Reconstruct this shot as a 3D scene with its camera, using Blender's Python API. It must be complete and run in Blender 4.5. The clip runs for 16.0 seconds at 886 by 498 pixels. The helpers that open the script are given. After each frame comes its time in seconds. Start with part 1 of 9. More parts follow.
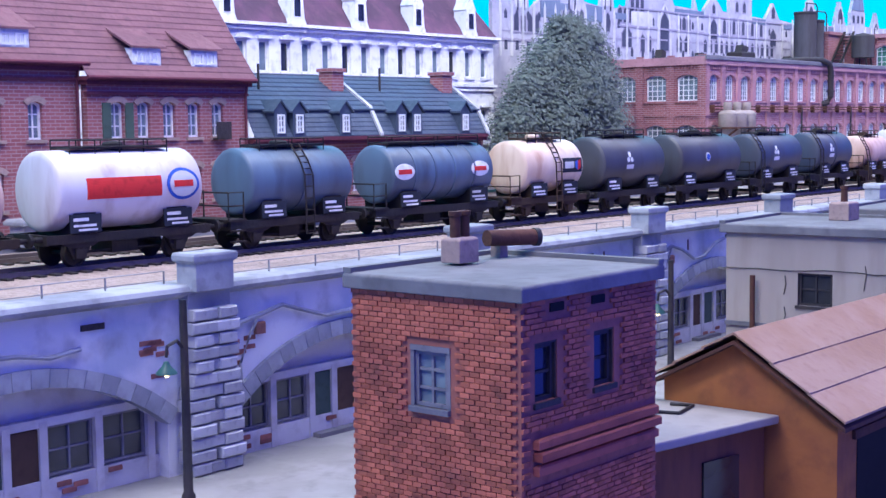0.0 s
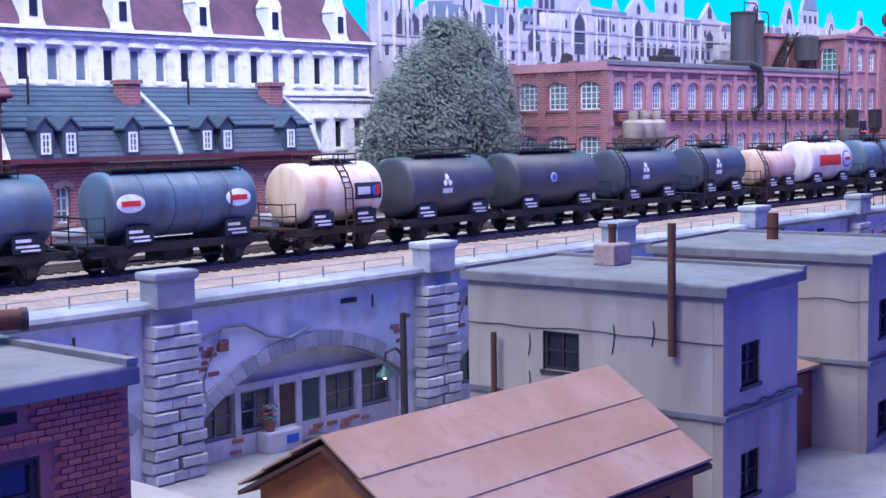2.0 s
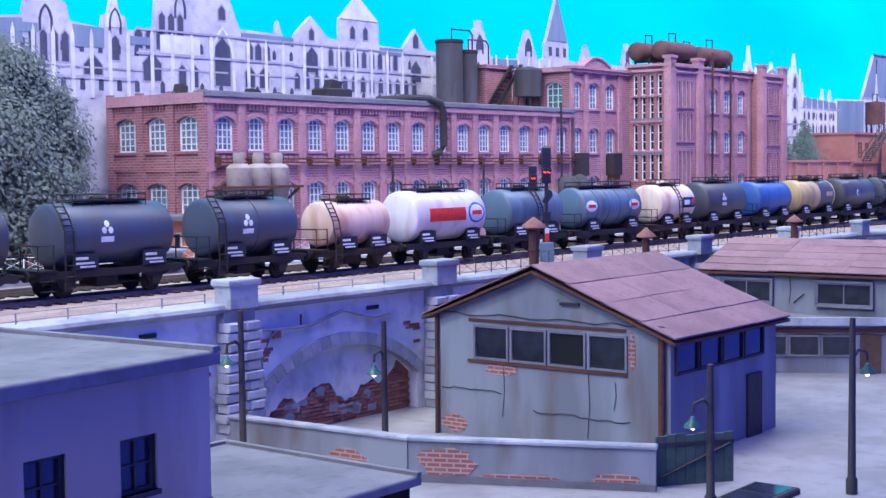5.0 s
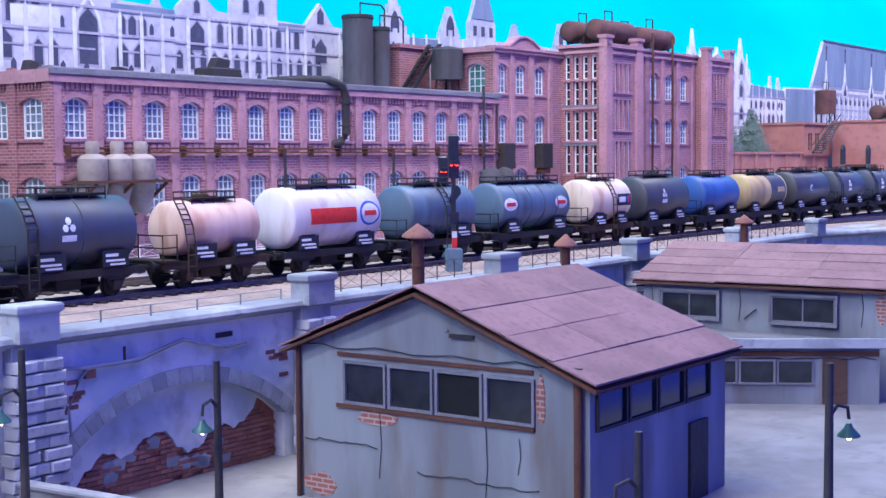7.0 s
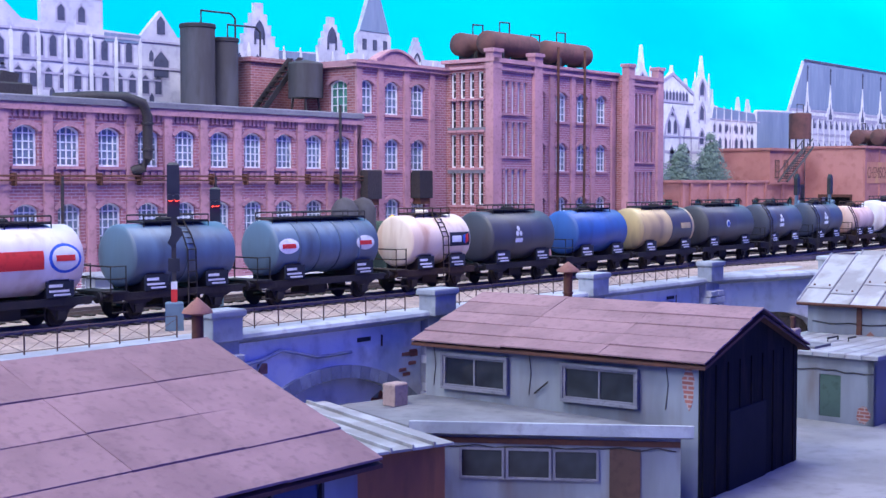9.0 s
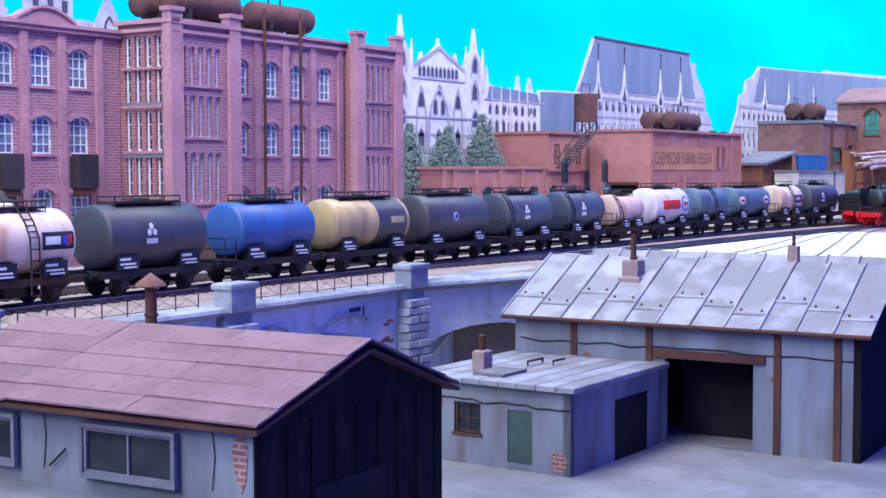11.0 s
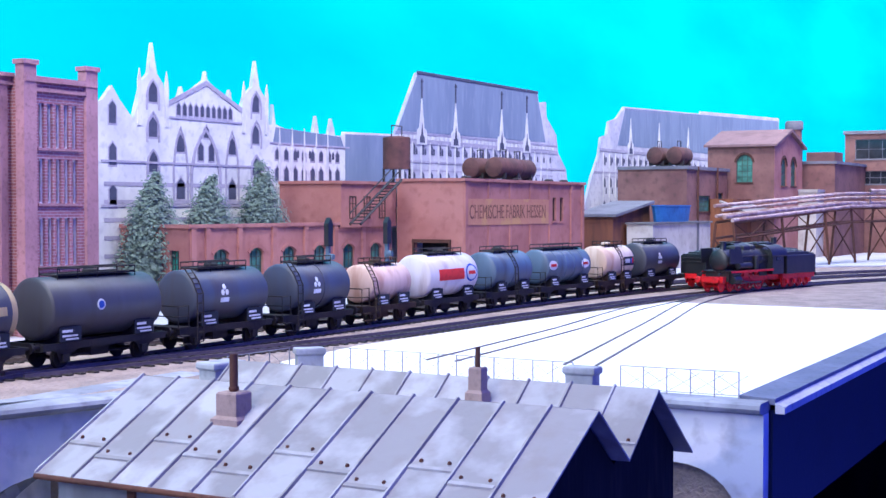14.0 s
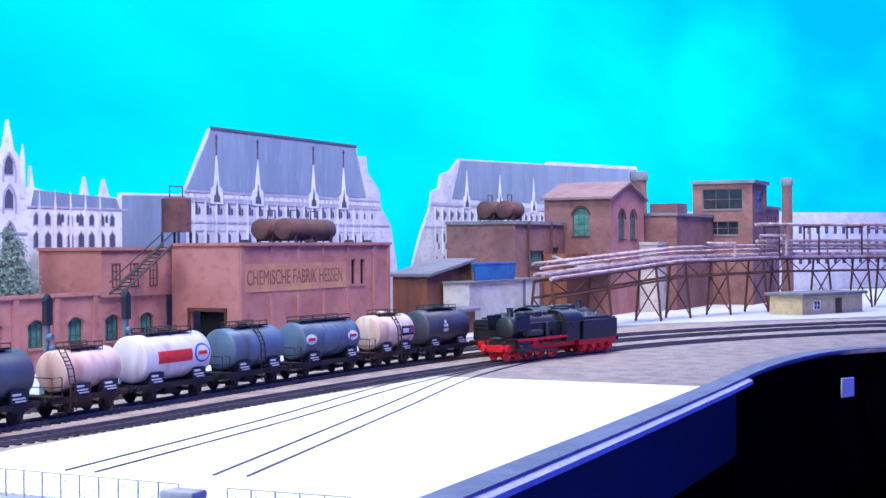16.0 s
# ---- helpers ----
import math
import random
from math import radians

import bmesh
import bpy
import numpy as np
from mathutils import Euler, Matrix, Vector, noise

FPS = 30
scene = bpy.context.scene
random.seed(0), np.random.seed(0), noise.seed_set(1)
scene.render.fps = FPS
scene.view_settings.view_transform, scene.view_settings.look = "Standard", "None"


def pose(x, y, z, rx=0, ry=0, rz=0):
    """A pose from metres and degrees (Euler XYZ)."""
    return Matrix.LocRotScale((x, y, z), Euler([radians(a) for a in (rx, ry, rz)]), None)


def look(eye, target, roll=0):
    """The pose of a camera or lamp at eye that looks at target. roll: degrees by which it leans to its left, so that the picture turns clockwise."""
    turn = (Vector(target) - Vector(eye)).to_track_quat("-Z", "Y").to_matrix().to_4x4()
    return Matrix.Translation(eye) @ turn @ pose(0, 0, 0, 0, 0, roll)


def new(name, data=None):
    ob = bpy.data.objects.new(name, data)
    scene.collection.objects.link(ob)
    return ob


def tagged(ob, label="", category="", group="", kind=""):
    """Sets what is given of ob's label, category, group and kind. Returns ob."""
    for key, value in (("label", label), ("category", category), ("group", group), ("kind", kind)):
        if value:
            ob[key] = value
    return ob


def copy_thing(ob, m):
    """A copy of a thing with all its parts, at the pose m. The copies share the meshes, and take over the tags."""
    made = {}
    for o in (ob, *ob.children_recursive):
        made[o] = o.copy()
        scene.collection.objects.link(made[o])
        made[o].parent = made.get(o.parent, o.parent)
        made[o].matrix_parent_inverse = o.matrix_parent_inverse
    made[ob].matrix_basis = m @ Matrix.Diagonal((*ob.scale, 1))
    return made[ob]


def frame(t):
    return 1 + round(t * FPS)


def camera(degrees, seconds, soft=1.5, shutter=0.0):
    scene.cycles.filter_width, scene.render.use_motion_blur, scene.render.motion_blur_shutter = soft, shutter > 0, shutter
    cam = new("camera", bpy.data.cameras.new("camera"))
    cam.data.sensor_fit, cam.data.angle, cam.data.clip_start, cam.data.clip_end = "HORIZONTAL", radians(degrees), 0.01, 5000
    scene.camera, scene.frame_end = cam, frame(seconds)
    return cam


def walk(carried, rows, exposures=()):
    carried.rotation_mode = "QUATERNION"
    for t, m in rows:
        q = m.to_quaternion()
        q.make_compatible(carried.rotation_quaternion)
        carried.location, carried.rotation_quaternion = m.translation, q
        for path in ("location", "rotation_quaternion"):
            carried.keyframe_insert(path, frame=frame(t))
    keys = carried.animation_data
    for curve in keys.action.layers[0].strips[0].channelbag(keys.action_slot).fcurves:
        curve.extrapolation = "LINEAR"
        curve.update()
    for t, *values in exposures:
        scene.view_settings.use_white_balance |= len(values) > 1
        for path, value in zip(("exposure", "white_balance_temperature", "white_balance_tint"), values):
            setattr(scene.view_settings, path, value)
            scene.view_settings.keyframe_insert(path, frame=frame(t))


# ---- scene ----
# A model railway at about 1:78. All lengths below are in metres of the full-size original; K brings them to the model's true size.
K = 1 / 78

WALK = [
    (0, (-40.40, -33.01, 11.68), (-25.16, -20.18, 9.88), -0.71),
    (0.5, (-35.83, -33.52, 11.73), (-20.61, -20.69, 9.90), -0.63),
    (1, (-33.16, -33.92, 12.18), (-17.74, -21.32, 10.23), -0.60),
    (1.5, (-31.07, -34.51, 12.31), (-15.61, -21.96, 10.40), -0.68),
    (2, (-27.08, -35.94, 12.45), (-12.11, -22.81, 10.64), -0.84),
    (2.5, (-22.40, -38.50, 12.69), (-7.72, -25.01, 11.12), -0.74),
    (3, (-17.57, -40.42, 12.37), (-2.80, -27.00, 11.01), -0.67),
    (3.5, (-13.42, -42.00, 12.29), (1.28, -28.51, 10.96), -0.65),
    (4, (-7.95, -43.36, 12.22), (6.54, -29.63, 10.98), -0.64),
    (4.5, (-2.80, -42.34, 12.07), (12.35, -29.34, 10.86), -0.65),
    (4.7, (-0.86, -41.64, 12.11), (14.54, -28.94, 10.95), -0.65),
    (6.8, (11.71, -35.44, 12.20), (27.75, -23.56, 10.92), -0.56),
    (7, (12.92, -35.17, 12.17), (29.01, -23.37, 10.87), -0.54),
    (7.5, (16.95, -35.18, 12.16), (32.89, -23.18, 10.78), -0.54),
    (8, (21.79, -35.91, 12.36), (37.36, -23.41, 11.11), -0.32),
    (8.5, (26.40, -36.97, 12.46), (41.96, -24.45, 11.35), 0.06),
    (9, (30.58, -38.34, 12.69), (46.21, -25.90, 11.69), -0.01),
    (9.5, (35.51, -40.14, 12.83), (50.79, -27.27, 11.97), -0.13),
    (10, (39.72, -40.59, 12.68), (55.12, -27.86, 11.83), -0.14),
    (10.2, (41.77, -40.07, 12.43), (57.53, -27.78, 11.57), -0.24),
    (12.3, (58.33, -34.88, 13.17), (75.69, -25.04, 11.86), 0.62),
    (12.5, (60.11, -35.17, 13.43), (77.49, -25.35, 12.25), 0.66),
    (13, (64.03, -36.36, 13.78), (81.39, -26.46, 12.87), 0.70),
    (13.5, (67.68, -36.93, 13.77), (85.01, -26.97, 12.94), 0.34),
    (14, (71.45, -37.69, 14.07), (88.87, -27.89, 13.44), 0.04),
    (14.5, (74.09, -38.85, 14.48), (91.82, -29.61, 14.10), -0.07),
    (15, (76.52, -39.97, 15.01), (94.43, -31.07, 14.83), -0.24),
    (15.5, (79.56, -42.23, 15.62), (97.50, -33.39, 15.56), -0.32),
    (16, (82.51, -44.45, 15.96), (100.51, -35.73, 15.93), -0.47),
]
cam = camera(36.0, 16.0, soft=1.5)
walk(cam, [(t, look(Vector(e) * K, Vector(g) * K, roll)) for t, e, g, roll in WALK])

# ---- light: blue room light, a row of lamps in the canopy over the layout ----
world = bpy.data.worlds.new("room")
scene.world = world
world.use_nodes = True
world.node_tree.nodes["Background"].inputs["Color"].default_value = (0.05, 0.09, 1.0, 1)
world.node_tree.nodes["Background"].inputs["Strength"].default_value = 1.4


def canopy_lamp(x, y, z, aim, sx, sy, watts, colour):
    data = bpy.data.lights.new("canopy_lamp", "AREA")
    data.shape, data.size, data.size_y = "RECTANGLE", sx * K, sy * K
    data.energy, data.color = watts, colour
    ob = new("canopy_lamp", data)
    ob.matrix_world = look(Vector((x, y, z)) * K, Vector(aim) * K)
    return ob


for lx, watts in ((-45, 6.2), (0, 5.6), (45, 4.9), (90, 5.1), (135, 5.5), (180, 5.5), (225, 5.8), (270, 6.4), (315, 6.6), (360, 6.0)):
    canopy_lamp(lx, 2, 60, (lx + 24, 13, 0), 30, 8, watts, (0.87, 0.90, 0.90))
for lx, ly, watts in ((-60, -24, 2.7), (-15, -21, 2.2), (30, -14, 1.5), (75, -14, 1.2), (120, -14, 0.7)):
    canopy_lamp(lx, ly, 60, (lx + 14, ly - 1, 0), 30, 6, watts, (0.87, 0.90, 0.90))
scene.view_settings.exposure = 0.0



# ---- building blocks ----
class Mesh:
    """Corners and faces of one part, in full-size metres."""

    def __init__(self):
        self.v, self.f = [], []

    def add(self, verts, faces):
        n = len(self.v)
        self.v += [tuple(p) for p in verts]
        self.f += [tuple(i + n for i in f) for f in faces]
        return self

    def box(self, x0, x1, y0, y1, z0, z1):
        return self.add([(x, y, z) for z in (z0, z1) for y in (y0, y1) for x in (x0, x1)],
                        [(0, 2, 3, 1), (4, 5, 7, 6), (0, 1, 5, 4), (1, 3, 7, 5), (3, 2, 6, 7), (2, 0, 4, 6)])

    def chamfer(self, x0, x1, y0, y1, z0, z1, c):
        """A box with its upper edges broken."""
        return self.loft([[(x0, y0, z0), (x1, y0, z0), (x1, y1, z0), (x0, y1, z0)],
                          [(x0, y0, z1 - c), (x1, y0, z1 - c), (x1, y1, z1 - c), (x0, y1, z1 - c)],
                          [(x0 + c, y0 + c, z1), (x1 - c, y0 + c, z1), (x1 - c, y1 - c, z1), (x0 + c, y1 - c, z1)]])

    def loft(self, rings, caps=True, closed=True):
        n, m = len(rings[0]), len(self.v)
        self.v += [tuple(p) for r in rings for p in r]
        for a in range(len(rings) - 1):
            for b in range(n if closed else n - 1):
                c = (b + 1) % n
                self.f.append((m + a * n + b, m + a * n + c, m + (a + 1) * n + c, m + (a + 1) * n + b))
        if caps:
            self.f.append(tuple(m + b for b in reversed(range(n))))
            self.f.append(tuple(m + (len(rings) - 1) * n + b for b in range(n)))
        return self

    def prism(self, outline, axis, a, b):
        """A flat outline of (u, w) drawn along an axis: x: (y, z), y: (x, z), z: (x, y)."""
        put = {"x": lambda u, w, d: (d, u, w), "y": lambda u, w, d: (u, d, w), "z": lambda u, w, d: (u, w, d)}[axis]
        return self.loft([[put(u, w, a) for u, w in outline], [put(u, w, b) for u, w in outline]])

    def tube(self, points, r, n=8, taper=None):
        pts = [Vector(p) for p in points]
        rings = []
        for i, p in enumerate(pts):
            d = (pts[min(i + 1, len(pts) - 1)] - pts[max(i - 1, 0)]).normalized()
            side = d.cross(Vector((0.02, 0.03, 1)) if abs(d.z) < 0.95 else Vector((1, 0.02, 0))).normalized()
            up = side.cross(d)
            rr = r if taper is None else r + (taper - r) * i / (len(pts) - 1)
            rings.append([p + rr * (math.cos(a) * side + math.sin(a) * up) for a in (2 * math.pi * k / n for k in range(n))])
        return self.loft(rings)

    def lathe(self, profile, centre, n=20, axis="z"):
        """Profile of (radius, height) turned round an axis through centre."""
        cx, cy, cz = centre
        rings = []
        for r, h in profile:
            ring = []
            for k in range(n):
                a = 2 * math.pi * k / n
                u, w = r * math.cos(a), r * math.sin(a)
                ring.append({"z": (cx + u, cy + w, cz + h), "x": (cx + h, cy + u, cz + w), "y": (cx + u, cy + h, cz + w)}[axis])
            rings.append(ring)
        return self.loft(rings)


def data_of(name, mesh, material, smooth=None):
    me = bpy.data.meshes.new(name)
    me.from_pydata([(x * K, y * K, z * K) for x, y, z in mesh.v], [], mesh.f)
    bm = bmesh.new()
    bm.from_mesh(me)
    bmesh.ops.recalc_face_normals(bm, faces=bm.faces)
    bm.to_mesh(me)
    bm.free()
    if smooth:
        me.polygons.foreach_set("use_smooth", [True] * len(me.polygons))
        me.set_sharp_from_angle(angle=radians(smooth))
    me.materials.append(material)
    return me


def part(name, mesh, material, parent=None, label="", smooth=None, at=(0, 0, 0), rz=0, kind="", bevel=0):
    me = mesh if isinstance(mesh, bpy.types.Mesh) else data_of(name, mesh, material, smooth)
    ob = new(name, me)
    ob.location, ob.rotation_euler = Vector(at) * K, (0, 0, radians(rz))
    ob.parent = parent
    if bevel:
        mod = ob.modifiers.new("worn_edge", "BEVEL")
        mod.width, mod.segments, mod.limit_method = bevel * K, 2, "ANGLE"
    return tagged(ob, label=label, kind=kind)


def thing(name, label, category, at=(0, 0, 0), rz=0, group=""):
    ob = new(name)
    ob.empty_display_size = 0.01
    ob.location, ob.rotation_euler = Vector(at) * K, (0, 0, radians(rz))
    return tagged(ob, label, category, group)


def place(x, y, z, rz=0):
    return pose(x * K, y * K, z * K, 0, 0, rz)


# ---- materials ----
def surface(name, base, other=None, third=None, rough=0.8, metal=0.0, grain=3.0, stain=0.35, mix=0.5, bump=0.15, each=0.0, streak=False, spec=0.3):
    """Paint, stone or metal with blotches, fine grain and relief; grain: how many specks to the metre."""
    m = bpy.data.materials.new(name)
    m.use_nodes = True
    nt = m.node_tree
    n, lk = nt.nodes, nt.links
    b = n["Principled BSDF"]
    b.inputs["Roughness"].default_value, b.inputs["Metallic"].default_value = rough, metal
    b.inputs["Specular IOR Level"].default_value = spec
    other = other or tuple(c * 0.7 for c in base)
    third = third or tuple(c * 0.45 for c in base)
    co = n.new("ShaderNodeTexCoord")
    sc = n.new("ShaderNodeVectorMath")
    sc.operation = "MULTIPLY"
    sc.inputs[1].default_value = (1 / K, 1 / K, (0.22 if streak else 1) / K)
    lk.new(co.outputs["Object"], sc.inputs[0])
    info = n.new("ShaderNodeObjectInfo")
    big = n.new("ShaderNodeTexNoise")
    big.noise_dimensions = "4D"
    big.inputs["Scale"].default_value, big.inputs["Detail"].default_value = stain, 6
    fine = n.new("ShaderNodeTexNoise")
    fine.inputs["Scale"].default_value, fine.inputs["Detail"].default_value = grain, 4
    wm = n.new("ShaderNodeMath")
    wm.operation = "MULTIPLY"
    wm.inputs[1].default_value = 37.0
    lk.new(info.outputs["Random"], wm.inputs[0])
    lk.new(wm.outputs[0], big.inputs["W"])
    lk.new(sc.outputs[0], big.inputs["Vector"])
    lk.new(sc.outputs[0], fine.inputs["Vector"])
    r1 = n.new("ShaderNodeValToRGB")
    r1.color_ramp.elements[0].position, r1.color_ramp.elements[1].position = 0.42, 0.42 + 0.3 * (1.1 - mix)
    r1.color_ramp.elements[0].color, r1.color_ramp.elements[1].color = (*base, 1), (*other, 1)
    lk.new(big.outputs["Fac"], r1.inputs[0])
    r2 = n.new("ShaderNodeMapRange")
    r2.inputs[1].default_value, r2.inputs[2].default_value, r2.inputs[4].default_value = 0.52, 0.8, 0.75
    lk.new(fine.outputs["Fac"], r2.inputs[0])
    mx = n.new("ShaderNodeMix")
    mx.data_type = "RGBA"
    lk.new(r2.outputs[0], mx.inputs[0])
    lk.new(r1.outputs[0], mx.inputs[6])
    mx.inputs[7].default_value = (*third, 1)
    out = mx.outputs[2]
    if each:
        hs = n.new("ShaderNodeHueSaturation")
        mr = n.new("ShaderNodeMapRange")
        mr.inputs[3].default_value, mr.inputs[4].default_value = 1 - each, 1 + each
        lk.new(info.outputs["Random"], mr.inputs[0])
        lk.new(mr.outputs[0], hs.inputs["Value"])
        lk.new(out, hs.inputs["Color"])
        out = hs.outputs[0]
    lk.new(out, b.inputs["Base Color"])
    if bump:
        bp = n.new("ShaderNodeBump")
        bp.inputs["Strength"].default_value, bp.inputs["Distance"].default_value = bump, 0.03 * K * 10
        lk.new(fine.outputs["Fac"], bp.inputs["Height"])
        lk.new(bp.outputs[0], b.inputs["Normal"])
    return m


def vary_islands(m, low, high):
    """Let every loose piece of a mesh have a brightness of its own."""
    n, lk = m.node_tree.nodes, m.node_tree.links
    b = n["Principled BSDF"]
    old = b.inputs["Base Color"].links[0].from_socket
    g, hs, mr = n.new("ShaderNodeNewGeometry"), n.new("ShaderNodeHueSaturation"), n.new("ShaderNodeMapRange")
    mr.inputs[3].default_value, mr.inputs[4].default_value = low, high
    lk.new(g.outputs["Random Per Island"], mr.inputs[0])
    lk.new(mr.outputs[0], hs.inputs["Value"])
    lk.new(old, hs.inputs["Color"])
    lk.new(hs.outputs[0], b.inputs["Base Color"])
    return m


def brickwork(name, brick, brick2, mortar, length=0.5, height=0.17, joint=0.02, patch=None, rough=0.85, soot=0.4):
    """Printed courses for walls that stay far off."""
    m = bpy.data.materials.new(name)
    m.use_nodes = True
    n, lk = m.node_tree.nodes, m.node_tree.links
    b = n["Principled BSDF"]
    b.inputs["Roughness"].default_value = rough
    b.inputs["Specular IOR Level"].default_value = 0.2
    co = n.new("ShaderNodeTexCoord")
    sc = n.new("ShaderNodeVectorMath")
    sc.operation = "SCALE"
    sc.inputs[3].default_value = 1 / K
    lk.new(co.outputs["Object"], sc.inputs[0])
    sp = n.new("ShaderNodeSeparateXYZ")
    lk.new(sc.outputs[0], sp.inputs[0])
    add = n.new("ShaderNodeMath")
    lk.new(sp.outputs[0], add.inputs[0])
    lk.new(sp.outputs[1], add.inputs[1])
    cb = n.new("ShaderNodeCombineXYZ")
    lk.new(add.outputs[0], cb.inputs[0])
    lk.new(sp.outputs[2], cb.inputs[1])
    br = n.new("ShaderNodeTexBrick")
    br.inputs["Color1"].default_value, br.inputs["Color2"].default_value, br.inputs["Mortar"].default_value = (*brick, 1), (*brick2, 1), (*mortar, 1)
    br.inputs["Scale"].default_value = 1
    br.inputs["Brick Width"].default_value, br.inputs["Row Height"].default_value, br.inputs["Mortar Size"].default_value = length, height, joint
    lk.new(cb.outputs[0], br.inputs["Vector"])
    nz = n.new("ShaderNodeTexNoise")
    nz.inputs["Scale"].default_value, nz.inputs["Detail"].default_value = 0.35, 7
    lk.new(sc.outputs[0], nz.inputs["Vector"])
    mr = n.new("ShaderNodeMapRange")
    mr.inputs[1].default_value, mr.inputs[2].default_value, mr.inputs[4].default_value = 0.45, 0.75, soot
    lk.new(nz.outputs["Fac"], mr.inputs[0])
    mx = n.new("ShaderNodeMix")
    mx.data_type = "RGBA"
    lk.new(mr.outputs[0], mx.inputs[0])
    lk.new(br.outputs["Color"], mx.inputs[6])
    mx.inputs[7].default_value = (*(patch or tuple(c * 0.4 for c in brick)), 1)
    lk.new(mx.outputs[2], b.inputs["Base Color"])
    bp = n.new("ShaderNodeBump")
    bp.inputs["Strength"].default_value, bp.inputs["Distance"].default_value = 0.4, 0.02 * K
    bp.invert = True
    lk.new(br.outputs["Fac"], bp.inputs["Height"])
    lk.new(bp.outputs[0], b.inputs["Normal"])
    return m


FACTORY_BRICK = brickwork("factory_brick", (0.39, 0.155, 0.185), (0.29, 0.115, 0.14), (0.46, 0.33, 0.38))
# factory brick in darker tones, shade put into the colour of side walls
SHADED_BRICK = brickwork("shaded_brick", (0.34, 0.125, 0.13), (0.25, 0.09, 0.10), (0.38, 0.26, 0.28))
FACTORY_STONE = surface("factory_stone", (0.45, 0.23, 0.26), (0.36, 0.185, 0.21), grain=4)
GREY_FELT = surface("grey_felt", (0.20, 0.19, 0.22), (0.14, 0.135, 0.16), (0.09, 0.09, 0.10), rough=0.95, grain=6)
PLASTER = surface("grey_plaster", (0.42, 0.40, 0.40), (0.31, 0.29, 0.29), (0.20, 0.17, 0.15), grain=1.6, stain=0.3)
VIADUCT_PLASTER = surface("viaduct_plaster", (0.44, 0.48, 0.56), (0.66, 0.65, 0.67), (0.24, 0.22, 0.24), grain=1.0, stain=0.28, mix=0.8)
STONE = surface("pier_stone", (0.42, 0.42, 0.45), (0.32, 0.32, 0.35), (0.18, 0.18, 0.20), grain=3, each=0.18)
COPING = surface("coping_stone", (0.36, 0.37, 0.40), (0.24, 0.25, 0.28), (0.16, 0.16, 0.17), grain=2, mix=0.7)
BALLAST = surface("ballast", (0.30, 0.24, 0.21), (0.22, 0.18, 0.16), (0.10, 0.08, 0.08), grain=5, bump=0.6)
YARD = surface("yard_ground", (0.26, 0.25, 0.25), (0.20, 0.19, 0.19), (0.16, 0.15, 0.15), grain=1.5)
STREET = surface("street", (0.50, 0.50, 0.52), (0.42, 0.42, 0.44), grain=3)
WHITE_BOARD = surface("white_board", (0.82, 0.82, 0.82), (0.78, 0.78, 0.79), (0.74, 0.74, 0.75), bump=0.02)
FASCIA = surface("blue_fascia", (0.004, 0.012, 0.036), (0.003, 0.009, 0.028), (0.006, 0.015, 0.045), spec=0.15, rough=0.5, bump=0.02)
BLACK_CLOTH = surface("black_cloth", (0.002, 0.002, 0.002), rough=1.0, bump=0.0, spec=0.0)
RED_PLASTER = surface("red_plaster", (0.42, 0.18, 0.155), (0.34, 0.135, 0.115), (0.24, 0.085, 0.07), grain=1.2, stain=0.25)
ZINC = surface("zinc_sheet", (0.33, 0.32, 0.33), (0.22, 0.205, 0.21), (0.20, 0.17, 0.165), rough=0.6, grain=1.2, stain=0.5, mix=0.7, each=0.12)
BROWN_FELT = surface("brown_roofing_felt", (0.25, 0.145, 0.15), (0.20, 0.115, 0.12), (0.14, 0.08, 0.085), rough=0.9, grain=4, stain=0.5, each=0.08)
RUST = surface("rust", (0.115, 0.046, 0.03), (0.075, 0.033, 0.026), (0.05, 0.025, 0.02), rough=0.9, grain=5)
# near-black colour that paints in the shade inside doors, vents and open panes
OPENING_SHADE = surface("dark_interior", (0.01, 0.01, 0.012), rough=0.9, bump=0)
IRON = surface("dark_iron", (0.028, 0.026, 0.03), (0.045, 0.035, 0.035), rough=0.6, grain=6)
WHITE_WALL = surface("white_stucco", (0.78, 0.78, 0.81), (0.70, 0.70, 0.75), grain=2)
CARD = surface("printed_card", (0.52, 0.52, 0.60), (0.44, 0.45, 0.54), (0.33, 0.34, 0.42), grain=1.2, stain=0.4)


def sky_paint():
    m = bpy.data.materials.new("sky_paint")
    m.use_nodes = True
    n, lk = m.node_tree.nodes, m.node_tree.links
    b = n["Principled BSDF"]
    co = n.new("ShaderNodeTexCoord")
    mp = n.new("ShaderNodeMapping")
    mp.inputs["Scale"].default_value = (0.017 / K, 0.017 / K, 0.06 / K)
    lk.new(co.outputs["Object"], mp.inputs[0])
    nz = n.new("ShaderNodeTexNoise")
    nz.inputs["Scale"].default_value, nz.inputs["Detail"].default_value, nz.inputs["Roughness"].default_value = 1.0, 5, 0.45
    lk.new(mp.outputs[0], nz.inputs["Vector"])
    rp = n.new("ShaderNodeValToRGB")
    e = rp.color_ramp.elements
    e[0].position, e[0].color = 0.36, (0.0, 0.46, 0.74, 1)
    e[1].position, e[1].color = 0.68, (0.0, 0.66, 0.82, 1)
    lk.new(nz.outputs["Fac"], rp.inputs[0])
    # dim base colour: the board's brightness is put in as its own glow
    b.inputs["Base Color"].default_value = (0.0, 0.16, 0.24, 1)
    lk.new(rp.outputs[0], b.inputs["Emission Color"])
    b.inputs["Emission Strength"].default_value = 1.12
    b.inputs["Specular IOR Level"].default_value = 0.0
    b.inputs["Roughness"].default_value = 0.9
    return m


SKY = sky_paint()


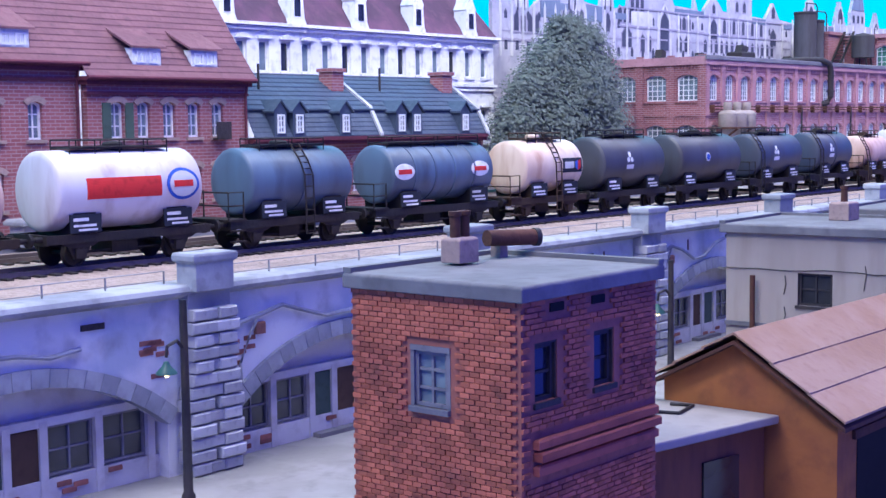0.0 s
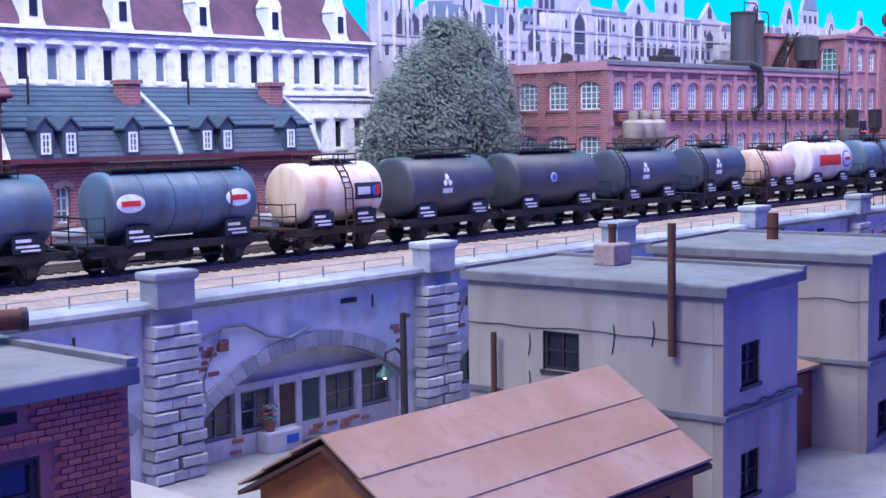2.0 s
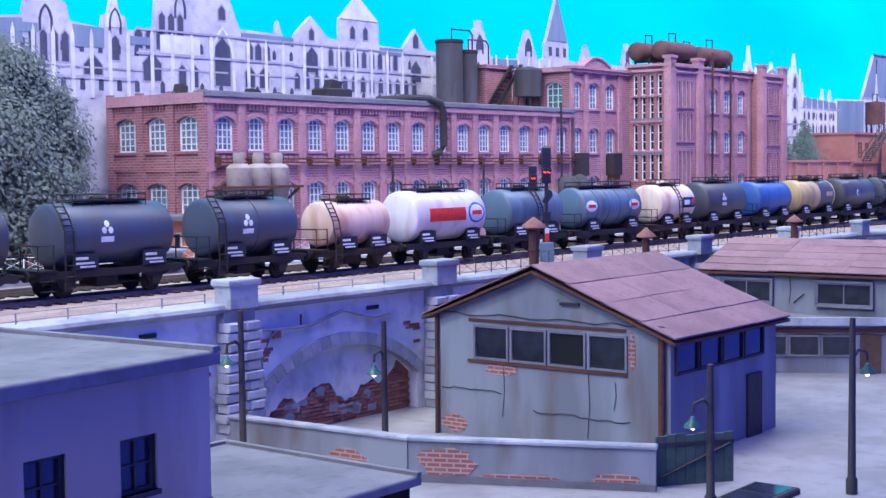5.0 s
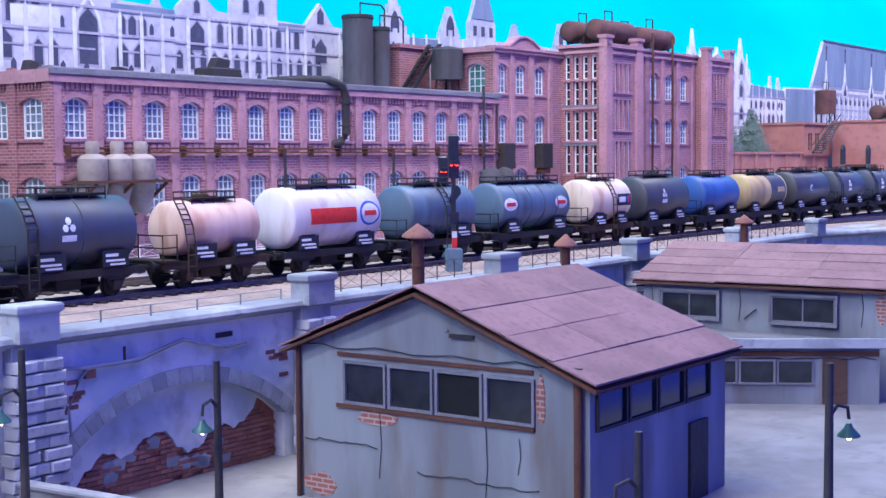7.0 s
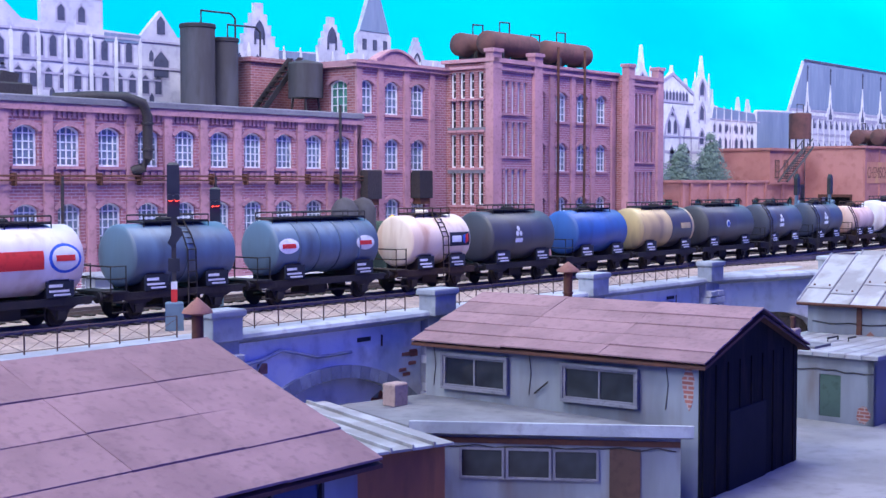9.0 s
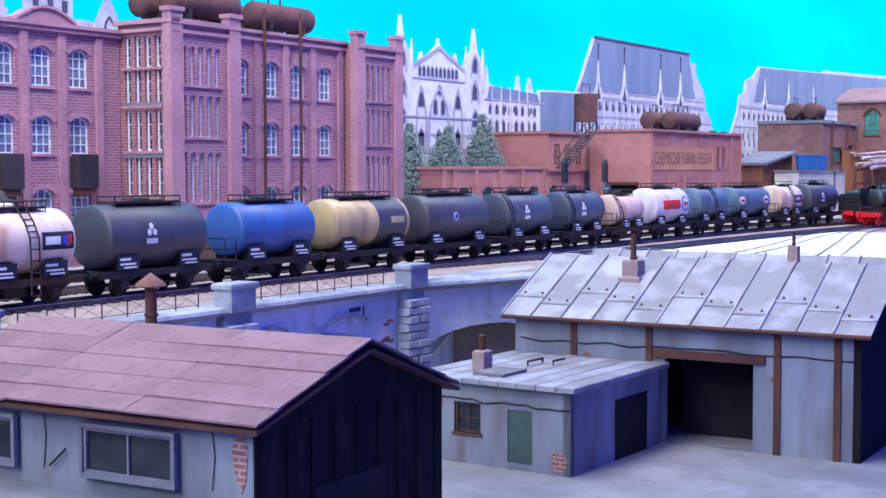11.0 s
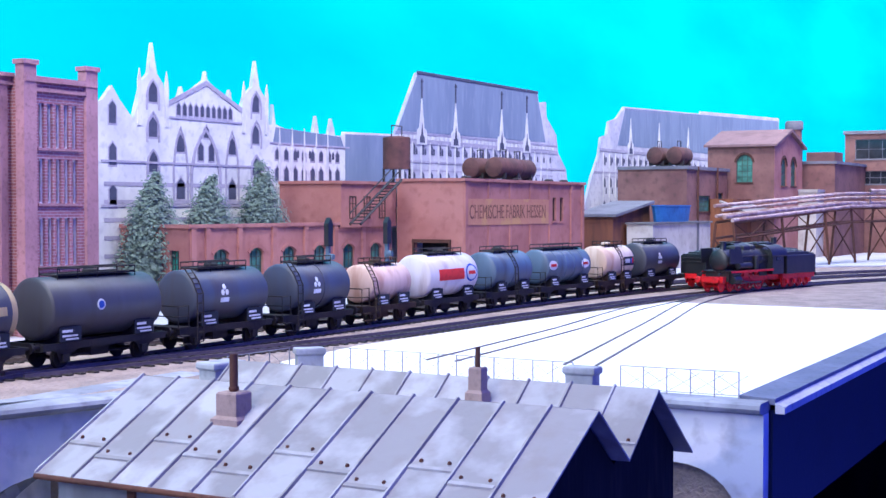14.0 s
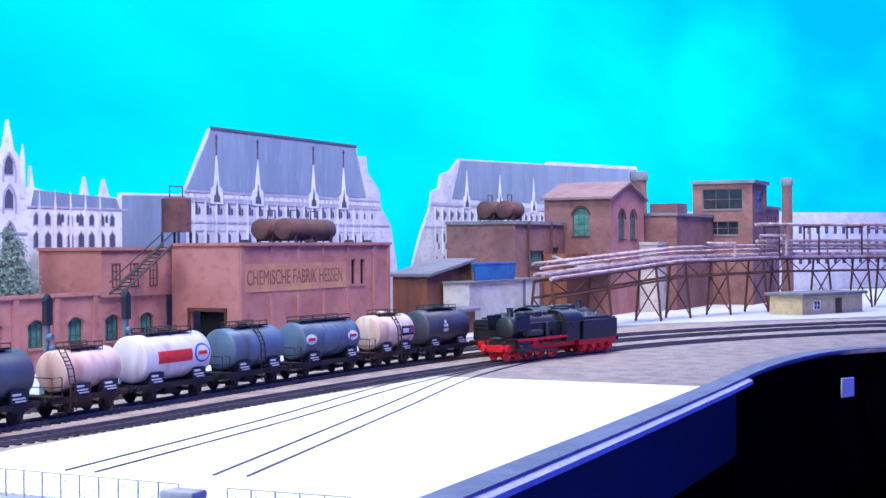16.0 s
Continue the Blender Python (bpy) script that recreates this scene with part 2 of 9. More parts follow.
# ---- the large structure ----
GROUND, DECK = 1.0, 6.9


def setting(name, mesh, material, label, at=(0, 0, 0), rz=0, smooth=None):
    return tagged(part(name, mesh, material, None, label, smooth, at, rz), kind="structure")


# backdrop: one painted board behind everything, bending round at both ends
arc = [(-160, 36), (190, 36), (270, 36), (350, 33), (430, 22), (500, -5), (540, -50)]
setting("backdrop", Mesh().loft([[(x, y, 0), (x, y + 0.8, 0), (x, y + 0.8, 90), (x, y, 90)] for x, y in arc]), SKY, "cyan painted sky board with faint clouds", smooth=40)
# yard in front of the viaduct
setting("ground", Mesh().box(-160, 119.4, -26, 1.0, -1, GROUND), YARD, "pale dusty yard ground below the viaduct")
# deck: embankment that carries tracks and street, with its front edge along the viaduct
deck_outline = [(-160, 1.2), (107, 1.2), (114, -2), (119.6, -3.0), (120.6, -4), (120.5, -23.4), (168, -22.4), (182, -21.9), (192, -22.4), (200, -24), (206, -28), (211, -36), (213, -60), (440, -60), (440, -38), (400, 6), (330, 28.5), (260, 36), (-160, 36)]
setting("deck", Mesh().prism(deck_outline, "z", 0, DECK - 0.25), BALLAST, "raised model deck under the tracks")


# ---- viaduct: plastered arches between rusticated piers ----
def arch_points(cx, half, spring, rise, n=14):
    r = (half * half + rise * rise) / (2 * rise)
    cz = spring + rise - r
    a0 = math.asin(half / r)
    return [(cx + r * math.sin(a), cz + r * math.cos(a)) for a in (a0 - 2 * a0 * i / n for i in range(n + 1))], r, cz, a0


HALF, SPRING, RISE = 5.1, 2.7, 1.85
wall_mesh = Mesh()
pts, ARCH_R, ARCH_CZ, ARCH_A = arch_points(6.5, HALF, SPRING, RISE)
wall_mesh.prism([(0, GROUND), (6.5 - HALF, GROUND)] + list(reversed(pts)) + [(6.5 + HALF, GROUND), (13, GROUND), (13, 6.5), (0, 6.5)], "y", 0, 0.8)
WALL_DATA = data_of("bay_wall", wall_mesh, VIADUCT_PLASTER)
VOUSSOIR = Mesh()
da = 2 * ARCH_A / 19
ro, ri = ARCH_R + 0.52, ARCH_R - 0.02
VOUSSOIR.loft([[(math.sin(a) * r, y, math.cos(a) * r) for a, r in ((-da * 0.485, ri), (da * 0.485, ri), (da * 0.485, ro), (-da * 0.485, ro))] for y in (-0.16, 0.3)])
VOUSSOIR_DATA = data_of("voussoir", VOUSSOIR, COPING)


def stone_data(w, h, d):
    c = 0.05
    m = Mesh().loft([[(-w / 2, 0, -h / 2), (w / 2, 0, -h / 2), (w / 2, 0, h / 2), (-w / 2, 0, h / 2)],
                     [(-w / 2, -d + c, -h / 2), (w / 2, -d + c, -h / 2), (w / 2, -d + c, h / 2), (-w / 2, -d + c, h / 2)],
                     [(-w / 2 + c, -d, -h / 2 + c), (w / 2 - c, -d, -h / 2 + c), (w / 2 - c, -d, h / 2 - c), (-w / 2 + c, -d, h / 2 - c)]])
    return data_of("stone", m, STONE)


COURSE = 0.40
LONG, SHORT, MIDDLE = stone_data(1.02, COURSE - 0.05, 0.62), stone_data(0.72, COURSE - 0.05, 0.62), stone_data(0.6, COURSE - 0.05, 0.56)


def pier(x, y, rz):
    ob = thing("viaduct_pier", "rusticated grey stone viaduct pier with a flat cap", "pier", (x, y, 0), rz, group="viaduct piers")
    part("core", Mesh().box(-0.84, 0.84, -0.45, 0.5, GROUND - 0.05, 6.75), COPING, ob)
    part("cap", Mesh().loft([[(sx * w * 0.84, sy * w * 0.52 - 0.3, z) for sx, sy in ((-1, -1), (1, -1), (1, 1), (-1, 1))]
                             for w, z in ((0.9, 6.72), (0.9, 7.58), (1.0, 7.63), (1.05, 7.66), (1.05, 7.82), (1.0, 7.9), (0.0, 7.93))]), COPING, ob, bevel=0.03)
    rnd = random.Random(int(x * 10) + 7)
    n = int((6.6 - GROUND) / COURSE)
    for i in range(n):
        z = GROUND + (i + 0.5) * COURSE
        wide = i % 2
        low = 0.14 if i < 7 else 0.0
        for side in (-1, 1):
            w = (1.02 if wide else 0.72)
            part("stone", LONG if wide else SHORT, STONE, ob, at=(side * (0.86 + low + 0.1 * wide - w / 2), -0.12 - rnd.uniform(0, 0.09), z))
        if not wide:
            part("stone", MIDDLE, STONE, ob, at=(0, -0.12 - rnd.uniform(0, 0.06), z))
    return ob


COPE_PROFILE = [(0.9, 6.5), (-0.12, 6.5), (-0.22, 6.56), (-0.42, 6.62), (-0.5, 6.74), (-0.44, 6.88), (-0.3, 6.95), (0.9, 6.95)]
COPE_DATA = data_of("coping", Mesh().prism(COPE_PROFILE, "x", 0, 12.99), COPING, 30)


def coping_of(length):
    return data_of("coping", Mesh().prism(COPE_PROFILE, "x", 0, length), COPING, 30)


def wall_bay(name, x, y, rz, label):
    ob = tagged(part(name, WALL_DATA, VIADUCT_PLASTER, None, label, at=(x, y, 0), rz=rz), kind="structure")
    part("coping", COPE_DATA, COPING, ob)
    for k in range(19):
        v = part("voussoir", VOUSSOIR_DATA, COPING, ob, at=(6.5, 0, ARCH_CZ))
        v.rotation_euler = (0, (k - 9) * da, 0)
    return ob


for i in range(-2, 9):
    wall_bay("wall_viaduct", 13 * i, 0, 0, "stained blue-grey plaster viaduct wall with a segmental arch")
for i in range(-2, 9):
    pier(13 * i, 0, 0)
# the bend towards the viewer and the end run
b1 = math.degrees(math.atan2(-2.9, 10.2))
bend = [(104, 0), (114.3, -3.2), (120.6, -3.3)]
part_len = math.hypot(10.3, 3.2)
ob = tagged(part("wall_bend", Mesh().prism([(0, GROUND), (0.6, GROUND)] + [(5.4 + 4.7 * math.sin(a), 2.7 + 1.85 * math.cos(a) ** 0.8) for a in (math.pi * (i / 12 - 0.5) for i in range(13))] + [(10.2, GROUND), (part_len, GROUND), (part_len, 6.5), (0, 6.5)], "y", 0, 0.8), VIADUCT_PLASTER, None, "stained plaster viaduct wall where it bends", at=(104, 0, 0), rz=math.degrees(math.atan2(-3.2, 10.3))), kind="structure")
part("coping", coping_of(part_len), COPING, ob)
ob = tagged(part("wall_corner", Mesh().box(0, 6.3, 0, 0.8, GROUND, 6.5), VIADUCT_PLASTER, None, "short plaster wall beside the corner pier", at=(114.3, -3.2, 0)), kind="structure")
part("coping", coping_of(6.3), COPING, ob)
for k, (yy, ln) in enumerate(((-3.6, 13.4), (-17.0, 6.7))):
    half = 5.2 if k == 0 else 2.4
    outline = [(0, GROUND), (ln / 2 - half, GROUND)] + [(ln / 2 + half * math.sin(a), 2.6 + 1.9 * math.cos(a)) for a in (math.pi * (i / 14 - 0.5) for i in range(15))] + [(ln / 2 + half, GROUND), (ln, GROUND), (ln, 6.5), (0, 6.5)]
    ob = tagged(part("wall_return", Mesh().prism(outline, "y", 0, 0.8), VIADUCT_PLASTER, None, "plaster end wall of the viaduct with an arch", at=(120.0, yy, 0), rz=-90), kind="structure")
    part("coping", coping_of(ln), COPING, ob)
pier(114.3, -3.2, -9)
for x, y, rz in ((120.4, -3.4, -45), (119.95, -16.7, -90)):
    pier(x, y, rz).scale = (0.76, 0.76, 1)


# ---- the long brick factory ----
def arched_wall(length, z0, z1, openings, thick=0.45):
    """A wall along x with arched openings (centre, half width, sill, spring, rise), its face at y = 0."""
    m = Mesh()
    cols = {}
    for o in openings:
        cols.setdefault(round(o[0], 3), []).append(o)
    xs, edge = sorted(cols), 0.0
    for c in xs:
        h = max(o[1] for o in cols[c])
        m.box(edge, c - h, 0, thick, z0, z1)
        edge = c + h
        z = z0
        for _, half, sill, spring, rise in sorted(cols[c], key=lambda o: o[2]):
            if half < h:
                m.box(c - h, c - half, 0, thick, sill, spring + rise)
                m.box(c + half, c + h, 0, thick, sill, spring + rise)
            m.box(c - h, c + h, 0, thick, z, sill)
            top = spring + rise + 0.1
            if rise > 0.01:
                pts = arch_points(c, half, spring, rise, 8)[0]
                m.prism([(c - half, top)] + list(reversed(pts)) + [(c + half, top)], "y", 0, thick)
                if half < h:
                    m.box(c - h, c - half, 0, thick, spring + rise, top)
                    m.box(c + half, c + h, 0, thick, spring + rise, top)
            else:
                top = spring
            z = top
        m.box(c - h, c + h, 0, thick, z, z1)
    m.box(edge, length, 0, thick, z0, z1)
    return m


FRAME_PAINT = surface("window_paint", (0.78, 0.79, 0.80), (0.66, 0.68, 0.70), bump=0)
GREEN_PAINT = surface("green_window_paint", (0.06, 0.10, 0.08), (0.05, 0.08, 0.07), bump=0)
BROWN_PAINT = surface("brown_paint", (0.10, 0.055, 0.04), (0.07, 0.04, 0.03), bump=0)


def glass(name, tint, rough=0.12):
    m = bpy.data.materials.new(name)
    m.use_nodes = True
    n, lk = m.node_tree.nodes, m.node_tree.links
    b = n["Principled BSDF"]
    nz = n.new("ShaderNodeTexNoise")
    nz.inputs["Scale"].default_value = 0.9 / K
    rp = n.new("ShaderNodeValToRGB")
    rp.color_ramp.elements[0].position, rp.color_ramp.elements[1].position = 0.35, 0.7
    rp.color_ramp.elements[0].color, rp.color_ramp.elements[1].color = (*[c * 0.5 for c in tint], 1), (*tint, 1)
    co = n.new("ShaderNodeTexCoord")
    lk.new(co.outputs["Object"], nz.inputs["Vector"])
    lk.new(nz.outputs["Fac"], rp.inputs[0])
    lk.new(rp.outputs[0], b.inputs["Base Color"])
    b.inputs["Roughness"].default_value = rough
    b.inputs["Specular IOR Level"].default_value = 0.6
    return m


PALE_GLASS = glass("pale_blind_glass", (0.23, 0.30, 0.35))
DARK_GLASS = glass("dark_glass", (0.03, 0.035, 0.045))
GREEN_GLASS = glass("green_glass", (0.10, 0.30, 0.24))
_window_cache = {}


def window_meshes(half, height, rise, cols, rows, frame_mat, pane_mat, bar=0.06):
    key = (half, height, rise, cols, rows, frame_mat.name, pane_mat.name)
    if key in _window_cache:
        return _window_cache[key]
    m = Mesh()
    spring = height - rise
    t = 0.09
    if rise > 0.01:
        outer = [(-half, 0), (half, 0)] + arch_points(0, half, spring, rise, 8)[0]
        s = (half - t) / half
        inner = [(-half + t, t), (half - t, t)] + [(x * s, z - t) for x, z in arch_points(0, half, spring, rise, 8)[0]]
    else:
        outer = [(-half, 0), (half, 0), (half, height), (-half, height)]
        inner = [(-half + t, t), (half - t, t), (half - t, height - t), (-half + t, height - t)]
    m.loft([[(x, 0.0, z) for x, z in outer], [(x, 0.0, z) for x, z in inner], [(x, 0.1, z) for x, z in inner], [(x, 0.1, z) for x, z in outer], [(x, 0.0, z) for x, z in outer]], caps=False)
    for i in range(1, cols):
        x = -half + 2 * half * i / cols
        zt = height - t * 0.5 if rise < 0.01 else spring + rise * (1 - (x / half) ** 2) - t * 0.5
        m.box(x - bar / 2, x + bar / 2, 0.02, 0.08, t * 0.5, zt)
    for i in range(1, rows):
        z = height * i / rows
        m.box(-half + t * 0.5, half - t * 0.5, 0.025, 0.075, z - bar / 2, z + bar / 2)
    pane = Mesh().prism([(x, z) for x, z in outer], "y", 0.085, 0.1)
    _window_cache[key] = data_of("window", m, frame_mat), data_of("pane", pane, pane_mat)
    return _window_cache[key]


def window(parent, c, sill, half, height, rise, cols, rows, depth=0.22, frame_mat=FRAME_PAINT, pane_mat=PALE_GLASS):
    f, p = window_meshes(half, height, rise, cols, rows, frame_mat, pane_mat)
    ob = part("window", f, frame_mat, parent, at=(c, depth, sill))
    part("pane", p, pane_mat, ob)
    return ob


def lintel(m, c, half, spring, rise, depth=-0.07, width=0.26):
    pts, r, cz, a0 = arch_points(c, half, spring, rise, 8)
    a0 = min(a0 * 1.12, 1.5)
    for i in range(8):
        a, b = a0 - 2 * a0 * i / 8, a0 - 2 * a0 * (i + 1) / 8
        m.loft([[(c + math.sin(q) * rr, y, cz + math.cos(q) * rr) for q, rr in ((a, r), (b, r), (b, r + width), (a, r + width))] for y in (depth, 0.05)])


BAY = 2.635
factory = thing("factory", "long red brick factory with arched windows and tower", "factory")
# long front
N = 15
length = BAY * N + 0.6
ops = [(1.55 + BAY * i, 0.74, s, s + h - 0.3, 0.3) for i in range(N) for s, h in ((9.3, 2.2), (13.45, 2.1))]
front = part("wall", arched_wall(length, 7.0, 16.3, ops), FACTORY_BRICK, factory, at=(56.9, 21.4, 0))
pil = data_of("pilaster", Mesh().box(-0.28, 0.28, -0.16, 0.02, 7.0, 16.45).box(-0.36, 0.36, -0.24, 0.02, 16.45, 17.0).box(-0.34, 0.34, -0.22, 0.02, 12.2, 12.5), FACTORY_STONE)
for i in range(N + 1):
    part("pilaster", pil, FACTORY_STONE, factory, "paler brick pilaster", at=(57.1 + BAY * i, 21.4, 0))
heads, dentils = [], Mesh()
for s, h in ((9.3, 2.2), (13.45, 2.1)):
    m = Mesh()
    lintel(m, 0, 0.76, s + h - 0.3, 0.3)
    m.box(-0.9, 0.9, -0.14, 0.02, s - 0.16, s)
    heads.append(data_of("window_head", m, FACTORY_STONE))
for j in range(7):
    dentils.box(-1.05 + 0.32 * j, -0.87 + 0.32 * j, -0.1, 0.02, 15.95, 16.3)
for j in range(4):
    dentils.box(-0.87 + 0.48 * j, -0.57 + 0.48 * j, -0.07, 0.02, 12.85, 13.2)
dentils = data_of("dentil_band", dentils.box(-1.05, 1.05, -0.12, 0.02, 12.55, 12.72), FACTORY_STONE)
for i in range(N):
    for d in heads:
        part("window_head", d, FACTORY_STONE, factory, at=(58.45 + BAY * i, 21.4, 0))
    part("dentil_band", dentils, FACTORY_STONE, factory, at=(58.45 + BAY * i, 21.4, 0))
part("parapet", Mesh().box(-0.25, length, -0.26, 0.6, 16.3, 16.62).box(-0.2, length, -0.2, 0.6, 16.62, 16.7), FACTORY_STONE, factory, "brick parapet", at=(56.9, 21.4, 0))
part("parapet_cap", Mesh().chamfer(-0.3, length, -0.34, 0.7, 16.7, 17.05, 0.06), GREY_FELT, factory, "grey felt-covered parapet edge", at=(56.9, 21.4, 0))
for c, half, s, sp, r in ops:
    window(factory, c + 56.9, s, half, sp + r - s, r, 4, 5).location.y = (21.4 + 0.2) * K
# short end
ops = [(1.3 + 2.9 * i, 0.95, s, s + h - 0.3, 0.3) for i in range(3) for s, h in ((9.3, 2.2), (13.45, 2.1))]
# short end takes the darkened brick, so its shade is partly painted
end = part("end_wall", arched_wall(8.685, 7.0, 16.3, ops), SHADED_BRICK, factory, at=(56.888, 30.1, 0), rz=-90)
for c, half, s, sp, r in ops:
    window(end, c, s, half, sp + r - s, r, 4, 5)
trim = Mesh()
for i in range(4):
    x = -0.15 + 2.9 * i
    trim.box(x - 0.32, x + 0.32, -0.18, 0.02, 7.0, 17.1)
for c, half, s, sp, r in ops:
    lintel(trim, c, half, sp, r)
    trim.box(c - 1.1, c + 1.1, -0.14, 0.02, s - 0.18, s)
for i in range(3):
    trim.box(0.2 + 2.9 * i, 2.4 + 2.9 * i, -0.1, 0.02, 12.2, 12.9)
    for j in range(8):
        trim.box(0.3 + 2.9 * i + 0.28 * j, 0.44 + 2.9 * i + 0.28 * j, -0.1, 0.02, 15.95, 16.3)
part("pilaster_trim", trim, SHADED_BRICK, end)
part("parapet", Mesh().box(-0.3, 8.9, -0.3, 0.5, 16.3, 16.95), FACTORY_STONE, end)
part("roof", Mesh().box(57.2, 96.4, 21.9, 30.2, 16.1, 16.6), GREY_FELT, factory, "grey felt flat roof")
part("back_wall", Mesh().box(57.0, 130, 30.1, 30.6, 7, 16.5), SHADED_BRICK, factory)


# ---- yard buildings in front of the viaduct ----
BRICK_RED = surface("hut_brick", (0.44, 0.125, 0.08), (0.34, 0.09, 0.06), (0.19, 0.065, 0.05), rough=0.85, grain=2, each=0.16)
MORTAR = surface("mortar", (0.36, 0.125, 0.095), (0.28, 0.095, 0.075), grain=4)
CONCRETE = surface("roof_concrete", (0.17, 0.165, 0.175), (0.13, 0.125, 0.135), (0.09, 0.085, 0.09), grain=2, stain=0.5)
TAN_PLASTER = surface("tan_plaster", (0.41, 0.345, 0.295), (0.31, 0.255, 0.22), (0.17, 0.12, 0.095), grain=0.8, stain=0.25, mix=0.6, streak=True)
BLUE_PLASTER = surface("blue_grey_plaster", (0.24, 0.255, 0.28), (0.165, 0.17, 0.19), (0.13, 0.085, 0.065), grain=0.9, stain=0.35, mix=0.65, streak=True)
RUSTY_WALL = surface("rusty_plank_wall", (0.24, 0.09, 0.045), (0.16, 0.06, 0.04), (0.09, 0.04, 0.03), grain=2, stain=0.6, streak=True)
RUST_ORANGE = surface("rust_orange_wall", (0.34, 0.12, 0.04), (0.24, 0.08, 0.035), (0.13, 0.05, 0.03), grain=1.2, stain=0.5)
PINK_FELT = surface("pink_roofing_felt", (0.36, 0.225, 0.165), (0.31, 0.175, 0.115), (0.27, 0.15, 0.11), rough=0.9, grain=3, stain=0.45, each=0.06)
# near-black with rusty specks: shade painted into walls facing away from the lamps
SHADED_END = surface("shaded_end_wall", (0.015, 0.014, 0.014), (0.011, 0.010, 0.010), (0.04, 0.026, 0.02), spec=0.1, rough=0.9, grain=2, stain=0.6, streak=True)
TERRA = surface("terracotta", (0.27, 0.12, 0.09), (0.2, 0.09, 0.07), grain=4)
CHIM_STONE = surface("pink_stone", (0.38, 0.27, 0.24), (0.3, 0.21, 0.19), grain=4)
ORANGE = surface("rusty_orange_gate", (0.34, 0.15, 0.05), (0.25, 0.10, 0.04), grain=2, streak=True)


def window_into(parent, c, sill, half, height, cols, rows, y, frame_mat, pane_mat=DARK_GLASS, board=0.16):
    ob = window(parent, c, sill, half, height, 0, cols, rows, y, frame_mat, pane_mat)
    part("sill", Mesh().box(-half - 0.1, half + 0.1, -board, 0.1, -0.12, 0), frame_mat, ob)
    part("casing", Mesh().box(-half - 0.1, -half, -0.06, 0.1, 0, height).box(half, half + 0.1, -0.06, 0.1, 0, height).box(-half - 0.1, half + 0.1, -0.08, 0.1, height, height + 0.12), frame_mat, ob)
    return ob


def crack(parent, points, r=0.022):
    r *= 0.6
    part("crack", Mesh().tube(points, r, 4), IRON, parent, "thin dark cable along the wall")


def wavy(x0, x1, z, y, seed, n=14, amp=0.07, drop=0.0):
    rnd = random.Random(seed)
    return [(x0 + (x1 - x0) * i / n, y, z + drop * i / n + rnd.uniform(-amp, amp)) for i in range(n + 1)]


def chimney_block(name, at, w=0.9, h=0.7, pots=2, label="square stone chimney with rusty pots on a flat roof"):
    ob = thing(name, label, "chimney", at)
    part("block", Mesh().chamfer(-w / 2, w / 2, -w * 0.4, w * 0.4, 0, h, 0.06), CHIM_STONE, ob, bevel=0.03)
    for k in range(pots):
        part("pot", Mesh().lathe([(0.13, 0), (0.13, 0.5), (0.16, 0.52), (0.16, 0.62), (0.09, 0.62)], ((k - (pots - 1) / 2) * 0.34, 0, h - 0.02), 10), RUST, ob, smooth=40)
    return ob


def stove_pipe(at, h, r=0.13, hat=True, base=None):
    ob = thing("stove_pipe", "rusty brown stove pipe with a cowl", "stove pipe", at)
    part("pipe", Mesh().lathe([(r, 0), (r, h)], (0, 0, 0), 12), RUST, ob, smooth=40)
    part("collar", Mesh().lathe([(r * 1.2, h * 0.45), (r * 1.25, h * 0.47), (r * 1.2, h * 0.5)], (0, 0, 0), 12), RUST, ob, smooth=40)
    if hat:
        part("cowl", Mesh().lathe([(r * 1.1, h), (r * 2.6, h + 0.06), (r * 2.5, h + 0.14), (0.02, h + 0.5)], (0, 0, 0), 12), TERRA, ob, smooth=40)
    if base:
        part("base", Mesh().loft([[(sx * base * w, sy * base * w, z) for sx, sy in ((-1, -1), (1, -1), (1, 1), (-1, 1))] for w, z in ((1.25, -0.4), (1.2, 0.05), (0.9, 0.15), (0.9, 0.8), (0.8, 0.86))]), CHIM_STONE, ob)
    return ob


# red brick hut: real bricks on the two faces that are passed
hut = thing("brick_hut", "tall red brick hut with a flat grey concrete roof", "hut", (-18.5, -16.6, 0))
W, D, HT = 5.2, 4.7, 8.1
hut_ops_front = [(0.87, 0.4, 5.95, 7.2, 0.0), (3.05, 0.4, 5.95, 7.2, 0.0)]
hut_ops_side = [(D - 2.42, 0.5, 5.65, 6.92, 0.0)]
part("wall", arched_wall(W, GROUND, HT, hut_ops_front, 0.35), MORTAR, hut)
side_hut = part("wall", arched_wall(D - 0.36, GROUND, HT, [(c - 0.0, h, s, sp, r) for c, h, s, sp, r in hut_ops_side], 0.35), MORTAR, hut, at=(0, D, 0), rz=-90)
part("wall", Mesh().box(0.35, W, D - 0.3, D, GROUND, HT).box(W - 0.3, W, 0.36, D - 0.3, GROUND, HT), MORTAR, hut)
window_into(hut, 0.87, 5.95, 0.36, 1.2, 1, 2, 0.1, IRON)
window_into(hut, 3.05, 5.95, 0.36, 1.2, 1, 2, 0.1, IRON)
window_into(side_hut, D - 2.42, 5.65, 0.46, 1.22, 2, 3, 0.05, GREY_FELT, PALE_GLASS)
part("roof_slab", Mesh().chamfer(-0.16, W + 0.16, -0.16, D + 0.16, 8.1, 8.45, 0.05), CONCRETE, hut, "grey concrete roof slab", bevel=0.03)
part("roof_kerb", Mesh().box(-0.14, W + 0.14, D - 0.1, D + 0.14, 8.44, 8.56).box(W - 0.1, W + 0.14, -0.14, D - 0.1, 8.44, 8.56), CONCRETE, hut)
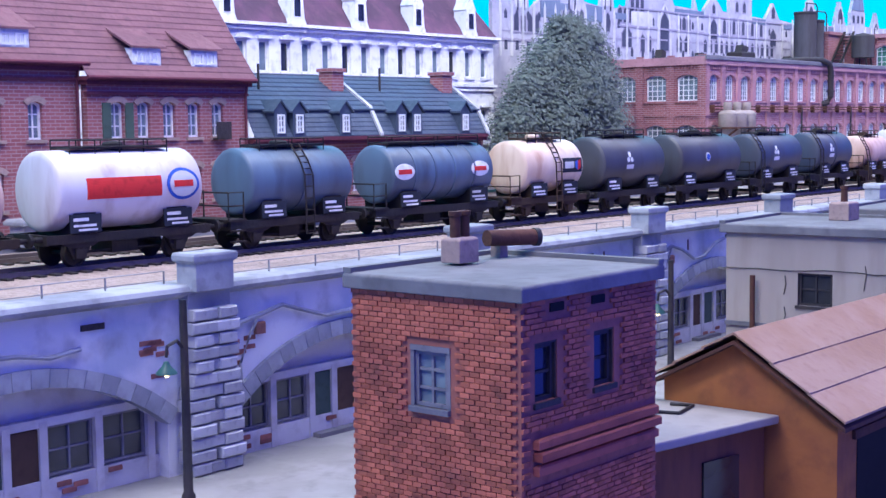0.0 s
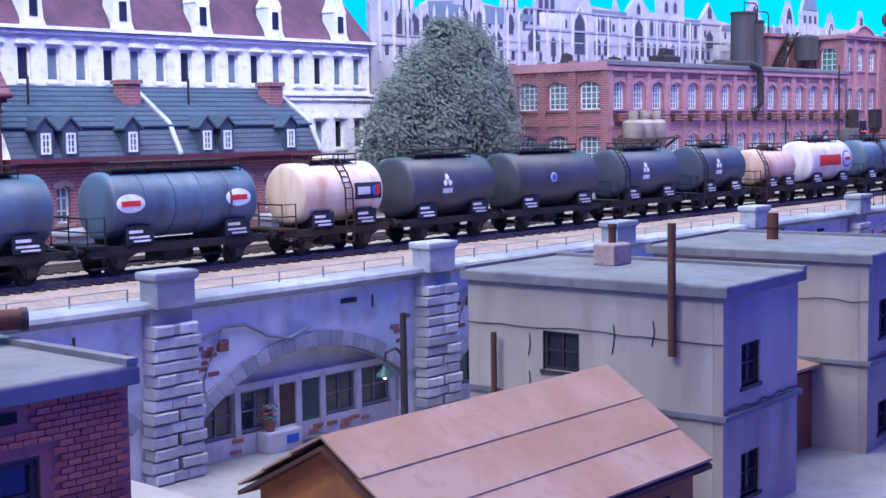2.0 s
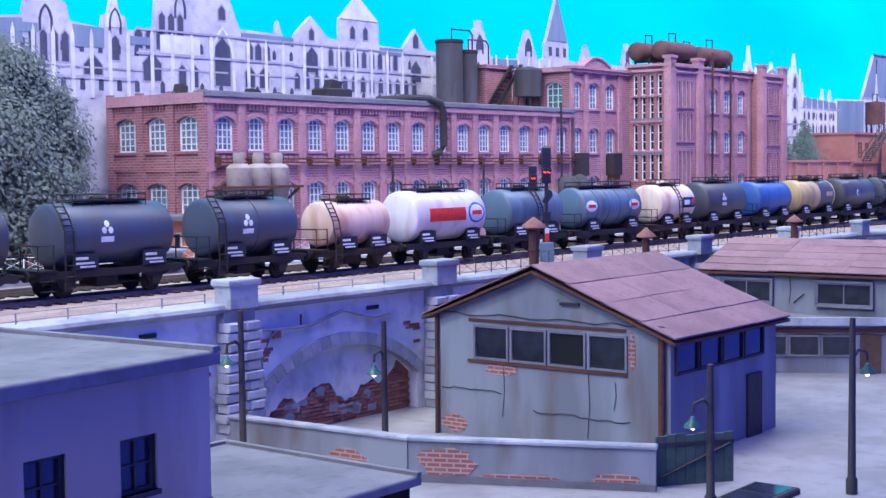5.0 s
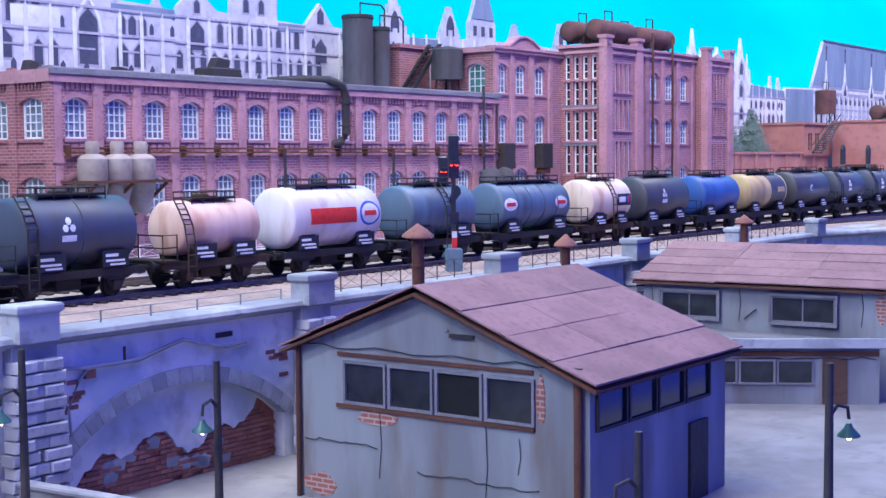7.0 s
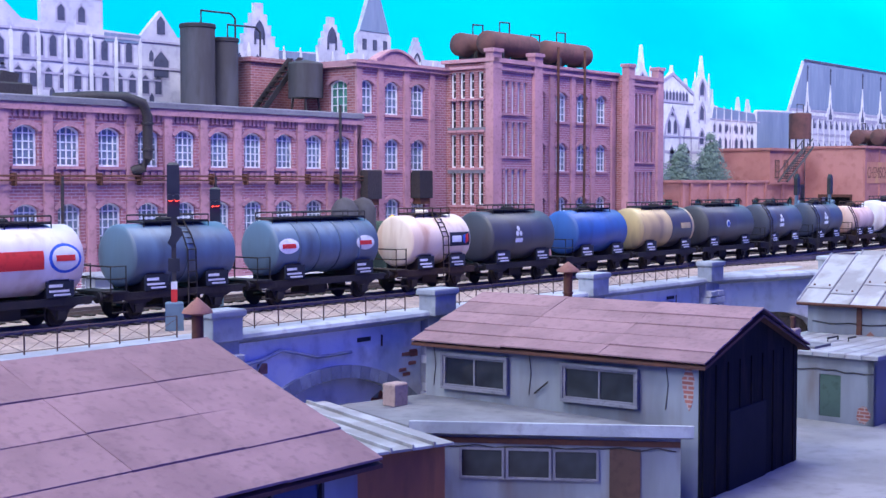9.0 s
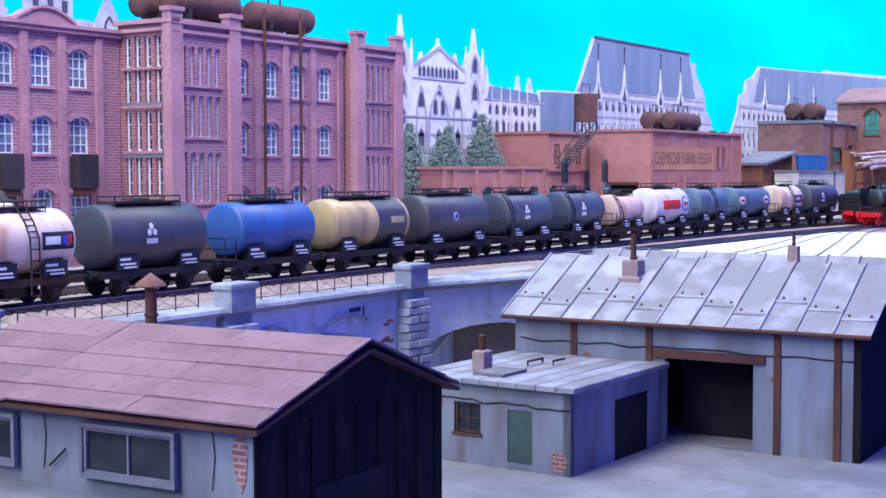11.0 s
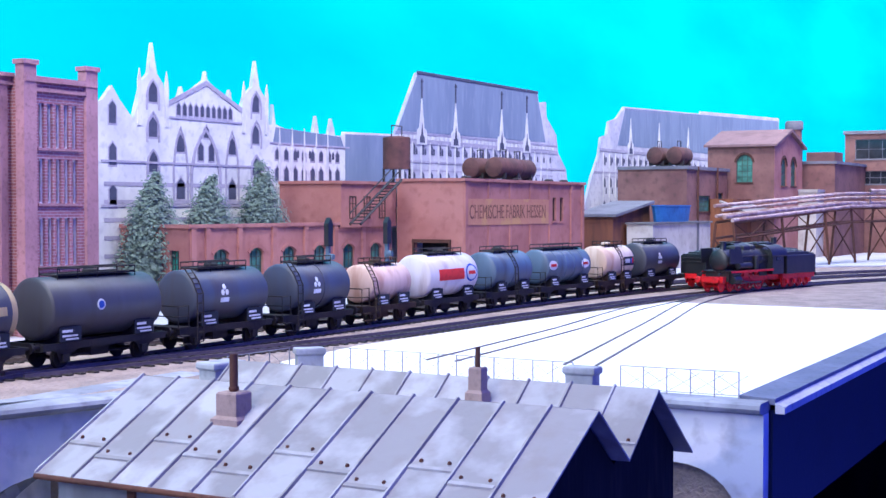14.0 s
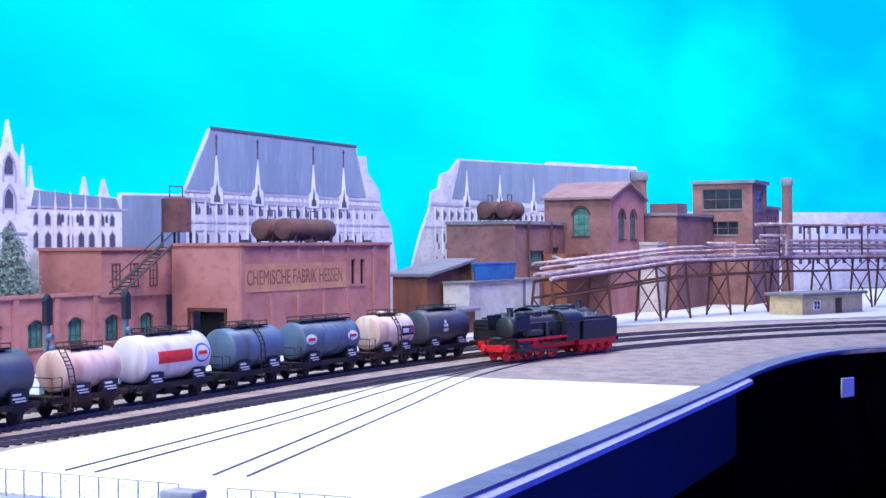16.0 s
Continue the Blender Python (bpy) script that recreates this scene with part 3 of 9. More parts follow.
part("vent", Mesh().box(1.0, 1.5, -0.03, 0.1, 7.8, 7.98), OPENING_SHADE, hut)
part("vent", Mesh().box(2.55, 3.05, -0.03, 0.1, 7.8, 7.98), OPENING_SHADE, hut)
for z, d in ((5.1, 0.16), (4.85, 0.24), (4.55, 0.16)):
    part("ledge", Mesh().chamfer(0.4, W - 0.1, -d, 0.02, z - 0.1, z + 0.1, 0.04), BRICK_RED, hut)
chimney_block("chimney", (-15.9, -12.9, 8.5), 0.72, 0.6)
pipe = thing("roof_vent", "rusty horizontal vent pipe lying across the roof edge", "vent pipe", (-13.6, -12.6, 8.95))
part("barrel", Mesh().tube([(-0.9, 0, 0), (0.55, -0.4, -0.05)], 0.2, 14), RUST, pipe, smooth=40)
part("mouth", Mesh().tube([(0.5, -0.38, -0.05), (0.62, -0.43, -0.05)], 0.23, 14), IRON, pipe, smooth=40)
part("stand", Mesh().box(-0.5, -0.2, -0.1, 0.2, -0.5, -0.2), CHIM_STONE, pipe)

PALE_ROOF = surface("pale_roof_screed", (0.33, 0.29, 0.275), (0.27, 0.235, 0.225), (0.2, 0.17, 0.165), grain=1.0, stain=0.3)
# flat annex and the brown gabled hut
annex = thing("flat_annex", "low flat-roofed annex with a pale plaster roof", "annex", (0, 0, 0))
part("wall", Mesh().prism([(-13.15, -15.6), (-7.8, -16.6), (-7.8, -9.0), (-13.15, -9.0)], "z", GROUND, 3.76), RUSTY_WALL, annex, "rusty brown boarded wall")
part("roof", Mesh().prism([(-13.3, -15.95), (-7.72, -17.0), (-7.72, -8.8), (-13.3, -8.8)], "z", 3.76, 4.0), PALE_ROOF, annex, "pale dusty flat roof", bevel=0.05)
part("hatch", Mesh().tube([(-9.6, -14.0, 4.05), (-9.3, -14.9, 4.05), (-8.2, -14.7, 4.05), (-8.4, -14.1, 4.05)], 0.05, 6), IRON, annex, "thin iron hatch handle")
part("window", Mesh().box(-0.7, 0.7, -0.06, 0.05, 1.9, 3.1), DARK_GLASS, annex, at=(-9.6, -16.28, 0), rz=-10.6)


def gabled(name, label, x0, x1, y0, y1, wall_mat, roof_mat, eave0, eave1, ridge, ridge_at, over=0.4, sheets=(2, 4), thick=0.14, ridge_axis="x", at=None, rz=0, wall_label=""):
    """A gabled building; ridge along local x; sheets: rows up the slope and columns along it."""
    ob = thing(name, label, name.split("_")[-1], at or (x0, y0, 0), rz)
    w, d = x1 - x0, y1 - y0
    k = ridge_at - y0
    prof = [(0, GROUND), (d, GROUND), (d, eave1 - 0.15), (k, ridge - 0.15), (0, eave0 - 0.15)]
    part("wall", Mesh().prism(prof, "x", 0, w), wall_mat, ob, wall_label)
    for side in (0, 1):
        ea, yy = (eave0, 0) if side == 0 else (eave1, d)
        dy = yy - k
        slope = (ea - ridge) / abs(dy)
        run = abs(dy) + over
        sgn = 1 if dy > 0 else -1
        rows, cols = sheets
        rnd = random.Random(len(name) + side)
        for a in range(rows):
            for b in range(cols):
                f0, f1 = a / rows, (a + 1) / rows + (0.03 if a < rows - 1 else 0)
                u0, u1 = -over + (w + 2 * over) * b / cols, -over + (w + 2 * over) * (b + 1) / cols
                lift = (rows - a) * 0.025 + rnd.uniform(0, 0.02) - 0.15 + thick
                q = [(u0 + 0.008, k + sgn * run * f0, ridge + slope * run * f0 + lift), (u1 - 0.008, k + sgn * run * f0, ridge + slope * run * f0 + lift),
                     (u1 - 0.008, k + sgn * run * f1, ridge + slope * run * f1 + lift + rnd.uniform(-0.02, 0.03)), (u0 + 0.008, k + sgn * run * f1, ridge + slope * run * f1 + lift + rnd.uniform(-0.02, 0.03))]
                part("roof_sheet", Mesh().loft([[(x, y, z - 0.06) for x, y, z in q], q]), roof_mat, ob)
        part("roof_board", Mesh().loft([[(u, k + sgn * run * f, ridge + slope * run * f - 0.15 - (0 if up else 0.1)) for u, f, up in ((-over, 0, 1), (-over, 1, 1), (-over, 1, 0), (-over, 0, 0))],
                                        [(u, k + sgn * run * f, ridge + slope * run * f - 0.15 - (0 if up else 0.1)) for u, f, up in ((w + over, 0, 1), (w + over, 1, 1), (w + over, 1, 0), (w + over, 0, 0))]]), RUST, ob)
    return ob


brown = gabled("gabled_hut", "rusty brown gabled hut with a felted roof", -7.7, 2.0, -18.6, -13.5, RUST_ORANGE, PINK_FELT, 4.3, 4.85, 6.05, -15.8, 0.35, (3, 1))
# black sheets laid on the solid wall stand for the shaded doorways
part("door_opening", Mesh().box(1.2, 4.6, -0.02, 0.1, GROUND, 3.4), OPENING_SHADE, brown)
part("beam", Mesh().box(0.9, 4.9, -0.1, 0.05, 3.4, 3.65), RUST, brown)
part("door_opening", Mesh().box(6.0, 8.6, -0.02, 0.1, GROUND, 3.4), OPENING_SHADE, brown)

# two plastered boxes
for k, (bx, by, w, d, rz, seed) in enumerate(((6.3, -17.0, 5.0, 8.9, 3.0, 3), (16.95, -16.5, 6.6, 8.2, 4.5, 9))):
    ob = thing("plaster_house", "tall tan plaster house with a flat grey roof", "house", (bx, by, 0), rz, group="plaster box houses")
    front = [(1.75, 0.62, 4.85, 6.1, 0), (1.75, 0.62, 1.6, 2.9, 0)] if k == 0 else [(1.65, 0.56, 4.9, 6.2, 0), (4.3, 0.56, 4.9, 6.2, 0), (1.65, 0.56, 1.5, 2.6, 0), (4.3, 0.56, 1.5, 2.6, 0)]
    part("front_wall", arched_wall(w, GROUND, 7.6, front, 0.3), TAN_PLASTER, ob)
    for c, h, s, sp, r in front:
        window_into(ob, c, s, h - 0.02, sp - s, 2, 2, 0.12, IRON)
    wc = d - 5.4 if k == 0 else d - 3.4
    sd = part("side_wall", arched_wall(d - 0.31, GROUND, 7.6, [(wc, 0.66, 4.95, 6.15, 0)], 0.3), TAN_PLASTER, ob, at=(0, d, 0), rz=-90)
    window_into(sd, wc, 4.95, 0.64, 1.2, 2, 2, 0.1, IRON)
    part("back_wall", Mesh().box(0.3, w, d - 0.3, d, GROUND, 7.6).box(w - 0.3, w, 0.3, d - 0.3, GROUND, 7.6), TAN_PLASTER, ob)
    part("roof_slab", Mesh().chamfer(-0.2, w + 0.2, -0.2, d + 0.2, 7.55, 7.9, 0.05), CONCRETE, ob, "grey concrete roof slab", bevel=0.03)
    part("roof_kerb", Mesh().box(-0.2, w + 0.2, d - 0.05, d + 0.2, 7.88, 8.0).box(w - 0.05, w + 0.2, -0.2, d - 0.05, 7.88, 8.0), CONCRETE, ob)
    part("ledge", Mesh().box(-0.12, w + 0.06, -0.14, 0.0, 4.05, 4.2).box(-0.12, 0.0, 0.0, d, 4.05, 4.2), CONCRETE, ob)
    crack(ob, wavy(0, w, 4.3, -0.05, seed), 0.045)
    crack(sd, wavy(0, d, 6.25, -0.04, seed + 1, amp=0.05), 0.03)
    for j in range(4):
        rnd = random.Random(seed + j)
        x, z = rnd.uniform(0.5, d - 0.6), rnd.uniform(4.6, 7.2)
        crack(sd, [(x, -0.03, z), (x + 0.05, -0.04, z - 0.3), (x - 0.04, -0.03, z - rnd.uniform(0.5, 1.0))], 0.03)
    if k == 0:
        part("drainpipe", Mesh().tube([(0.0, -0.22, 9.6), (0, -0.22, 8.0), (0, -0.2, 5.8)], 0.12, 10), RUST, sd, "rusty drainpipe", smooth=40).location = Vector((7.4, 0, 0)) * K
        part("pipe", Mesh().tube([(0, 0, 0), (0, 0, 2.4)], 0.1, 10), RUST, sd, "short rusty pipe", smooth=40, at=(1.2, -0.3, 3.6))
chimney_block("chimney", (9.4, -11.2, 7.9), 1.0, 0.7, 1)
stove_pipe((20.6, -11.0, 7.9), 1.0, 0.22, False)

# lean-to with a brown sheet roof between the boxes
lean = thing("lean_to", "brick lean-to with a pink-brown sheet roof", "lean-to", (11.6, -14.9, 0))
part("wall", Mesh().box(0.1, 5.2, 0.35, 7.4, GROUND, 3.7), RUSTY_WALL, lean)
for j in range(4):
    y0, y1 = 1.9 * j, 1.9 * j + 2.0
    part("roof_sheet", Mesh().loft([[(x, y, 3.8 + 0.13 * y + 0.035 * (3 - j) + dz) for x, y in ((-0.2, y0), (5.4, y0), (5.4, y1), (-0.2, y1))] for dz in (0, 0.1)]), PINK_FELT, lean)
stove_pipe((15.9, -9.0, 4.6), 0.8, 0.14, False, 0.35)

# low brick store
low = thing("brick_store", "low orange brick store with a flat grey roof", "store", (25.4, -16.5, 0))
ORANGE_BRICK = brickwork("orange_brick", (0.34, 0.15, 0.06), (0.25, 0.10, 0.05), (0.2, 0.13, 0.1), 0.5, 0.17)
part("wall", Mesh().box(0, 4.9, 0, 7.4, GROUND, 3.45), ORANGE_BRICK, low)
part("roof_slab", Mesh().chamfer(-0.25, 5.15, -0.25, 7.7, 3.4, 3.68, 0.05), CONCRETE, low, "grey felted roof slab", bevel=0.03)
part("roof_kerb", Mesh().box(-0.25, 5.15, 7.5, 7.7, 3.66, 3.78).box(4.95, 5.15, -0.25, 7.5, 3.66, 3.78), CONCRETE, low)
# added panel that darkens the unlit front of the brick store
part("front_boarding", Mesh().box(0.06, 4.84, -0.07, -0.002, GROUND, 3.4), SHADED_END, low, "near-black front panel with the shade painted in")
# doorway shade painted as a flat black sheet
part("door_opening", Mesh().box(1.2, 3.6, -0.1, -0.071, GROUND, 3.0), OPENING_SHADE, low)

# yard wall with bare brick patches
YARD_WALLS = []
for (ax, ay), (bx, by), hgt in (((38.2, -0.6), (38.9, -9.3), 2.6), ((38.9, -9.3), (42.6, -17.3), 2.6), ((31.6, -14.4), (33.3, -18.4), 2.2)):
    ln = math.hypot(bx - ax, by - ay)
    ob = thing("yard_wall", "low stained plaster yard wall with a coping", "wall", (ax, ay, 0), math.degrees(math.atan2(by - ay, bx - ax)), group="yard walls")
    part("body", Mesh().box(0, ln, -0.15, 0.15, GROUND, hgt - 0.12), BLUE_PLASTER, ob)
    part("coping", Mesh().chamfer(-0.05, ln + 0.05, -0.24, 0.24, hgt - 0.14, hgt, 0.05), COPING, ob)
    YARD_WALLS.append(ob)
    part("footing", Mesh().box(0, ln, -0.3, -0.16, GROUND, GROUND + 0.25), CONCRETE, ob)
gate = thing("orange_gate", "rusty orange sheet gate between stone posts", "gate", (31.5, -18.9, 0), -57)
part("leaf", Mesh().box(0, 2.6, -0.06, 0.06, GROUND + 0.1, 2.5), ORANGE, gate)
part("leaf", Mesh().box(2.65, 5.2, -0.06, 0.06, GROUND + 0.1, 2.5), ORANGE, gate)
part("post", Mesh().chamfer(-0.3, 0, -0.2, 0.2, GROUND, 2.9, 0.06), COPING, gate)
part("post", Mesh().chamfer(5.2, 5.5, -0.2, 0.2, GROUND, 2.9, 0.06), COPING, gate)

# bare brick where the plaster has come off the yard wall
def brick_patch(parent, u, z, w, h, y, seed):
    rnd = random.Random(seed)
    edge = [(u + w * math.cos(a) * rnd.uniform(0.75, 1.1), max(GROUND + 0.05, z + h * math.sin(a) * rnd.uniform(0.7, 1.1))) for a in (2 * math.pi * k / 18 for k in range(18))]
    part("bare_brick_patch", Mesh().prism(edge, "y", y, y + 0.03), BARE_BRICK, parent, "bare red brick under fallen plaster")


BARE_BRICK = brickwork("bare_brick", (0.36, 0.13, 0.10), (0.28, 0.10, 0.08), (0.40, 0.32, 0.30), 0.5, 0.17, 0.03)
for ob, u, z, w, h, seed in ((YARD_WALLS[1], 1.4, 1.7, 1.1, 0.62, 2), (YARD_WALLS[1], 4.2, 1.2, 1.6, 0.25, 4), (YARD_WALLS[1], 7.4, 1.3, 0.9, 0.3, 5), (YARD_WALLS[0], 6.0, 1.5, 1.0, 0.4, 6)):
    brick_patch(ob, u, z, w, h, -0.175, seed)

# board fence beside the shed and a glazed hatch on the ground
ob = thing("board_fence", "dark green board fence with a diagonal brace", "fence", (43.1, -17.0, 0), -37)
for j in range(8):
    part("board", Mesh().box(0.37 * j, 0.37 * j + 0.35, -0.05, 0.05, GROUND, 2.75 + 0.04 * (j % 3)), GREEN_PAINT, ob)
part("rail", Mesh().box(0, 2.95, -0.1, -0.05, 2.4, 2.52), IRON, ob)
part("brace", Mesh().tube([(0.1, -0.1, 1.3), (2.8, -0.1, 2.4)], 0.05, 4), IRON, ob)
ob = thing("glazed_hatch", "low glazed hatch with a dark frame on the ground", "hatch", (42.0, -21.5, GROUND))
part("frame", Mesh().chamfer(0, 3.0, 0, 1.7, 0, 0.22, 0.06), IRON, ob)
part("pane", Mesh().box(0.18, 1.42, 0.16, 1.54, 0.2, 0.24), DARK_GLASS, ob)
part("pane", Mesh().box(1.56, 2.82, 0.16, 1.54, 0.2, 0.24), DARK_GLASS, ob)

# workshop: grey gabled shed
shed = gabled("workshop_shed", "grey plaster workshop shed with a brown felted gable roof", 46.5, 55.6, -15.7, -4.5, BLUE_PLASTER, BROWN_FELT, 5.95, 6.25, 8.25, -9.7, 0.45, (4, 3))
GW = part("gable_trim", Mesh().box(1.75, 9.3, -0.05, 0.02, 5.85, 5.98).box(1.7, 9.35, -0.08, 0.02, 4.15, 4.28), RUST, shed, at=(0, 11.2, 0), rz=-90)
for j in range(4):
    u = 2.0 + 1.86 * j
    ob = window(shed, 0, 4.35, 0.88, 1.42, 0, 1, 1, 0, GREY_FELT, OPENING_SHADE if j == 2 else DARK_GLASS)
    ob.location, ob.rotation_euler = Vector((-0.09, 11.2 - u - 0.9, 4.3)) * K, (0, 0, radians(-90))
for j in range(4):
    window(shed, 1.2 + 1.9 * j, 4.3, 0.9, 1.4, 0, 1, 1, -0.1, IRON, DARK_GLASS)
part("door", Mesh().box(6.3, 7.6, -0.1, 0.02, GROUND, 3.6), IRON, shed)
part("drainpipe", Mesh().tube([(-0.1, 0.35, 6.0), (-0.16, 0.3, 5.4), (-0.16, 0.3, GROUND)], 0.13, 10), RUST, shed, "rusty brown drainpipe", smooth=40)
part("drainpipe", Mesh().tube([(-0.1, 11.1, 6.1), (-0.14, 11.1, GROUND)], 0.09, 8), RUST, shed, "thin rusty drainpipe", smooth=40)
for j, (u0, u1, z) in enumerate(((0.3, 11.0, 6.15), (0.3, 3.4, 3.0), (5.0, 9.5, 2.4))):
    crack(GW, wavy(u0, u1, z, -0.06, 40 + j), 0.035)
for u, za, zb in ((3.5, 4.2, 2.0), (7.6, 4.2, 1.6), (8.8, 3.9, 2.8), (6.2, 7.0, 6.9)):
    crack(GW, [(u, -0.04, za), (u + 0.06, -0.04, (za + zb) / 2), (u - 0.05, -0.04, zb)], 0.025)
part("slot", Mesh().box(6.3, 7.2, -0.1, 0.02, 6.75, 6.87), IRON, GW)
stove_pipe((47.0, -9.2, 8.1), 1.6, 0.2)
stove_pipe((56.3, -9.0, 6.9), 2.0, 0.17)

for u, z, w, h, seed in ((3.4, 3.95, 0.9, 0.25, 13), (9.55, 5.1, 0.17, 0.8, 14), (0.9, 1.5, 0.7, 0.4, 15)):
    brick_patch(GW, u, z, w, h, -0.025, seed)

# small ribbed annex behind it
zan = thing("ribbed_annex", "small annex with a white ribbed zinc roof", "annex", (61.6, -8.8, 0), -15)
part("wall", Mesh().box(0, 4.8, 0, 7.6, GROUND, 3.85), RUSTY_WALL, zan)
for j in range(6):
    u = -0.2 + 0.87 * j
    part("roof_sheet", Mesh().loft([[(x, y, 3.85 + 0.04 * y + dz) for x, y in ((u, -0.3), (u + 0.8, -0.3), (u + 0.8, 7.9), (u, 7.9))] for dz in (0, 0.09)]), ZINC, zan)
    part("rib", Mesh().loft([[(x, y, 3.85 + 0.04 * y + dz) for x, y in ((u - 0.05, -0.32), (u + 0.03, -0.32), (u + 0.03, 7.92), (u - 0.05, 7.92))] for dz in (0.05, 0.2)]), ZINC, zan)

# second workshop: ridge across, low front wing
s2 = gabled("felted_workshop", "grey two-storey workshop with a brown felted roof and dark end", 0, 12.2, 0, 9.5, BLUE_PLASTER, BROWN_FELT, 6.3, 6.0, 7.65, 4.9, 0.45, (5, 3), at=(74.0, -2.9, 0), rz=-87)
for c, hw in ((2.5, 1.5), (8.2, 1.55)):
    window_into(s2, c, 4.35, hw, 1.25, 2, 1, -0.2, GREY_FELT, DARK_GLASS, 0.06)
# panel and battens added to paint the gable's shade over the grey plaster
part("end_cladding", Mesh().prism([(0.0, GROUND), (9.5, GROUND), (9.5, 5.95), (4.9, 7.5), (0.0, 6.2)], "x", 12.18, 12.26), SHADED_END, s2, "near-black gable end panel with its shade painted in")
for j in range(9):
    part("batten", Mesh().box(12.25, 12.31, 0.2 + 1.1 * j, 0.32 + 1.1 * j, GROUND, 5.9), SHADED_END, s2)
# dark doorway drawn as a black sheet, shade in the colour
part("end_door", Mesh().box(12.25, 12.34, 2.5, 6.0, GROUND, 4.0), OPENING_SHADE, s2)
crack(s2, [(5.9, -0.1, 4.9), (5.3, -0.1, 4.4)], 0.06)
for u in (0.4, 5.0, 10.9):
    crack(s2, [(u, -0.03, 6.0), (u + 0.1, -0.03, 5.2), (u, -0.03, 4.3)], 0.03)
brick_patch(s2, 11.8, 5.2, 0.24, 0.85, -0.025, 11)
wing = thing("front_wing", "low grey wing with a long window, door and flat roof", "wing", (0, 0, 0))
part("wall", Mesh().prism([(73.5, -15.0), (74.2, -3.0), (70.2, -2.2), (68.6, -6.9)], "z", GROUND, 3.55), BLUE_PLASTER, wing)
part("roof", Mesh().prism([(73.5, -15.5), (74.4, -2.7), (69.9, -1.8), (68.1, -6.9)], "z", 3.55, 3.85), CONCRETE, wing, "grey concrete flat roof", bevel=0.03)
part("kerb", Mesh().prism([(68.05, -6.95), (73.45, -15.55), (73.6, -15.4), (68.25, -6.85)], "z", 3.6, 4.02), COPING, wing, "pale stone edge of the flat roof")
wa = math.degrees(math.atan2(-8.1, 4.9))
face = part("fascia_board", Mesh().box(0, 9.45, -0.06, 0, 3.2, 3.4), RUST, wing, at=(68.6, -6.9, 0), rz=wa)
for j in range(3):
    window(face, 2.35 + 1.7 * j, 1.9, 0.82, 1.15, 0, 1, 1, -0.1, GREY_FELT, DARK_GLASS)
part("door", Mesh().box(6.95, 8.05, -0.06, 0.02, GROUND, 3.1), BROWN_PAINT, face)
crack(face, wavy(0.2, 9.3, 3.1, -0.07, 77), 0.04)
chimney_block("chimney", (71.2, -3.6, 3.85), 0.8, 0.9, 0, "small pale stone chimney block on a flat roof")
stove_pipe((81.4, -5.0, 6.9), 1.7, 0.2)

# ribbed flat-roofed store beside the double shed
fl = thing("ribbed_store", "blue-grey plaster store with a ribbed zinc flat roof", "store", (93.6, -14.3, 0), -2)
fops = [(2.4, 0.62, 2.2, 3.3, 0), (4.6, 0.62, GROUND, 3.2, 0)]
sd = part("side_wall", arched_wall(6.7, GROUND, 4.2, [(6.7 - 4.6, 0.62, 2.2, 3.4, 0), (6.7 - 2.2, 0.55, 1.25, 3.3, 0)], 0.3), BLUE_PLASTER, fl, at=(0, 6.7, 0), rz=-90)
window_into(sd, 6.7 - 4.6, 2.2, 0.6, 1.2, 2, 2, 0.1, BROWN_PAINT)
part("door", Mesh().box(3.97, 5.03, 0.05, 0.15, 1.25, 3.3), GREEN_PAINT, sd)
part("wall", Mesh().box(0, 7.6, 0, 0.3, GROUND, 4.2).box(7.3, 7.6, 0.3, 6.7, GROUND, 4.2).box(0.3, 7.3, 6.4, 6.7, GROUND, 4.2), BLUE_PLASTER, fl)
# no hole here: a black sheet gives the doorway its shade
part("door_opening", Mesh().box(3.6, 6.4, -0.03, 0.05, GROUND, 3.4), OPENING_SHADE, fl)
crack(sd, wavy(0, 6.7, 3.5, -0.05, 5), 0.05)
for u, z, w, h, seed in ((6.2, 1.5, 0.4, 0.45, 12), (0.6, 3.3, 0.5, 0.25, 16)):
    brick_patch(sd, u, z, w, h, -0.025, seed)
rnd = random.Random(5)
for j in range(9):
    y0 = -0.35 + 0.83 * j
    part("roof_rib_sheet", Mesh().chamfer(-0.35, 7.9, y0 + 0.02, y0 + 0.81, 4.2, 4.4 + rnd.uniform(0, 0.03), 0.04), ZINC, fl)
chimney_block("chimney", (95.6, -9.3, 4.42), 0.7, 0.8, 1)
part("tray", Mesh().box(0.4, 2.2, 3.2, 4.6, 4.4, 4.55), CONCRETE, fl)
part("hook", Mesh().tube([(3.6, 4.0, 4.45), (3.6, 4.0, 4.62), (4.8, 4.0, 4.62), (4.8, 4.0, 4.45)], 0.05, 6), IRON, fl)
part("hook", Mesh().tube([(4.3, 3.2, 4.45), (4.3, 3.2, 4.62), (5.2, 3.2, 4.62)], 0.05, 6), IRON, fl)

# double-gabled shed with standing-seam zinc roof; ridges towards the viewer
zs = thing("zinc_shed", "double-gabled grey shed with a standing-seam zinc roof", "shed", (101.6, -22.8, 0), 1)
LEN = 15.2
EAVE, RIDGE, VALLEY = 6.25, 8.4, 6.7
prof = [(0, GROUND), (12, GROUND), (12, 6.2), (9.2, RIDGE - 0.1), (6.7, VALLEY - 0.15), (4.3, RIDGE - 0.1), (0, EAVE - 0.1)]
# near end wall in the shade colour, far end in plain plaster
part("end_wall", Mesh().prism(prof, "y", 0, 0.3), SHADED_END, zs, "gable end with its shade painted near-black")
part("end_wall", Mesh().prism(prof, "y", LEN - 0.3, LEN), BLUE_PLASTER, zs)
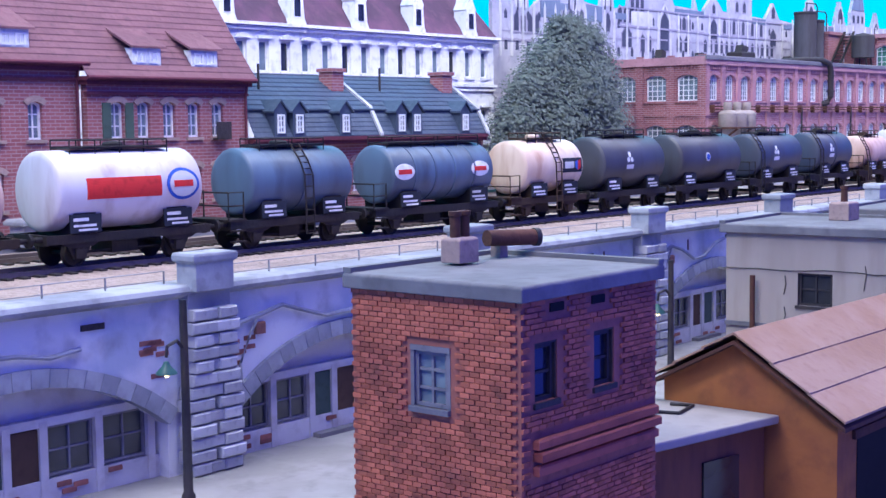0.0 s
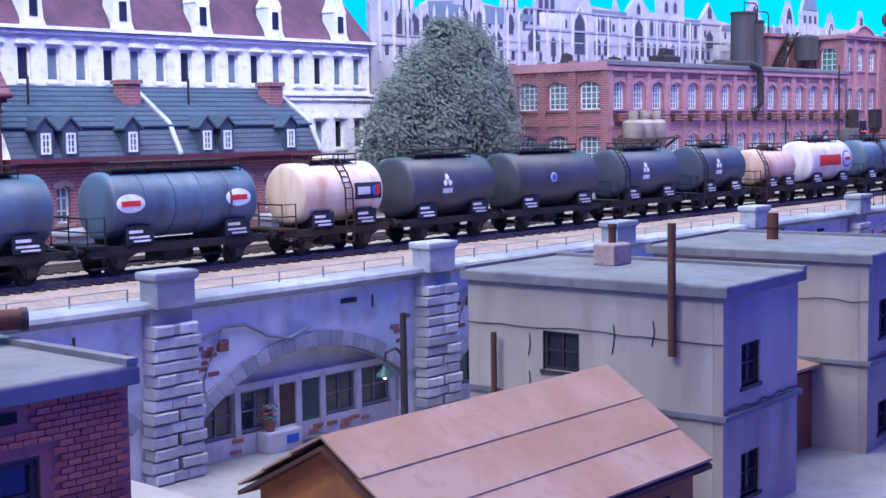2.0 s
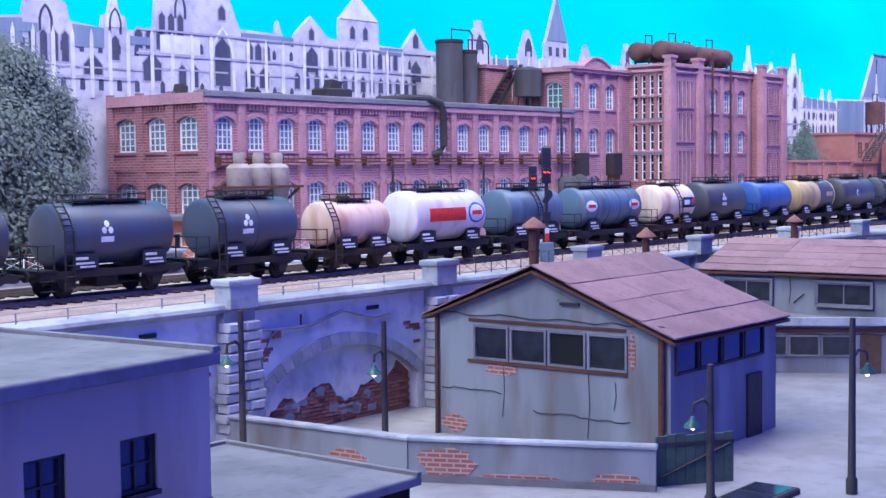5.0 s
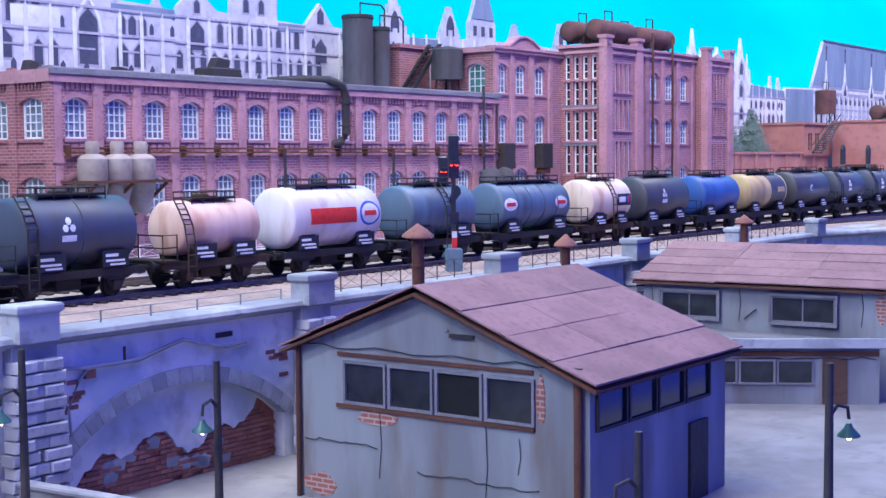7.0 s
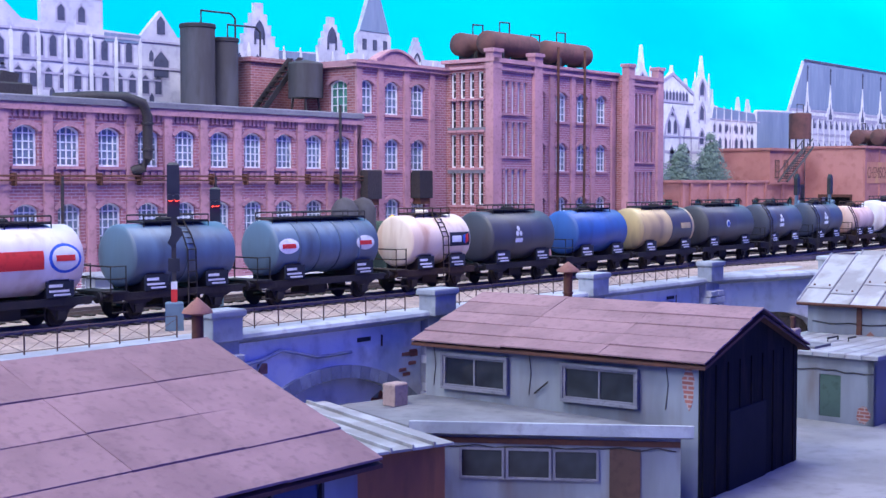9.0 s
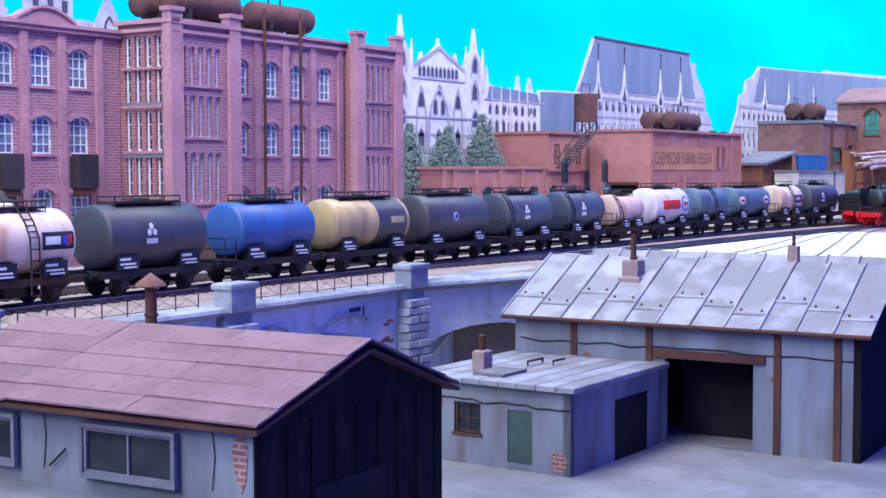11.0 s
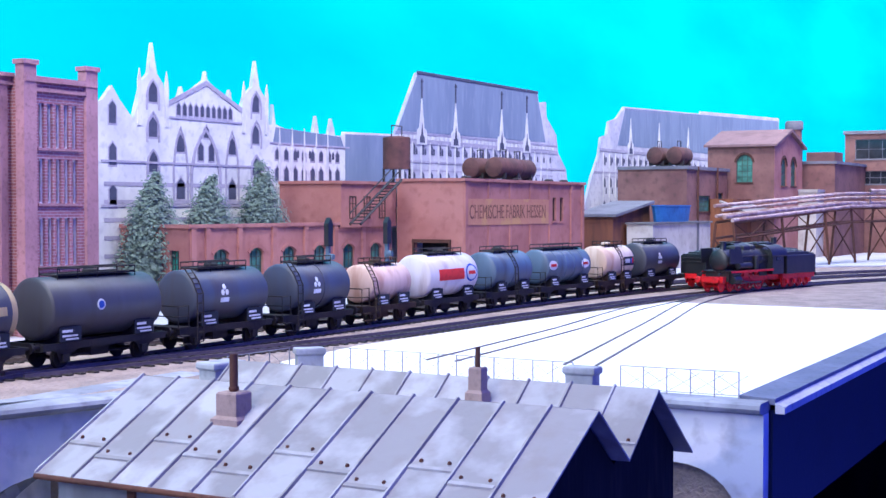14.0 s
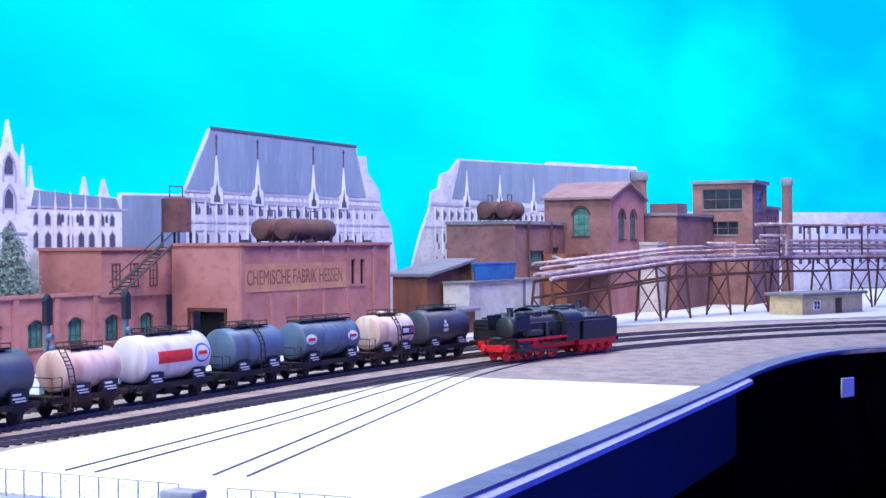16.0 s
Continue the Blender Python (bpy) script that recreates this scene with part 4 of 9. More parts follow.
sd = part("side_wall", arched_wall(LEN - 0.6, GROUND, EAVE - 0.1, [(LEN - 6.5, 1.9, GROUND + 0.02, 4.6, 0)], 0.3), BLUE_PLASTER, zs, at=(0, LEN - 0.3, 0), rz=-90)
# added black sheet behind the doorway, painting the shade of the interior
part("lining", Mesh().box(LEN - 8.6, LEN - 4.4, 2.5, 2.6, GROUND, 5), OPENING_SHADE, sd)
part("far_side_wall", Mesh().box(11.7, 12, 0.3, LEN - 0.3, GROUND, 6.2), BLUE_PLASTER, zs)
for u in (LEN - 12.6, LEN - 9.1, LEN - 3.6, LEN - 1.2):
    part("post", Mesh().box(u - 0.14, u + 0.14, -0.1, 0.02, GROUND, 6.1), RUST, sd)
part("lintel", Mesh().box(LEN - 8.9, LEN - 4.1, -0.12, 0.02, 4.6, 4.95), RUST, sd)
for u, z in ((3.2, 4.4), (6.0, 2.4), (11.5, 4.0)):
    part("rust_mark", Mesh().prism([(u, z - 0.25), (u + 0.25, z), (u, z + 0.25), (u - 0.25, z)], "y", -0.02, 0.02), TERRA, sd)
crack(sd, wavy(0, LEN - 0.6, 5.0, -0.05, 15), 0.05)
for (xa, za, xb, zb) in ((-0.55, EAVE - 0.25, 4.3, RIDGE), (6.7, VALLEY - 0.05, 4.3, RIDGE), (6.7, VALLEY - 0.05, 9.2, RIDGE), (12.5, 6.0, 9.2, RIDGE)):
    n = 11
    for j in range(n):
        y0, y1 = -0.5 + (LEN + 0.9) * j / n, -0.5 + (LEN + 0.9) * (j + 1) / n
        rnd = random.Random(j + int(xa * 7))
        dz = rnd.uniform(0, 0.03)
        part("roof_panel", Mesh().loft([[(xa, y0 + 0.02, za + dz + t), (xb, y0 + 0.02, zb + dz + t), (xb, y1 - 0.02, zb + dz + t), (xa, y1 - 0.02, za + dz + t)] for t in (0, 0.07)]), ZINC, zs)
        part("seam", Mesh().loft([[(xa, y1 + s, za + 0.03 + t), (xb, y1 + s, zb + 0.03 + t)] + [(xb, y1 + s, zb - 0.05 + t), (xa, y1 + s, za - 0.05 + t)] for s, t in ((-0.05, 0.05), (-0.03, 0.14), (0.03, 0.14), (0.05, 0.05))]), ZINC, zs)
        f = 0.18 + 0.3 * ((j * 7) % 3) / 3
        xm, zm = xa + (xb - xa) * f, za + (zb - za) * f
        xn, zn = xa + (xb - xa) * (f + 0.025), za + (zb - za) * (f + 0.025)
        part("lap", Mesh().loft([[(xm, y0 + 0.06, zm + dz + t), (xn, y0 + 0.06, zn + dz + t), (xn, y1 - 0.06, zn + dz + t), (xm, y1 - 0.06, zm + dz + t)] for t in (0.06, 0.13)]), ZINC, zs)
        for yy in (y0 + 0.3, y1 - 0.3):
            xk, zk = xa + (xb - xa) * (f + 0.07), za + (zb - za) * (f + 0.07)
            part("stud", Mesh().lathe([(0.065, 0), (0.05, 0.07), (0.02, 0.09)], (xk, yy, zk + 0.07), 6), RUST, zs)
part("gutter", Mesh().tube([(-0.55, -0.5, EAVE - 0.25), (-0.55, LEN + 0.4, EAVE - 0.25)], 0.09, 8), RUST, zs)
stove_pipe((104.2, -12.0, 7.6), 2.0, 0.13, False, 0.42)
stove_pipe((109.6, -17.5, 8.1), 1.5, 0.08, False, 0.25)


# yard lamps
def yard_lamp(x, y, h, turn):
    ob = thing("yard_lamp", "slim dark yard lamp post with a green enamel shade", "street lamp", (x, y, GROUND), turn, group="yard lamps")
    part("post", Mesh().lathe([(0.2, 0), (0.2, 0.5), (0.14, 0.6), (0.1, h)], (0, 0, 0), 10), IRON, ob, smooth=40)
    part("arm", Mesh().tube([(0, 0, h - 1.4), (0.3, 0, h - 1.1), (0.7, 0, h - 1.2), (0.75, 0, h - 1.5)], 0.05, 6), IRON, ob)
    part("shade", Mesh().lathe([(0.30, 0), (0.28, 0.06), (0.12, 0.22), (0.07, 0.34)], (0.75, 0, h - 1.95), 14), GREEN_ENAMEL, ob, "green enamel shade", smooth=40)
    part("bulb", Mesh().lathe([(0.02, -0.12), (0.11, -0.04), (0.11, 0.06), (0.04, 0.12)], (0.75, 0, h - 1.93), 10), BULB, ob, "glowing warm bulb", smooth=60)
    return ob


def glow(name, colour, strength):
    m = bpy.data.materials.new(name)
    m.use_nodes = True
    b = m.node_tree.nodes["Principled BSDF"]
    b.inputs["Base Color"].default_value = (*colour, 1)
    b.inputs["Emission Color"].default_value, b.inputs["Emission Strength"].default_value = (*colour, 1), strength
    return m


GREEN_ENAMEL = surface("green_enamel", (0.035, 0.11, 0.095), (0.03, 0.085, 0.075), rough=0.35, bump=0)
BULB = glow("warm_bulb", (1.0, 0.75, 0.35), 6.0)
for x, y, h, a in ((40.8, -6.5, 5.4, 190), (41.0, -20.2, 4.8, 160), (46.0, -22.9, 6.0, -20), (4.5, -6.5, 5.5, 170), (36.5, -3.2, 6.0, 180), (-16.5, -3.5, 6.0, 190)):
    yard_lamp(x, y, h, a)


# ---- tracks ----
RAIL_STEEL = surface("rail_steel", (0.16, 0.12, 0.11), (0.11, 0.085, 0.08), rough=0.45, metal=0.6, grain=6, bump=0.05)
SLEEPER = surface("sleeper_wood", (0.045, 0.035, 0.034), (0.03, 0.026, 0.025), grain=4)
BED = surface("ballast_bed", (0.40, 0.31, 0.265), (0.29, 0.225, 0.20), (0.11, 0.085, 0.08), rough=0.95, grain=4.5, stain=0.6, bump=0.9)


def smooth_line(points, step):
    p = [Vector((x, y, 0)) for x, y in points]
    out = []
    for i in range(len(p) - 1):
        a, b, c, d = p[max(i - 1, 0)], p[i], p[i + 1], p[min(i + 2, len(p) - 1)]
        m = max(1, int((c - b).length / step))
        for k in range(m):
            t = k / m
            m1, m2 = (c - a) * 0.5 * min(1, (c - b).length / max((b - a).length, 1e-3) if i else 1), (d - b) * 0.5 * min(1, (c - b).length / max((d - c).length, 1e-3) if i < len(p) - 2 else 1)
            out.append(b * (2 * t**3 - 3 * t**2 + 1) + m1 * (t**3 - 2 * t**2 + t) + c * (-2 * t**3 + 3 * t**2) + m2 * (t**3 - t**2))
    return out + [p[-1]]


RAIL = 7.1
SLEEPER_DATA = data_of("sleeper", Mesh().chamfer(-0.13, 0.13, -1.25, 1.25, -0.3, -0.13, 0.02), SLEEPER)


def track(points, name, sleepers=True):
    line = smooth_line(points, 3.0)
    ob = thing(name, "model railway track with brown rails on dark sleepers", "track")
    tang = [(line[min(i + 1, len(line) - 1)] - line[max(i - 1, 0)]).normalized() for i in range(len(line))]
    for s in (-0.72, 0.72):
        rings = []
        for p, d in zip(line, tang):
            n = Vector((-d.y, d.x, 0))
            q = p + n * s
            rings.append([q + n * a + Vector((0, 0, RAIL + b)) for a, b in (((-0.09, -0.16), (0.09, -0.16), (0.05, 0), (-0.05, 0)) if sleepers else ((-0.06, -0.19), (0.06, -0.19), (0.055, -0.11), (-0.055, -0.11)))])
        part("rail", Mesh().loft(rings), RAIL_STEEL, ob)
    if sleepers:
        fine = smooth_line(points, 0.66)
        m = Mesh()
        for i in range(len(fine) - 1):
            d = (fine[i + 1] - fine[i]).normalized()
            n, c = Vector((-d.y, d.x, 0)), fine[i]
            if name == "main_track" and -30 < c.x < 160:
                part("sleeper", SLEEPER_DATA, SLEEPER, ob, at=(c.x, c.y, RAIL), rz=math.degrees(math.atan2(d.y, d.x)))
                continue
            lo = [c + n * a + d * b for a, b in ((-1.25, -0.13), (1.25, -0.13), (1.25, 0.13), (-1.25, 0.13))]
            m.loft([[(v.x, v.y, RAIL - 0.3) for v in lo], [(v.x, v.y, RAIL - 0.13) for v in lo]])
        tagged(part("timber_bed", m, SLEEPER, ob), kind="stuff")
    return line


MAIN = [(-160, 6.9), (0, 6.7), (60, 6.5), (110, 6.1), (150, 5.6), (172, 4.4), (190, 1.6), (206, -3.2), (220, -9.6), (234, -19), (246, -32), (254, -50)]
SECOND = [(-160, 11.4), (0, 11.2), (110, 10.6), (150, 10.2), (175, 8.6), (194, 5.4), (211, 0.2), (226, -7), (241, -17.5), (254, -31), (262, -50)]
INNER = [(112, 5.6), (124, 3.4), (135, 1.6), (152, 0.6), (170, -1.0), (186, -3.4), (203, -8.6), (216, -15.5), (228, -25), (238, -38), (242, -55)]
track(MAIN, "main_track")
track(SECOND, "second_track")
track(INNER, "inner_track")
track([(126, -6.9), (143.7, -5.2), (160, -2.9), (176, -1.9)], "siding", False)
track([(127.5, -13.2), (150.6, -8.3), (170, -4.2), (186, -3.3)], "siding", False)
bed = setting("ballast", Mesh().prism([(-160, 0.9), (104, 0.9), (114, -2.2), (119.8, -2.4), (122, -0.6), (130, 0.3), (152, -0.9), (168, -2.6), (168, -22), (182, -21.6), (199, -23.6), (205, -28), (210, -36), (212, -60), (300, -60), (262, -26), (232, 2), (205, 12), (180, 14), (145, 14.2), (-160, 14.2)], "z", DECK - 0.3, RAIL - 0.2), BED, "pinkish-brown ballast bed under the tracks")
setting("white_slab", Mesh().prism([(120.9, -22.9), (168, -22.0), (168, -2.7), (152, -1.0), (130, 0.2), (122, -0.7), (120.9, -2.6)], "z", DECK - 0.3, RAIL - 0.17), WHITE_BOARD, "bare white board surface with two sidings")
setting("pavement", Mesh().prism([(52, 14.2), (145, 14.2), (180, 14), (205, 12), (232, 2), (262, -26), (300, -60), (420, -60), (330, 27), (260, 35), (52, 35)], "z", DECK - 0.3, RAIL - 0.05), STREET, "pale grey street and yard paving behind the tracks")
# fascia of the layout's edge
EDGE_GREY = surface("edge_grey", (0.16, 0.18, 0.25), (0.12, 0.14, 0.20), bump=0.02)
edge = [(120.7, -23.5), (145, -23.1), (168, -22.5), (182, -22.0), (192, -22.5), (200, -24.1), (206, -28.1), (211, -36.1), (213.5, -60)]
line = smooth_line(edge, 3)
setting("fascia", Mesh().loft([[(p.x, p.y, z) for z in (2.2, RAIL - 0.5)] + [(p.x, p.y - 0.35, z) for z in (RAIL - 0.5, 2.2)] for p in line[:17]]), FASCIA, "glossy dark blue front panel of the layout")
setting("trim", Mesh().loft([[(p.x, p.y + 0.9, RAIL - 0.3), (p.x, p.y - 0.42, RAIL - 0.3), (p.x, p.y - 0.42, RAIL - 0.08), (p.x, p.y + 0.9, RAIL - 0.02)] for p in line]), EDGE_GREY, "blue-grey edging strip along the layout's edge")
setting("trim", Mesh().loft([[(p.x, p.y - 0.43, RAIL - 0.62), (p.x, p.y - 0.78, RAIL - 0.62), (p.x, p.y - 0.78, RAIL - 0.36), (p.x, p.y - 0.43, RAIL - 0.22)] for p in line[:18]]), STREET, "pale grey edging bead over the dark blue panel")
setting("wall_dark", Mesh().loft([[(p.x, p.y - 0.12, z) for z in (-14, 2.2)] + [(p.x, p.y - 0.06, z) for z in (2.2, -14)] for p in line[:20]]), BLACK_CLOTH, "black cloth hanging below the blue panel")
setting("wall_dark", Mesh().loft([[(p.x + dx, p.y - 0.35, z) for dx, z in ((-0.9, -14), (-0.9, RAIL - 0.45), (-0.5, RAIL - 0.45), (-0.5, -14))] for p in line[16:]]), BLACK_CLOTH, "black cloth below the layout's curved edge")
setting("floor", Mesh().prism([(-160, -120), (420, -120), (420, -24), (-160, -24)], "z", -75, -74), BLACK_CLOTH, "dark exhibition floor far below")
plate = thing("label_plate", "small pale label plate on the dark cloth", "label", (198.4, -25.3, 3.3), -25)
part("plate", Mesh().chamfer(-0.85, 0.85, -0.12, 0, 0, 1.6, 0.05), STREET, plate)

# lattice railing on the viaduct's coping
RAILING = surface("railing_iron", (0.10, 0.055, 0.05), (0.07, 0.045, 0.04), rough=0.8, bump=0)


def railing(ax, ay, bx, by, z, mat=RAILING, h=1.0, step=1.3):
    ln = math.hypot(bx - ax, by - ay)
    ob = thing("lattice_railing", "fine grey lattice railing on the coping", "railing", (ax, ay, z), math.degrees(math.atan2(by - ay, bx - ax)), group="lattice railings")
    n = max(1, round(ln / step))
    for i in range(n):
        a, b = ln * i / n, ln * (i + 1) / n
        h < 0.5 or part("lattice", LATTICE.get((mat, h)) or LATTICE.setdefault((mat, h), data_of("lattice", Mesh().tube([(0, 0, 0.1), (1.3, 0, h - 0.1)], 0.011, 3).tube([(0, 0, h - 0.1), (1.3, 0, 0.1)], 0.011, 3), mat)), mat, ob, at=(a, 0, 0))
    for i in range(n + 1):
        part("post", POSTS.get((mat, h)) or POSTS.setdefault((mat, h), data_of("post", Mesh().box(-0.02, 0.02, -0.02, 0.02, -0.02, h), mat)), mat, ob, at=(ln * i / n, 0, 0))
    part("rail", Mesh().tube([(0, 0, h), (ln, 0, h)], 0.017, 4), mat, ob)
    part("rail", Mesh().tube([(0, 0, 0.12), (ln, 0, 0.12)], 0.014, 4), mat, ob)


LATTICE, POSTS = {}, {}
GREY_RAIL = surface("grey_railing", (0.30, 0.29, 0.31), (0.2, 0.19, 0.2), rough=0.7, bump=0)
for i in range(-2, 4):
    railing(13 * i + 1.1, 0.35, 13 * i + 11.9, 0.35, 6.94, GREY_RAIL, 0.4, 2.2)
for i in range(4, 8):
    railing(13 * i + 1.1, 0.35, 13 * i + 11.5, 0.35, 6.94, RAILING, 0.8)
railing(115.4, -2.9, 119.4, -3.1, 6.94, GREY_RAIL)
railing(120.6, -4.6, 120.4, -16.0, 6.94, GREY_RAIL, 1.0, 0.85)
railing(120.4, -18.0, 120.6, -22.6, 6.94, GREY_RAIL, 1.0, 0.85)


# ---- rolling stock ----
def paint(name, base, dirt, grime=0.5, rough=0.45):
    return surface(name, base, tuple(0.5 * (a + b) for a, b in zip(base, dirt)), dirt, rough=rough, grain=1.4, stain=0.55, mix=grime, bump=0.04, streak=True, spec=0.5)


GREY_TANK = paint("dark_grey_tank", (0.05, 0.053, 0.07), (0.035, 0.03, 0.03))
CREAM_TANK = paint("cream_tank", (0.72, 0.58, 0.46), (0.36, 0.15, 0.07), 0.25)
BLUE_TANK = paint("blue_grey_tank", (0.085, 0.135, 0.20), (0.035, 0.04, 0.055))
SILVER_TANK = paint("silver_tank", (0.62, 0.58, 0.62), (0.30, 0.20, 0.18), 0.3)
PINK_TANK = paint("rusty_cream_tank", (0.66, 0.46, 0.38), (0.34, 0.13, 0.06), 0.45)
SLATE_TANK = paint("slate_tank", (0.045, 0.06, 0.10), (0.05, 0.04, 0.04))
OCHRE_TANK = paint("ochre_tank", (0.50, 0.36, 0.16), (0.14, 0.10, 0.08), 0.35)
DEEP_BLUE_TANK = paint("deep_blue_tank", (0.03, 0.10, 0.32), (0.02, 0.05, 0.14))
CHASSIS = surface("grimy_chassis", (0.016, 0.015, 0.018), (0.028, 0.02, 0.018), (0.012, 0.011, 0.012), rough=0.75, grain=4)
RUST_CHASSIS = surface("rusty_chassis", (0.05, 0.028, 0.018), (0.03, 0.02, 0.016), rough=0.85, grain=4)
RED = surface("loco_red", (0.80, 0.018, 0.025), (0.62, 0.015, 0.02), (0.16, 0.02, 0.02), rough=0.45, grain=3, bump=0.03)
BLACK = surface("loco_black", (0.012, 0.013, 0.016), (0.02, 0.02, 0.022), (0.008, 0.008, 0.01), rough=0.42, grain=2, bump=0.03, spec=0.5)
COAL = surface("coal", (0.015, 0.015, 0.017), (0.03, 0.03, 0.033), rough=0.35, grain=9, bump=0.8, spec=0.6)
PLAIN_WHITE = surface("sign_white", (0.75, 0.75, 0.76), bump=0)
SIGN_RED = surface("sign_red", (0.62, 0.03, 0.03), (0.55, 0.03, 0.03), bump=0)
SIGN_BLUE = surface("sign_blue", (0.03, 0.10, 0.45), bump=0)
SIGN_DARK = surface("sign_dark", (0.02, 0.025, 0.04), bump=0)
_cache = {}


def shared(key, make, mat, smooth=None):
    if key not in _cache:
        _cache[key] = data_of(key, make(), mat, smooth)
    return _cache[key]


def wheelset(parent, x, r, mat, rim=RAIL_STEEL, spokes=0):
    w = part("wheelset", shared(f"wheelset{r}{mat.name}{spokes}", lambda: wheel_mesh(r, spokes), mat, 40), mat, parent, at=(x, 0, r))
    return w


def wheel_mesh(r, spokes):
    m = Mesh()
    for s in (-1, 1):
        if spokes:
            n = 24
            rings = []
            for rr, y in ((r - 0.12, 0.72), (r, 0.72), (r + 0.05, 0.62), (r - 0.12, 0.62)):
                rings.append([(rr * math.cos(2 * math.pi * k / n), s * y, rr * math.sin(2 * math.pi * k / n)) for k in range(n)])
            m.loft(rings + [rings[0]], caps=False)
            m.lathe([(0.16, -0.06), (0.16, 0.06)], (0, s * 0.68, 0), 10, "y")
            for k in range(spokes):
                a = 2 * math.pi * k / spokes
                m.tube([(0.1 * math.cos(a), s * 0.67, 0.1 * math.sin(a)), ((r - 0.08) * math.cos(a), s * 0.67, (r - 0.08) * math.sin(a))], 0.04, 5)
        else:
            m.lathe([(0.08, 0.78 * s), (r * 0.8, 0.74 * s), (r * 0.82, 0.78 * s), (r, 0.78 * s), (r, 0.66 * s), (r + 0.06, 0.62 * s), (0.1, 0.6 * s)], (0, 0, 0), 18, "y")
    m.tube([(0, -0.7, 0), (0, 0.7, 0)], 0.08, 8)
    return m


def buffers(parent, x, sgn, z=1.0, mat=CHASSIS):
    for y in (-0.85, 0.85):
        part("buffer", shared(f"buffer{mat.name}", lambda: Mesh().lathe([(0.1, 0), (0.1, 0.28), (0.07, 0.3), (0.07, 0.42), (0.24, 0.44), (0.22, 0.5), (0.03, 0.53)], (0, 0, 0), 12, "x"), mat, 40), mat, parent, at=(x, y, z), rz=0 if sgn > 0 else 180)


def logo_disc(parent, x, z, y, w, h, mat, name="emblem", label=""):
    pts = [(x + w * math.cos(a), z + h * math.sin(a)) for a in (2 * math.pi * k / 24 for k in range(24))]
    return part(name, curved(pts, y), mat, parent, label)


def curved(pts, shell):
    """A flat outline (x, z) laid on the near side of a tank of (centre z, radius, proud)."""
    cz, r, proud = shell
    xs = [p[0] for p in pts]
    m = Mesh()
    def on(x, z, d):
        dz = max(-0.98, min(0.98, (z - cz) / r))
        a = math.asin(dz)
        return (x, -(r + d) * math.cos(a), cz + (r + d) * math.sin(a))
    c = (sum(xs) / len(xs), sum(p[1] for p in pts) / len(pts))
    n = len(pts)
    verts, faces = [], []
    for d in (proud, proud - 0.03):
        for f in (1.0, 0.66, 0.33):
            verts += [on(c[0] + (x - c[0]) * f, c[1] + (z - c[1]) * f, d) for x, z in pts]
        verts.append(on(*c, d))
    half = 3 * n + 1
    for lay in (0, half):
        for k in range(n):
            q = (k + 1) % n
            faces += [(lay + k, lay + q, lay + n + q, lay + n + k), (lay + n + k, lay + n + q, lay + 2 * n + q, lay + 2 * n + k), (lay + 2 * n + k, lay + 2 * n + q, lay + 3 * n)]
    for k in range(n):
        q = (k + 1) % n
        faces.append((k, half + k, half + q, q))
    return m.add(verts, faces)


def rect(x0, x1, z0, z1, n=6):
    return [(x0 + (x1 - x0) * k / n, z0) for k in range(n)] + [(x1, z0 + (z1 - z0) * k / n) for k in range(n)] + [(x1 + (x0 - x1) * k / n, z1) for k in range(n)] + [(x0, z1 + (z0 - z1) * k / n) for k in range(n)]


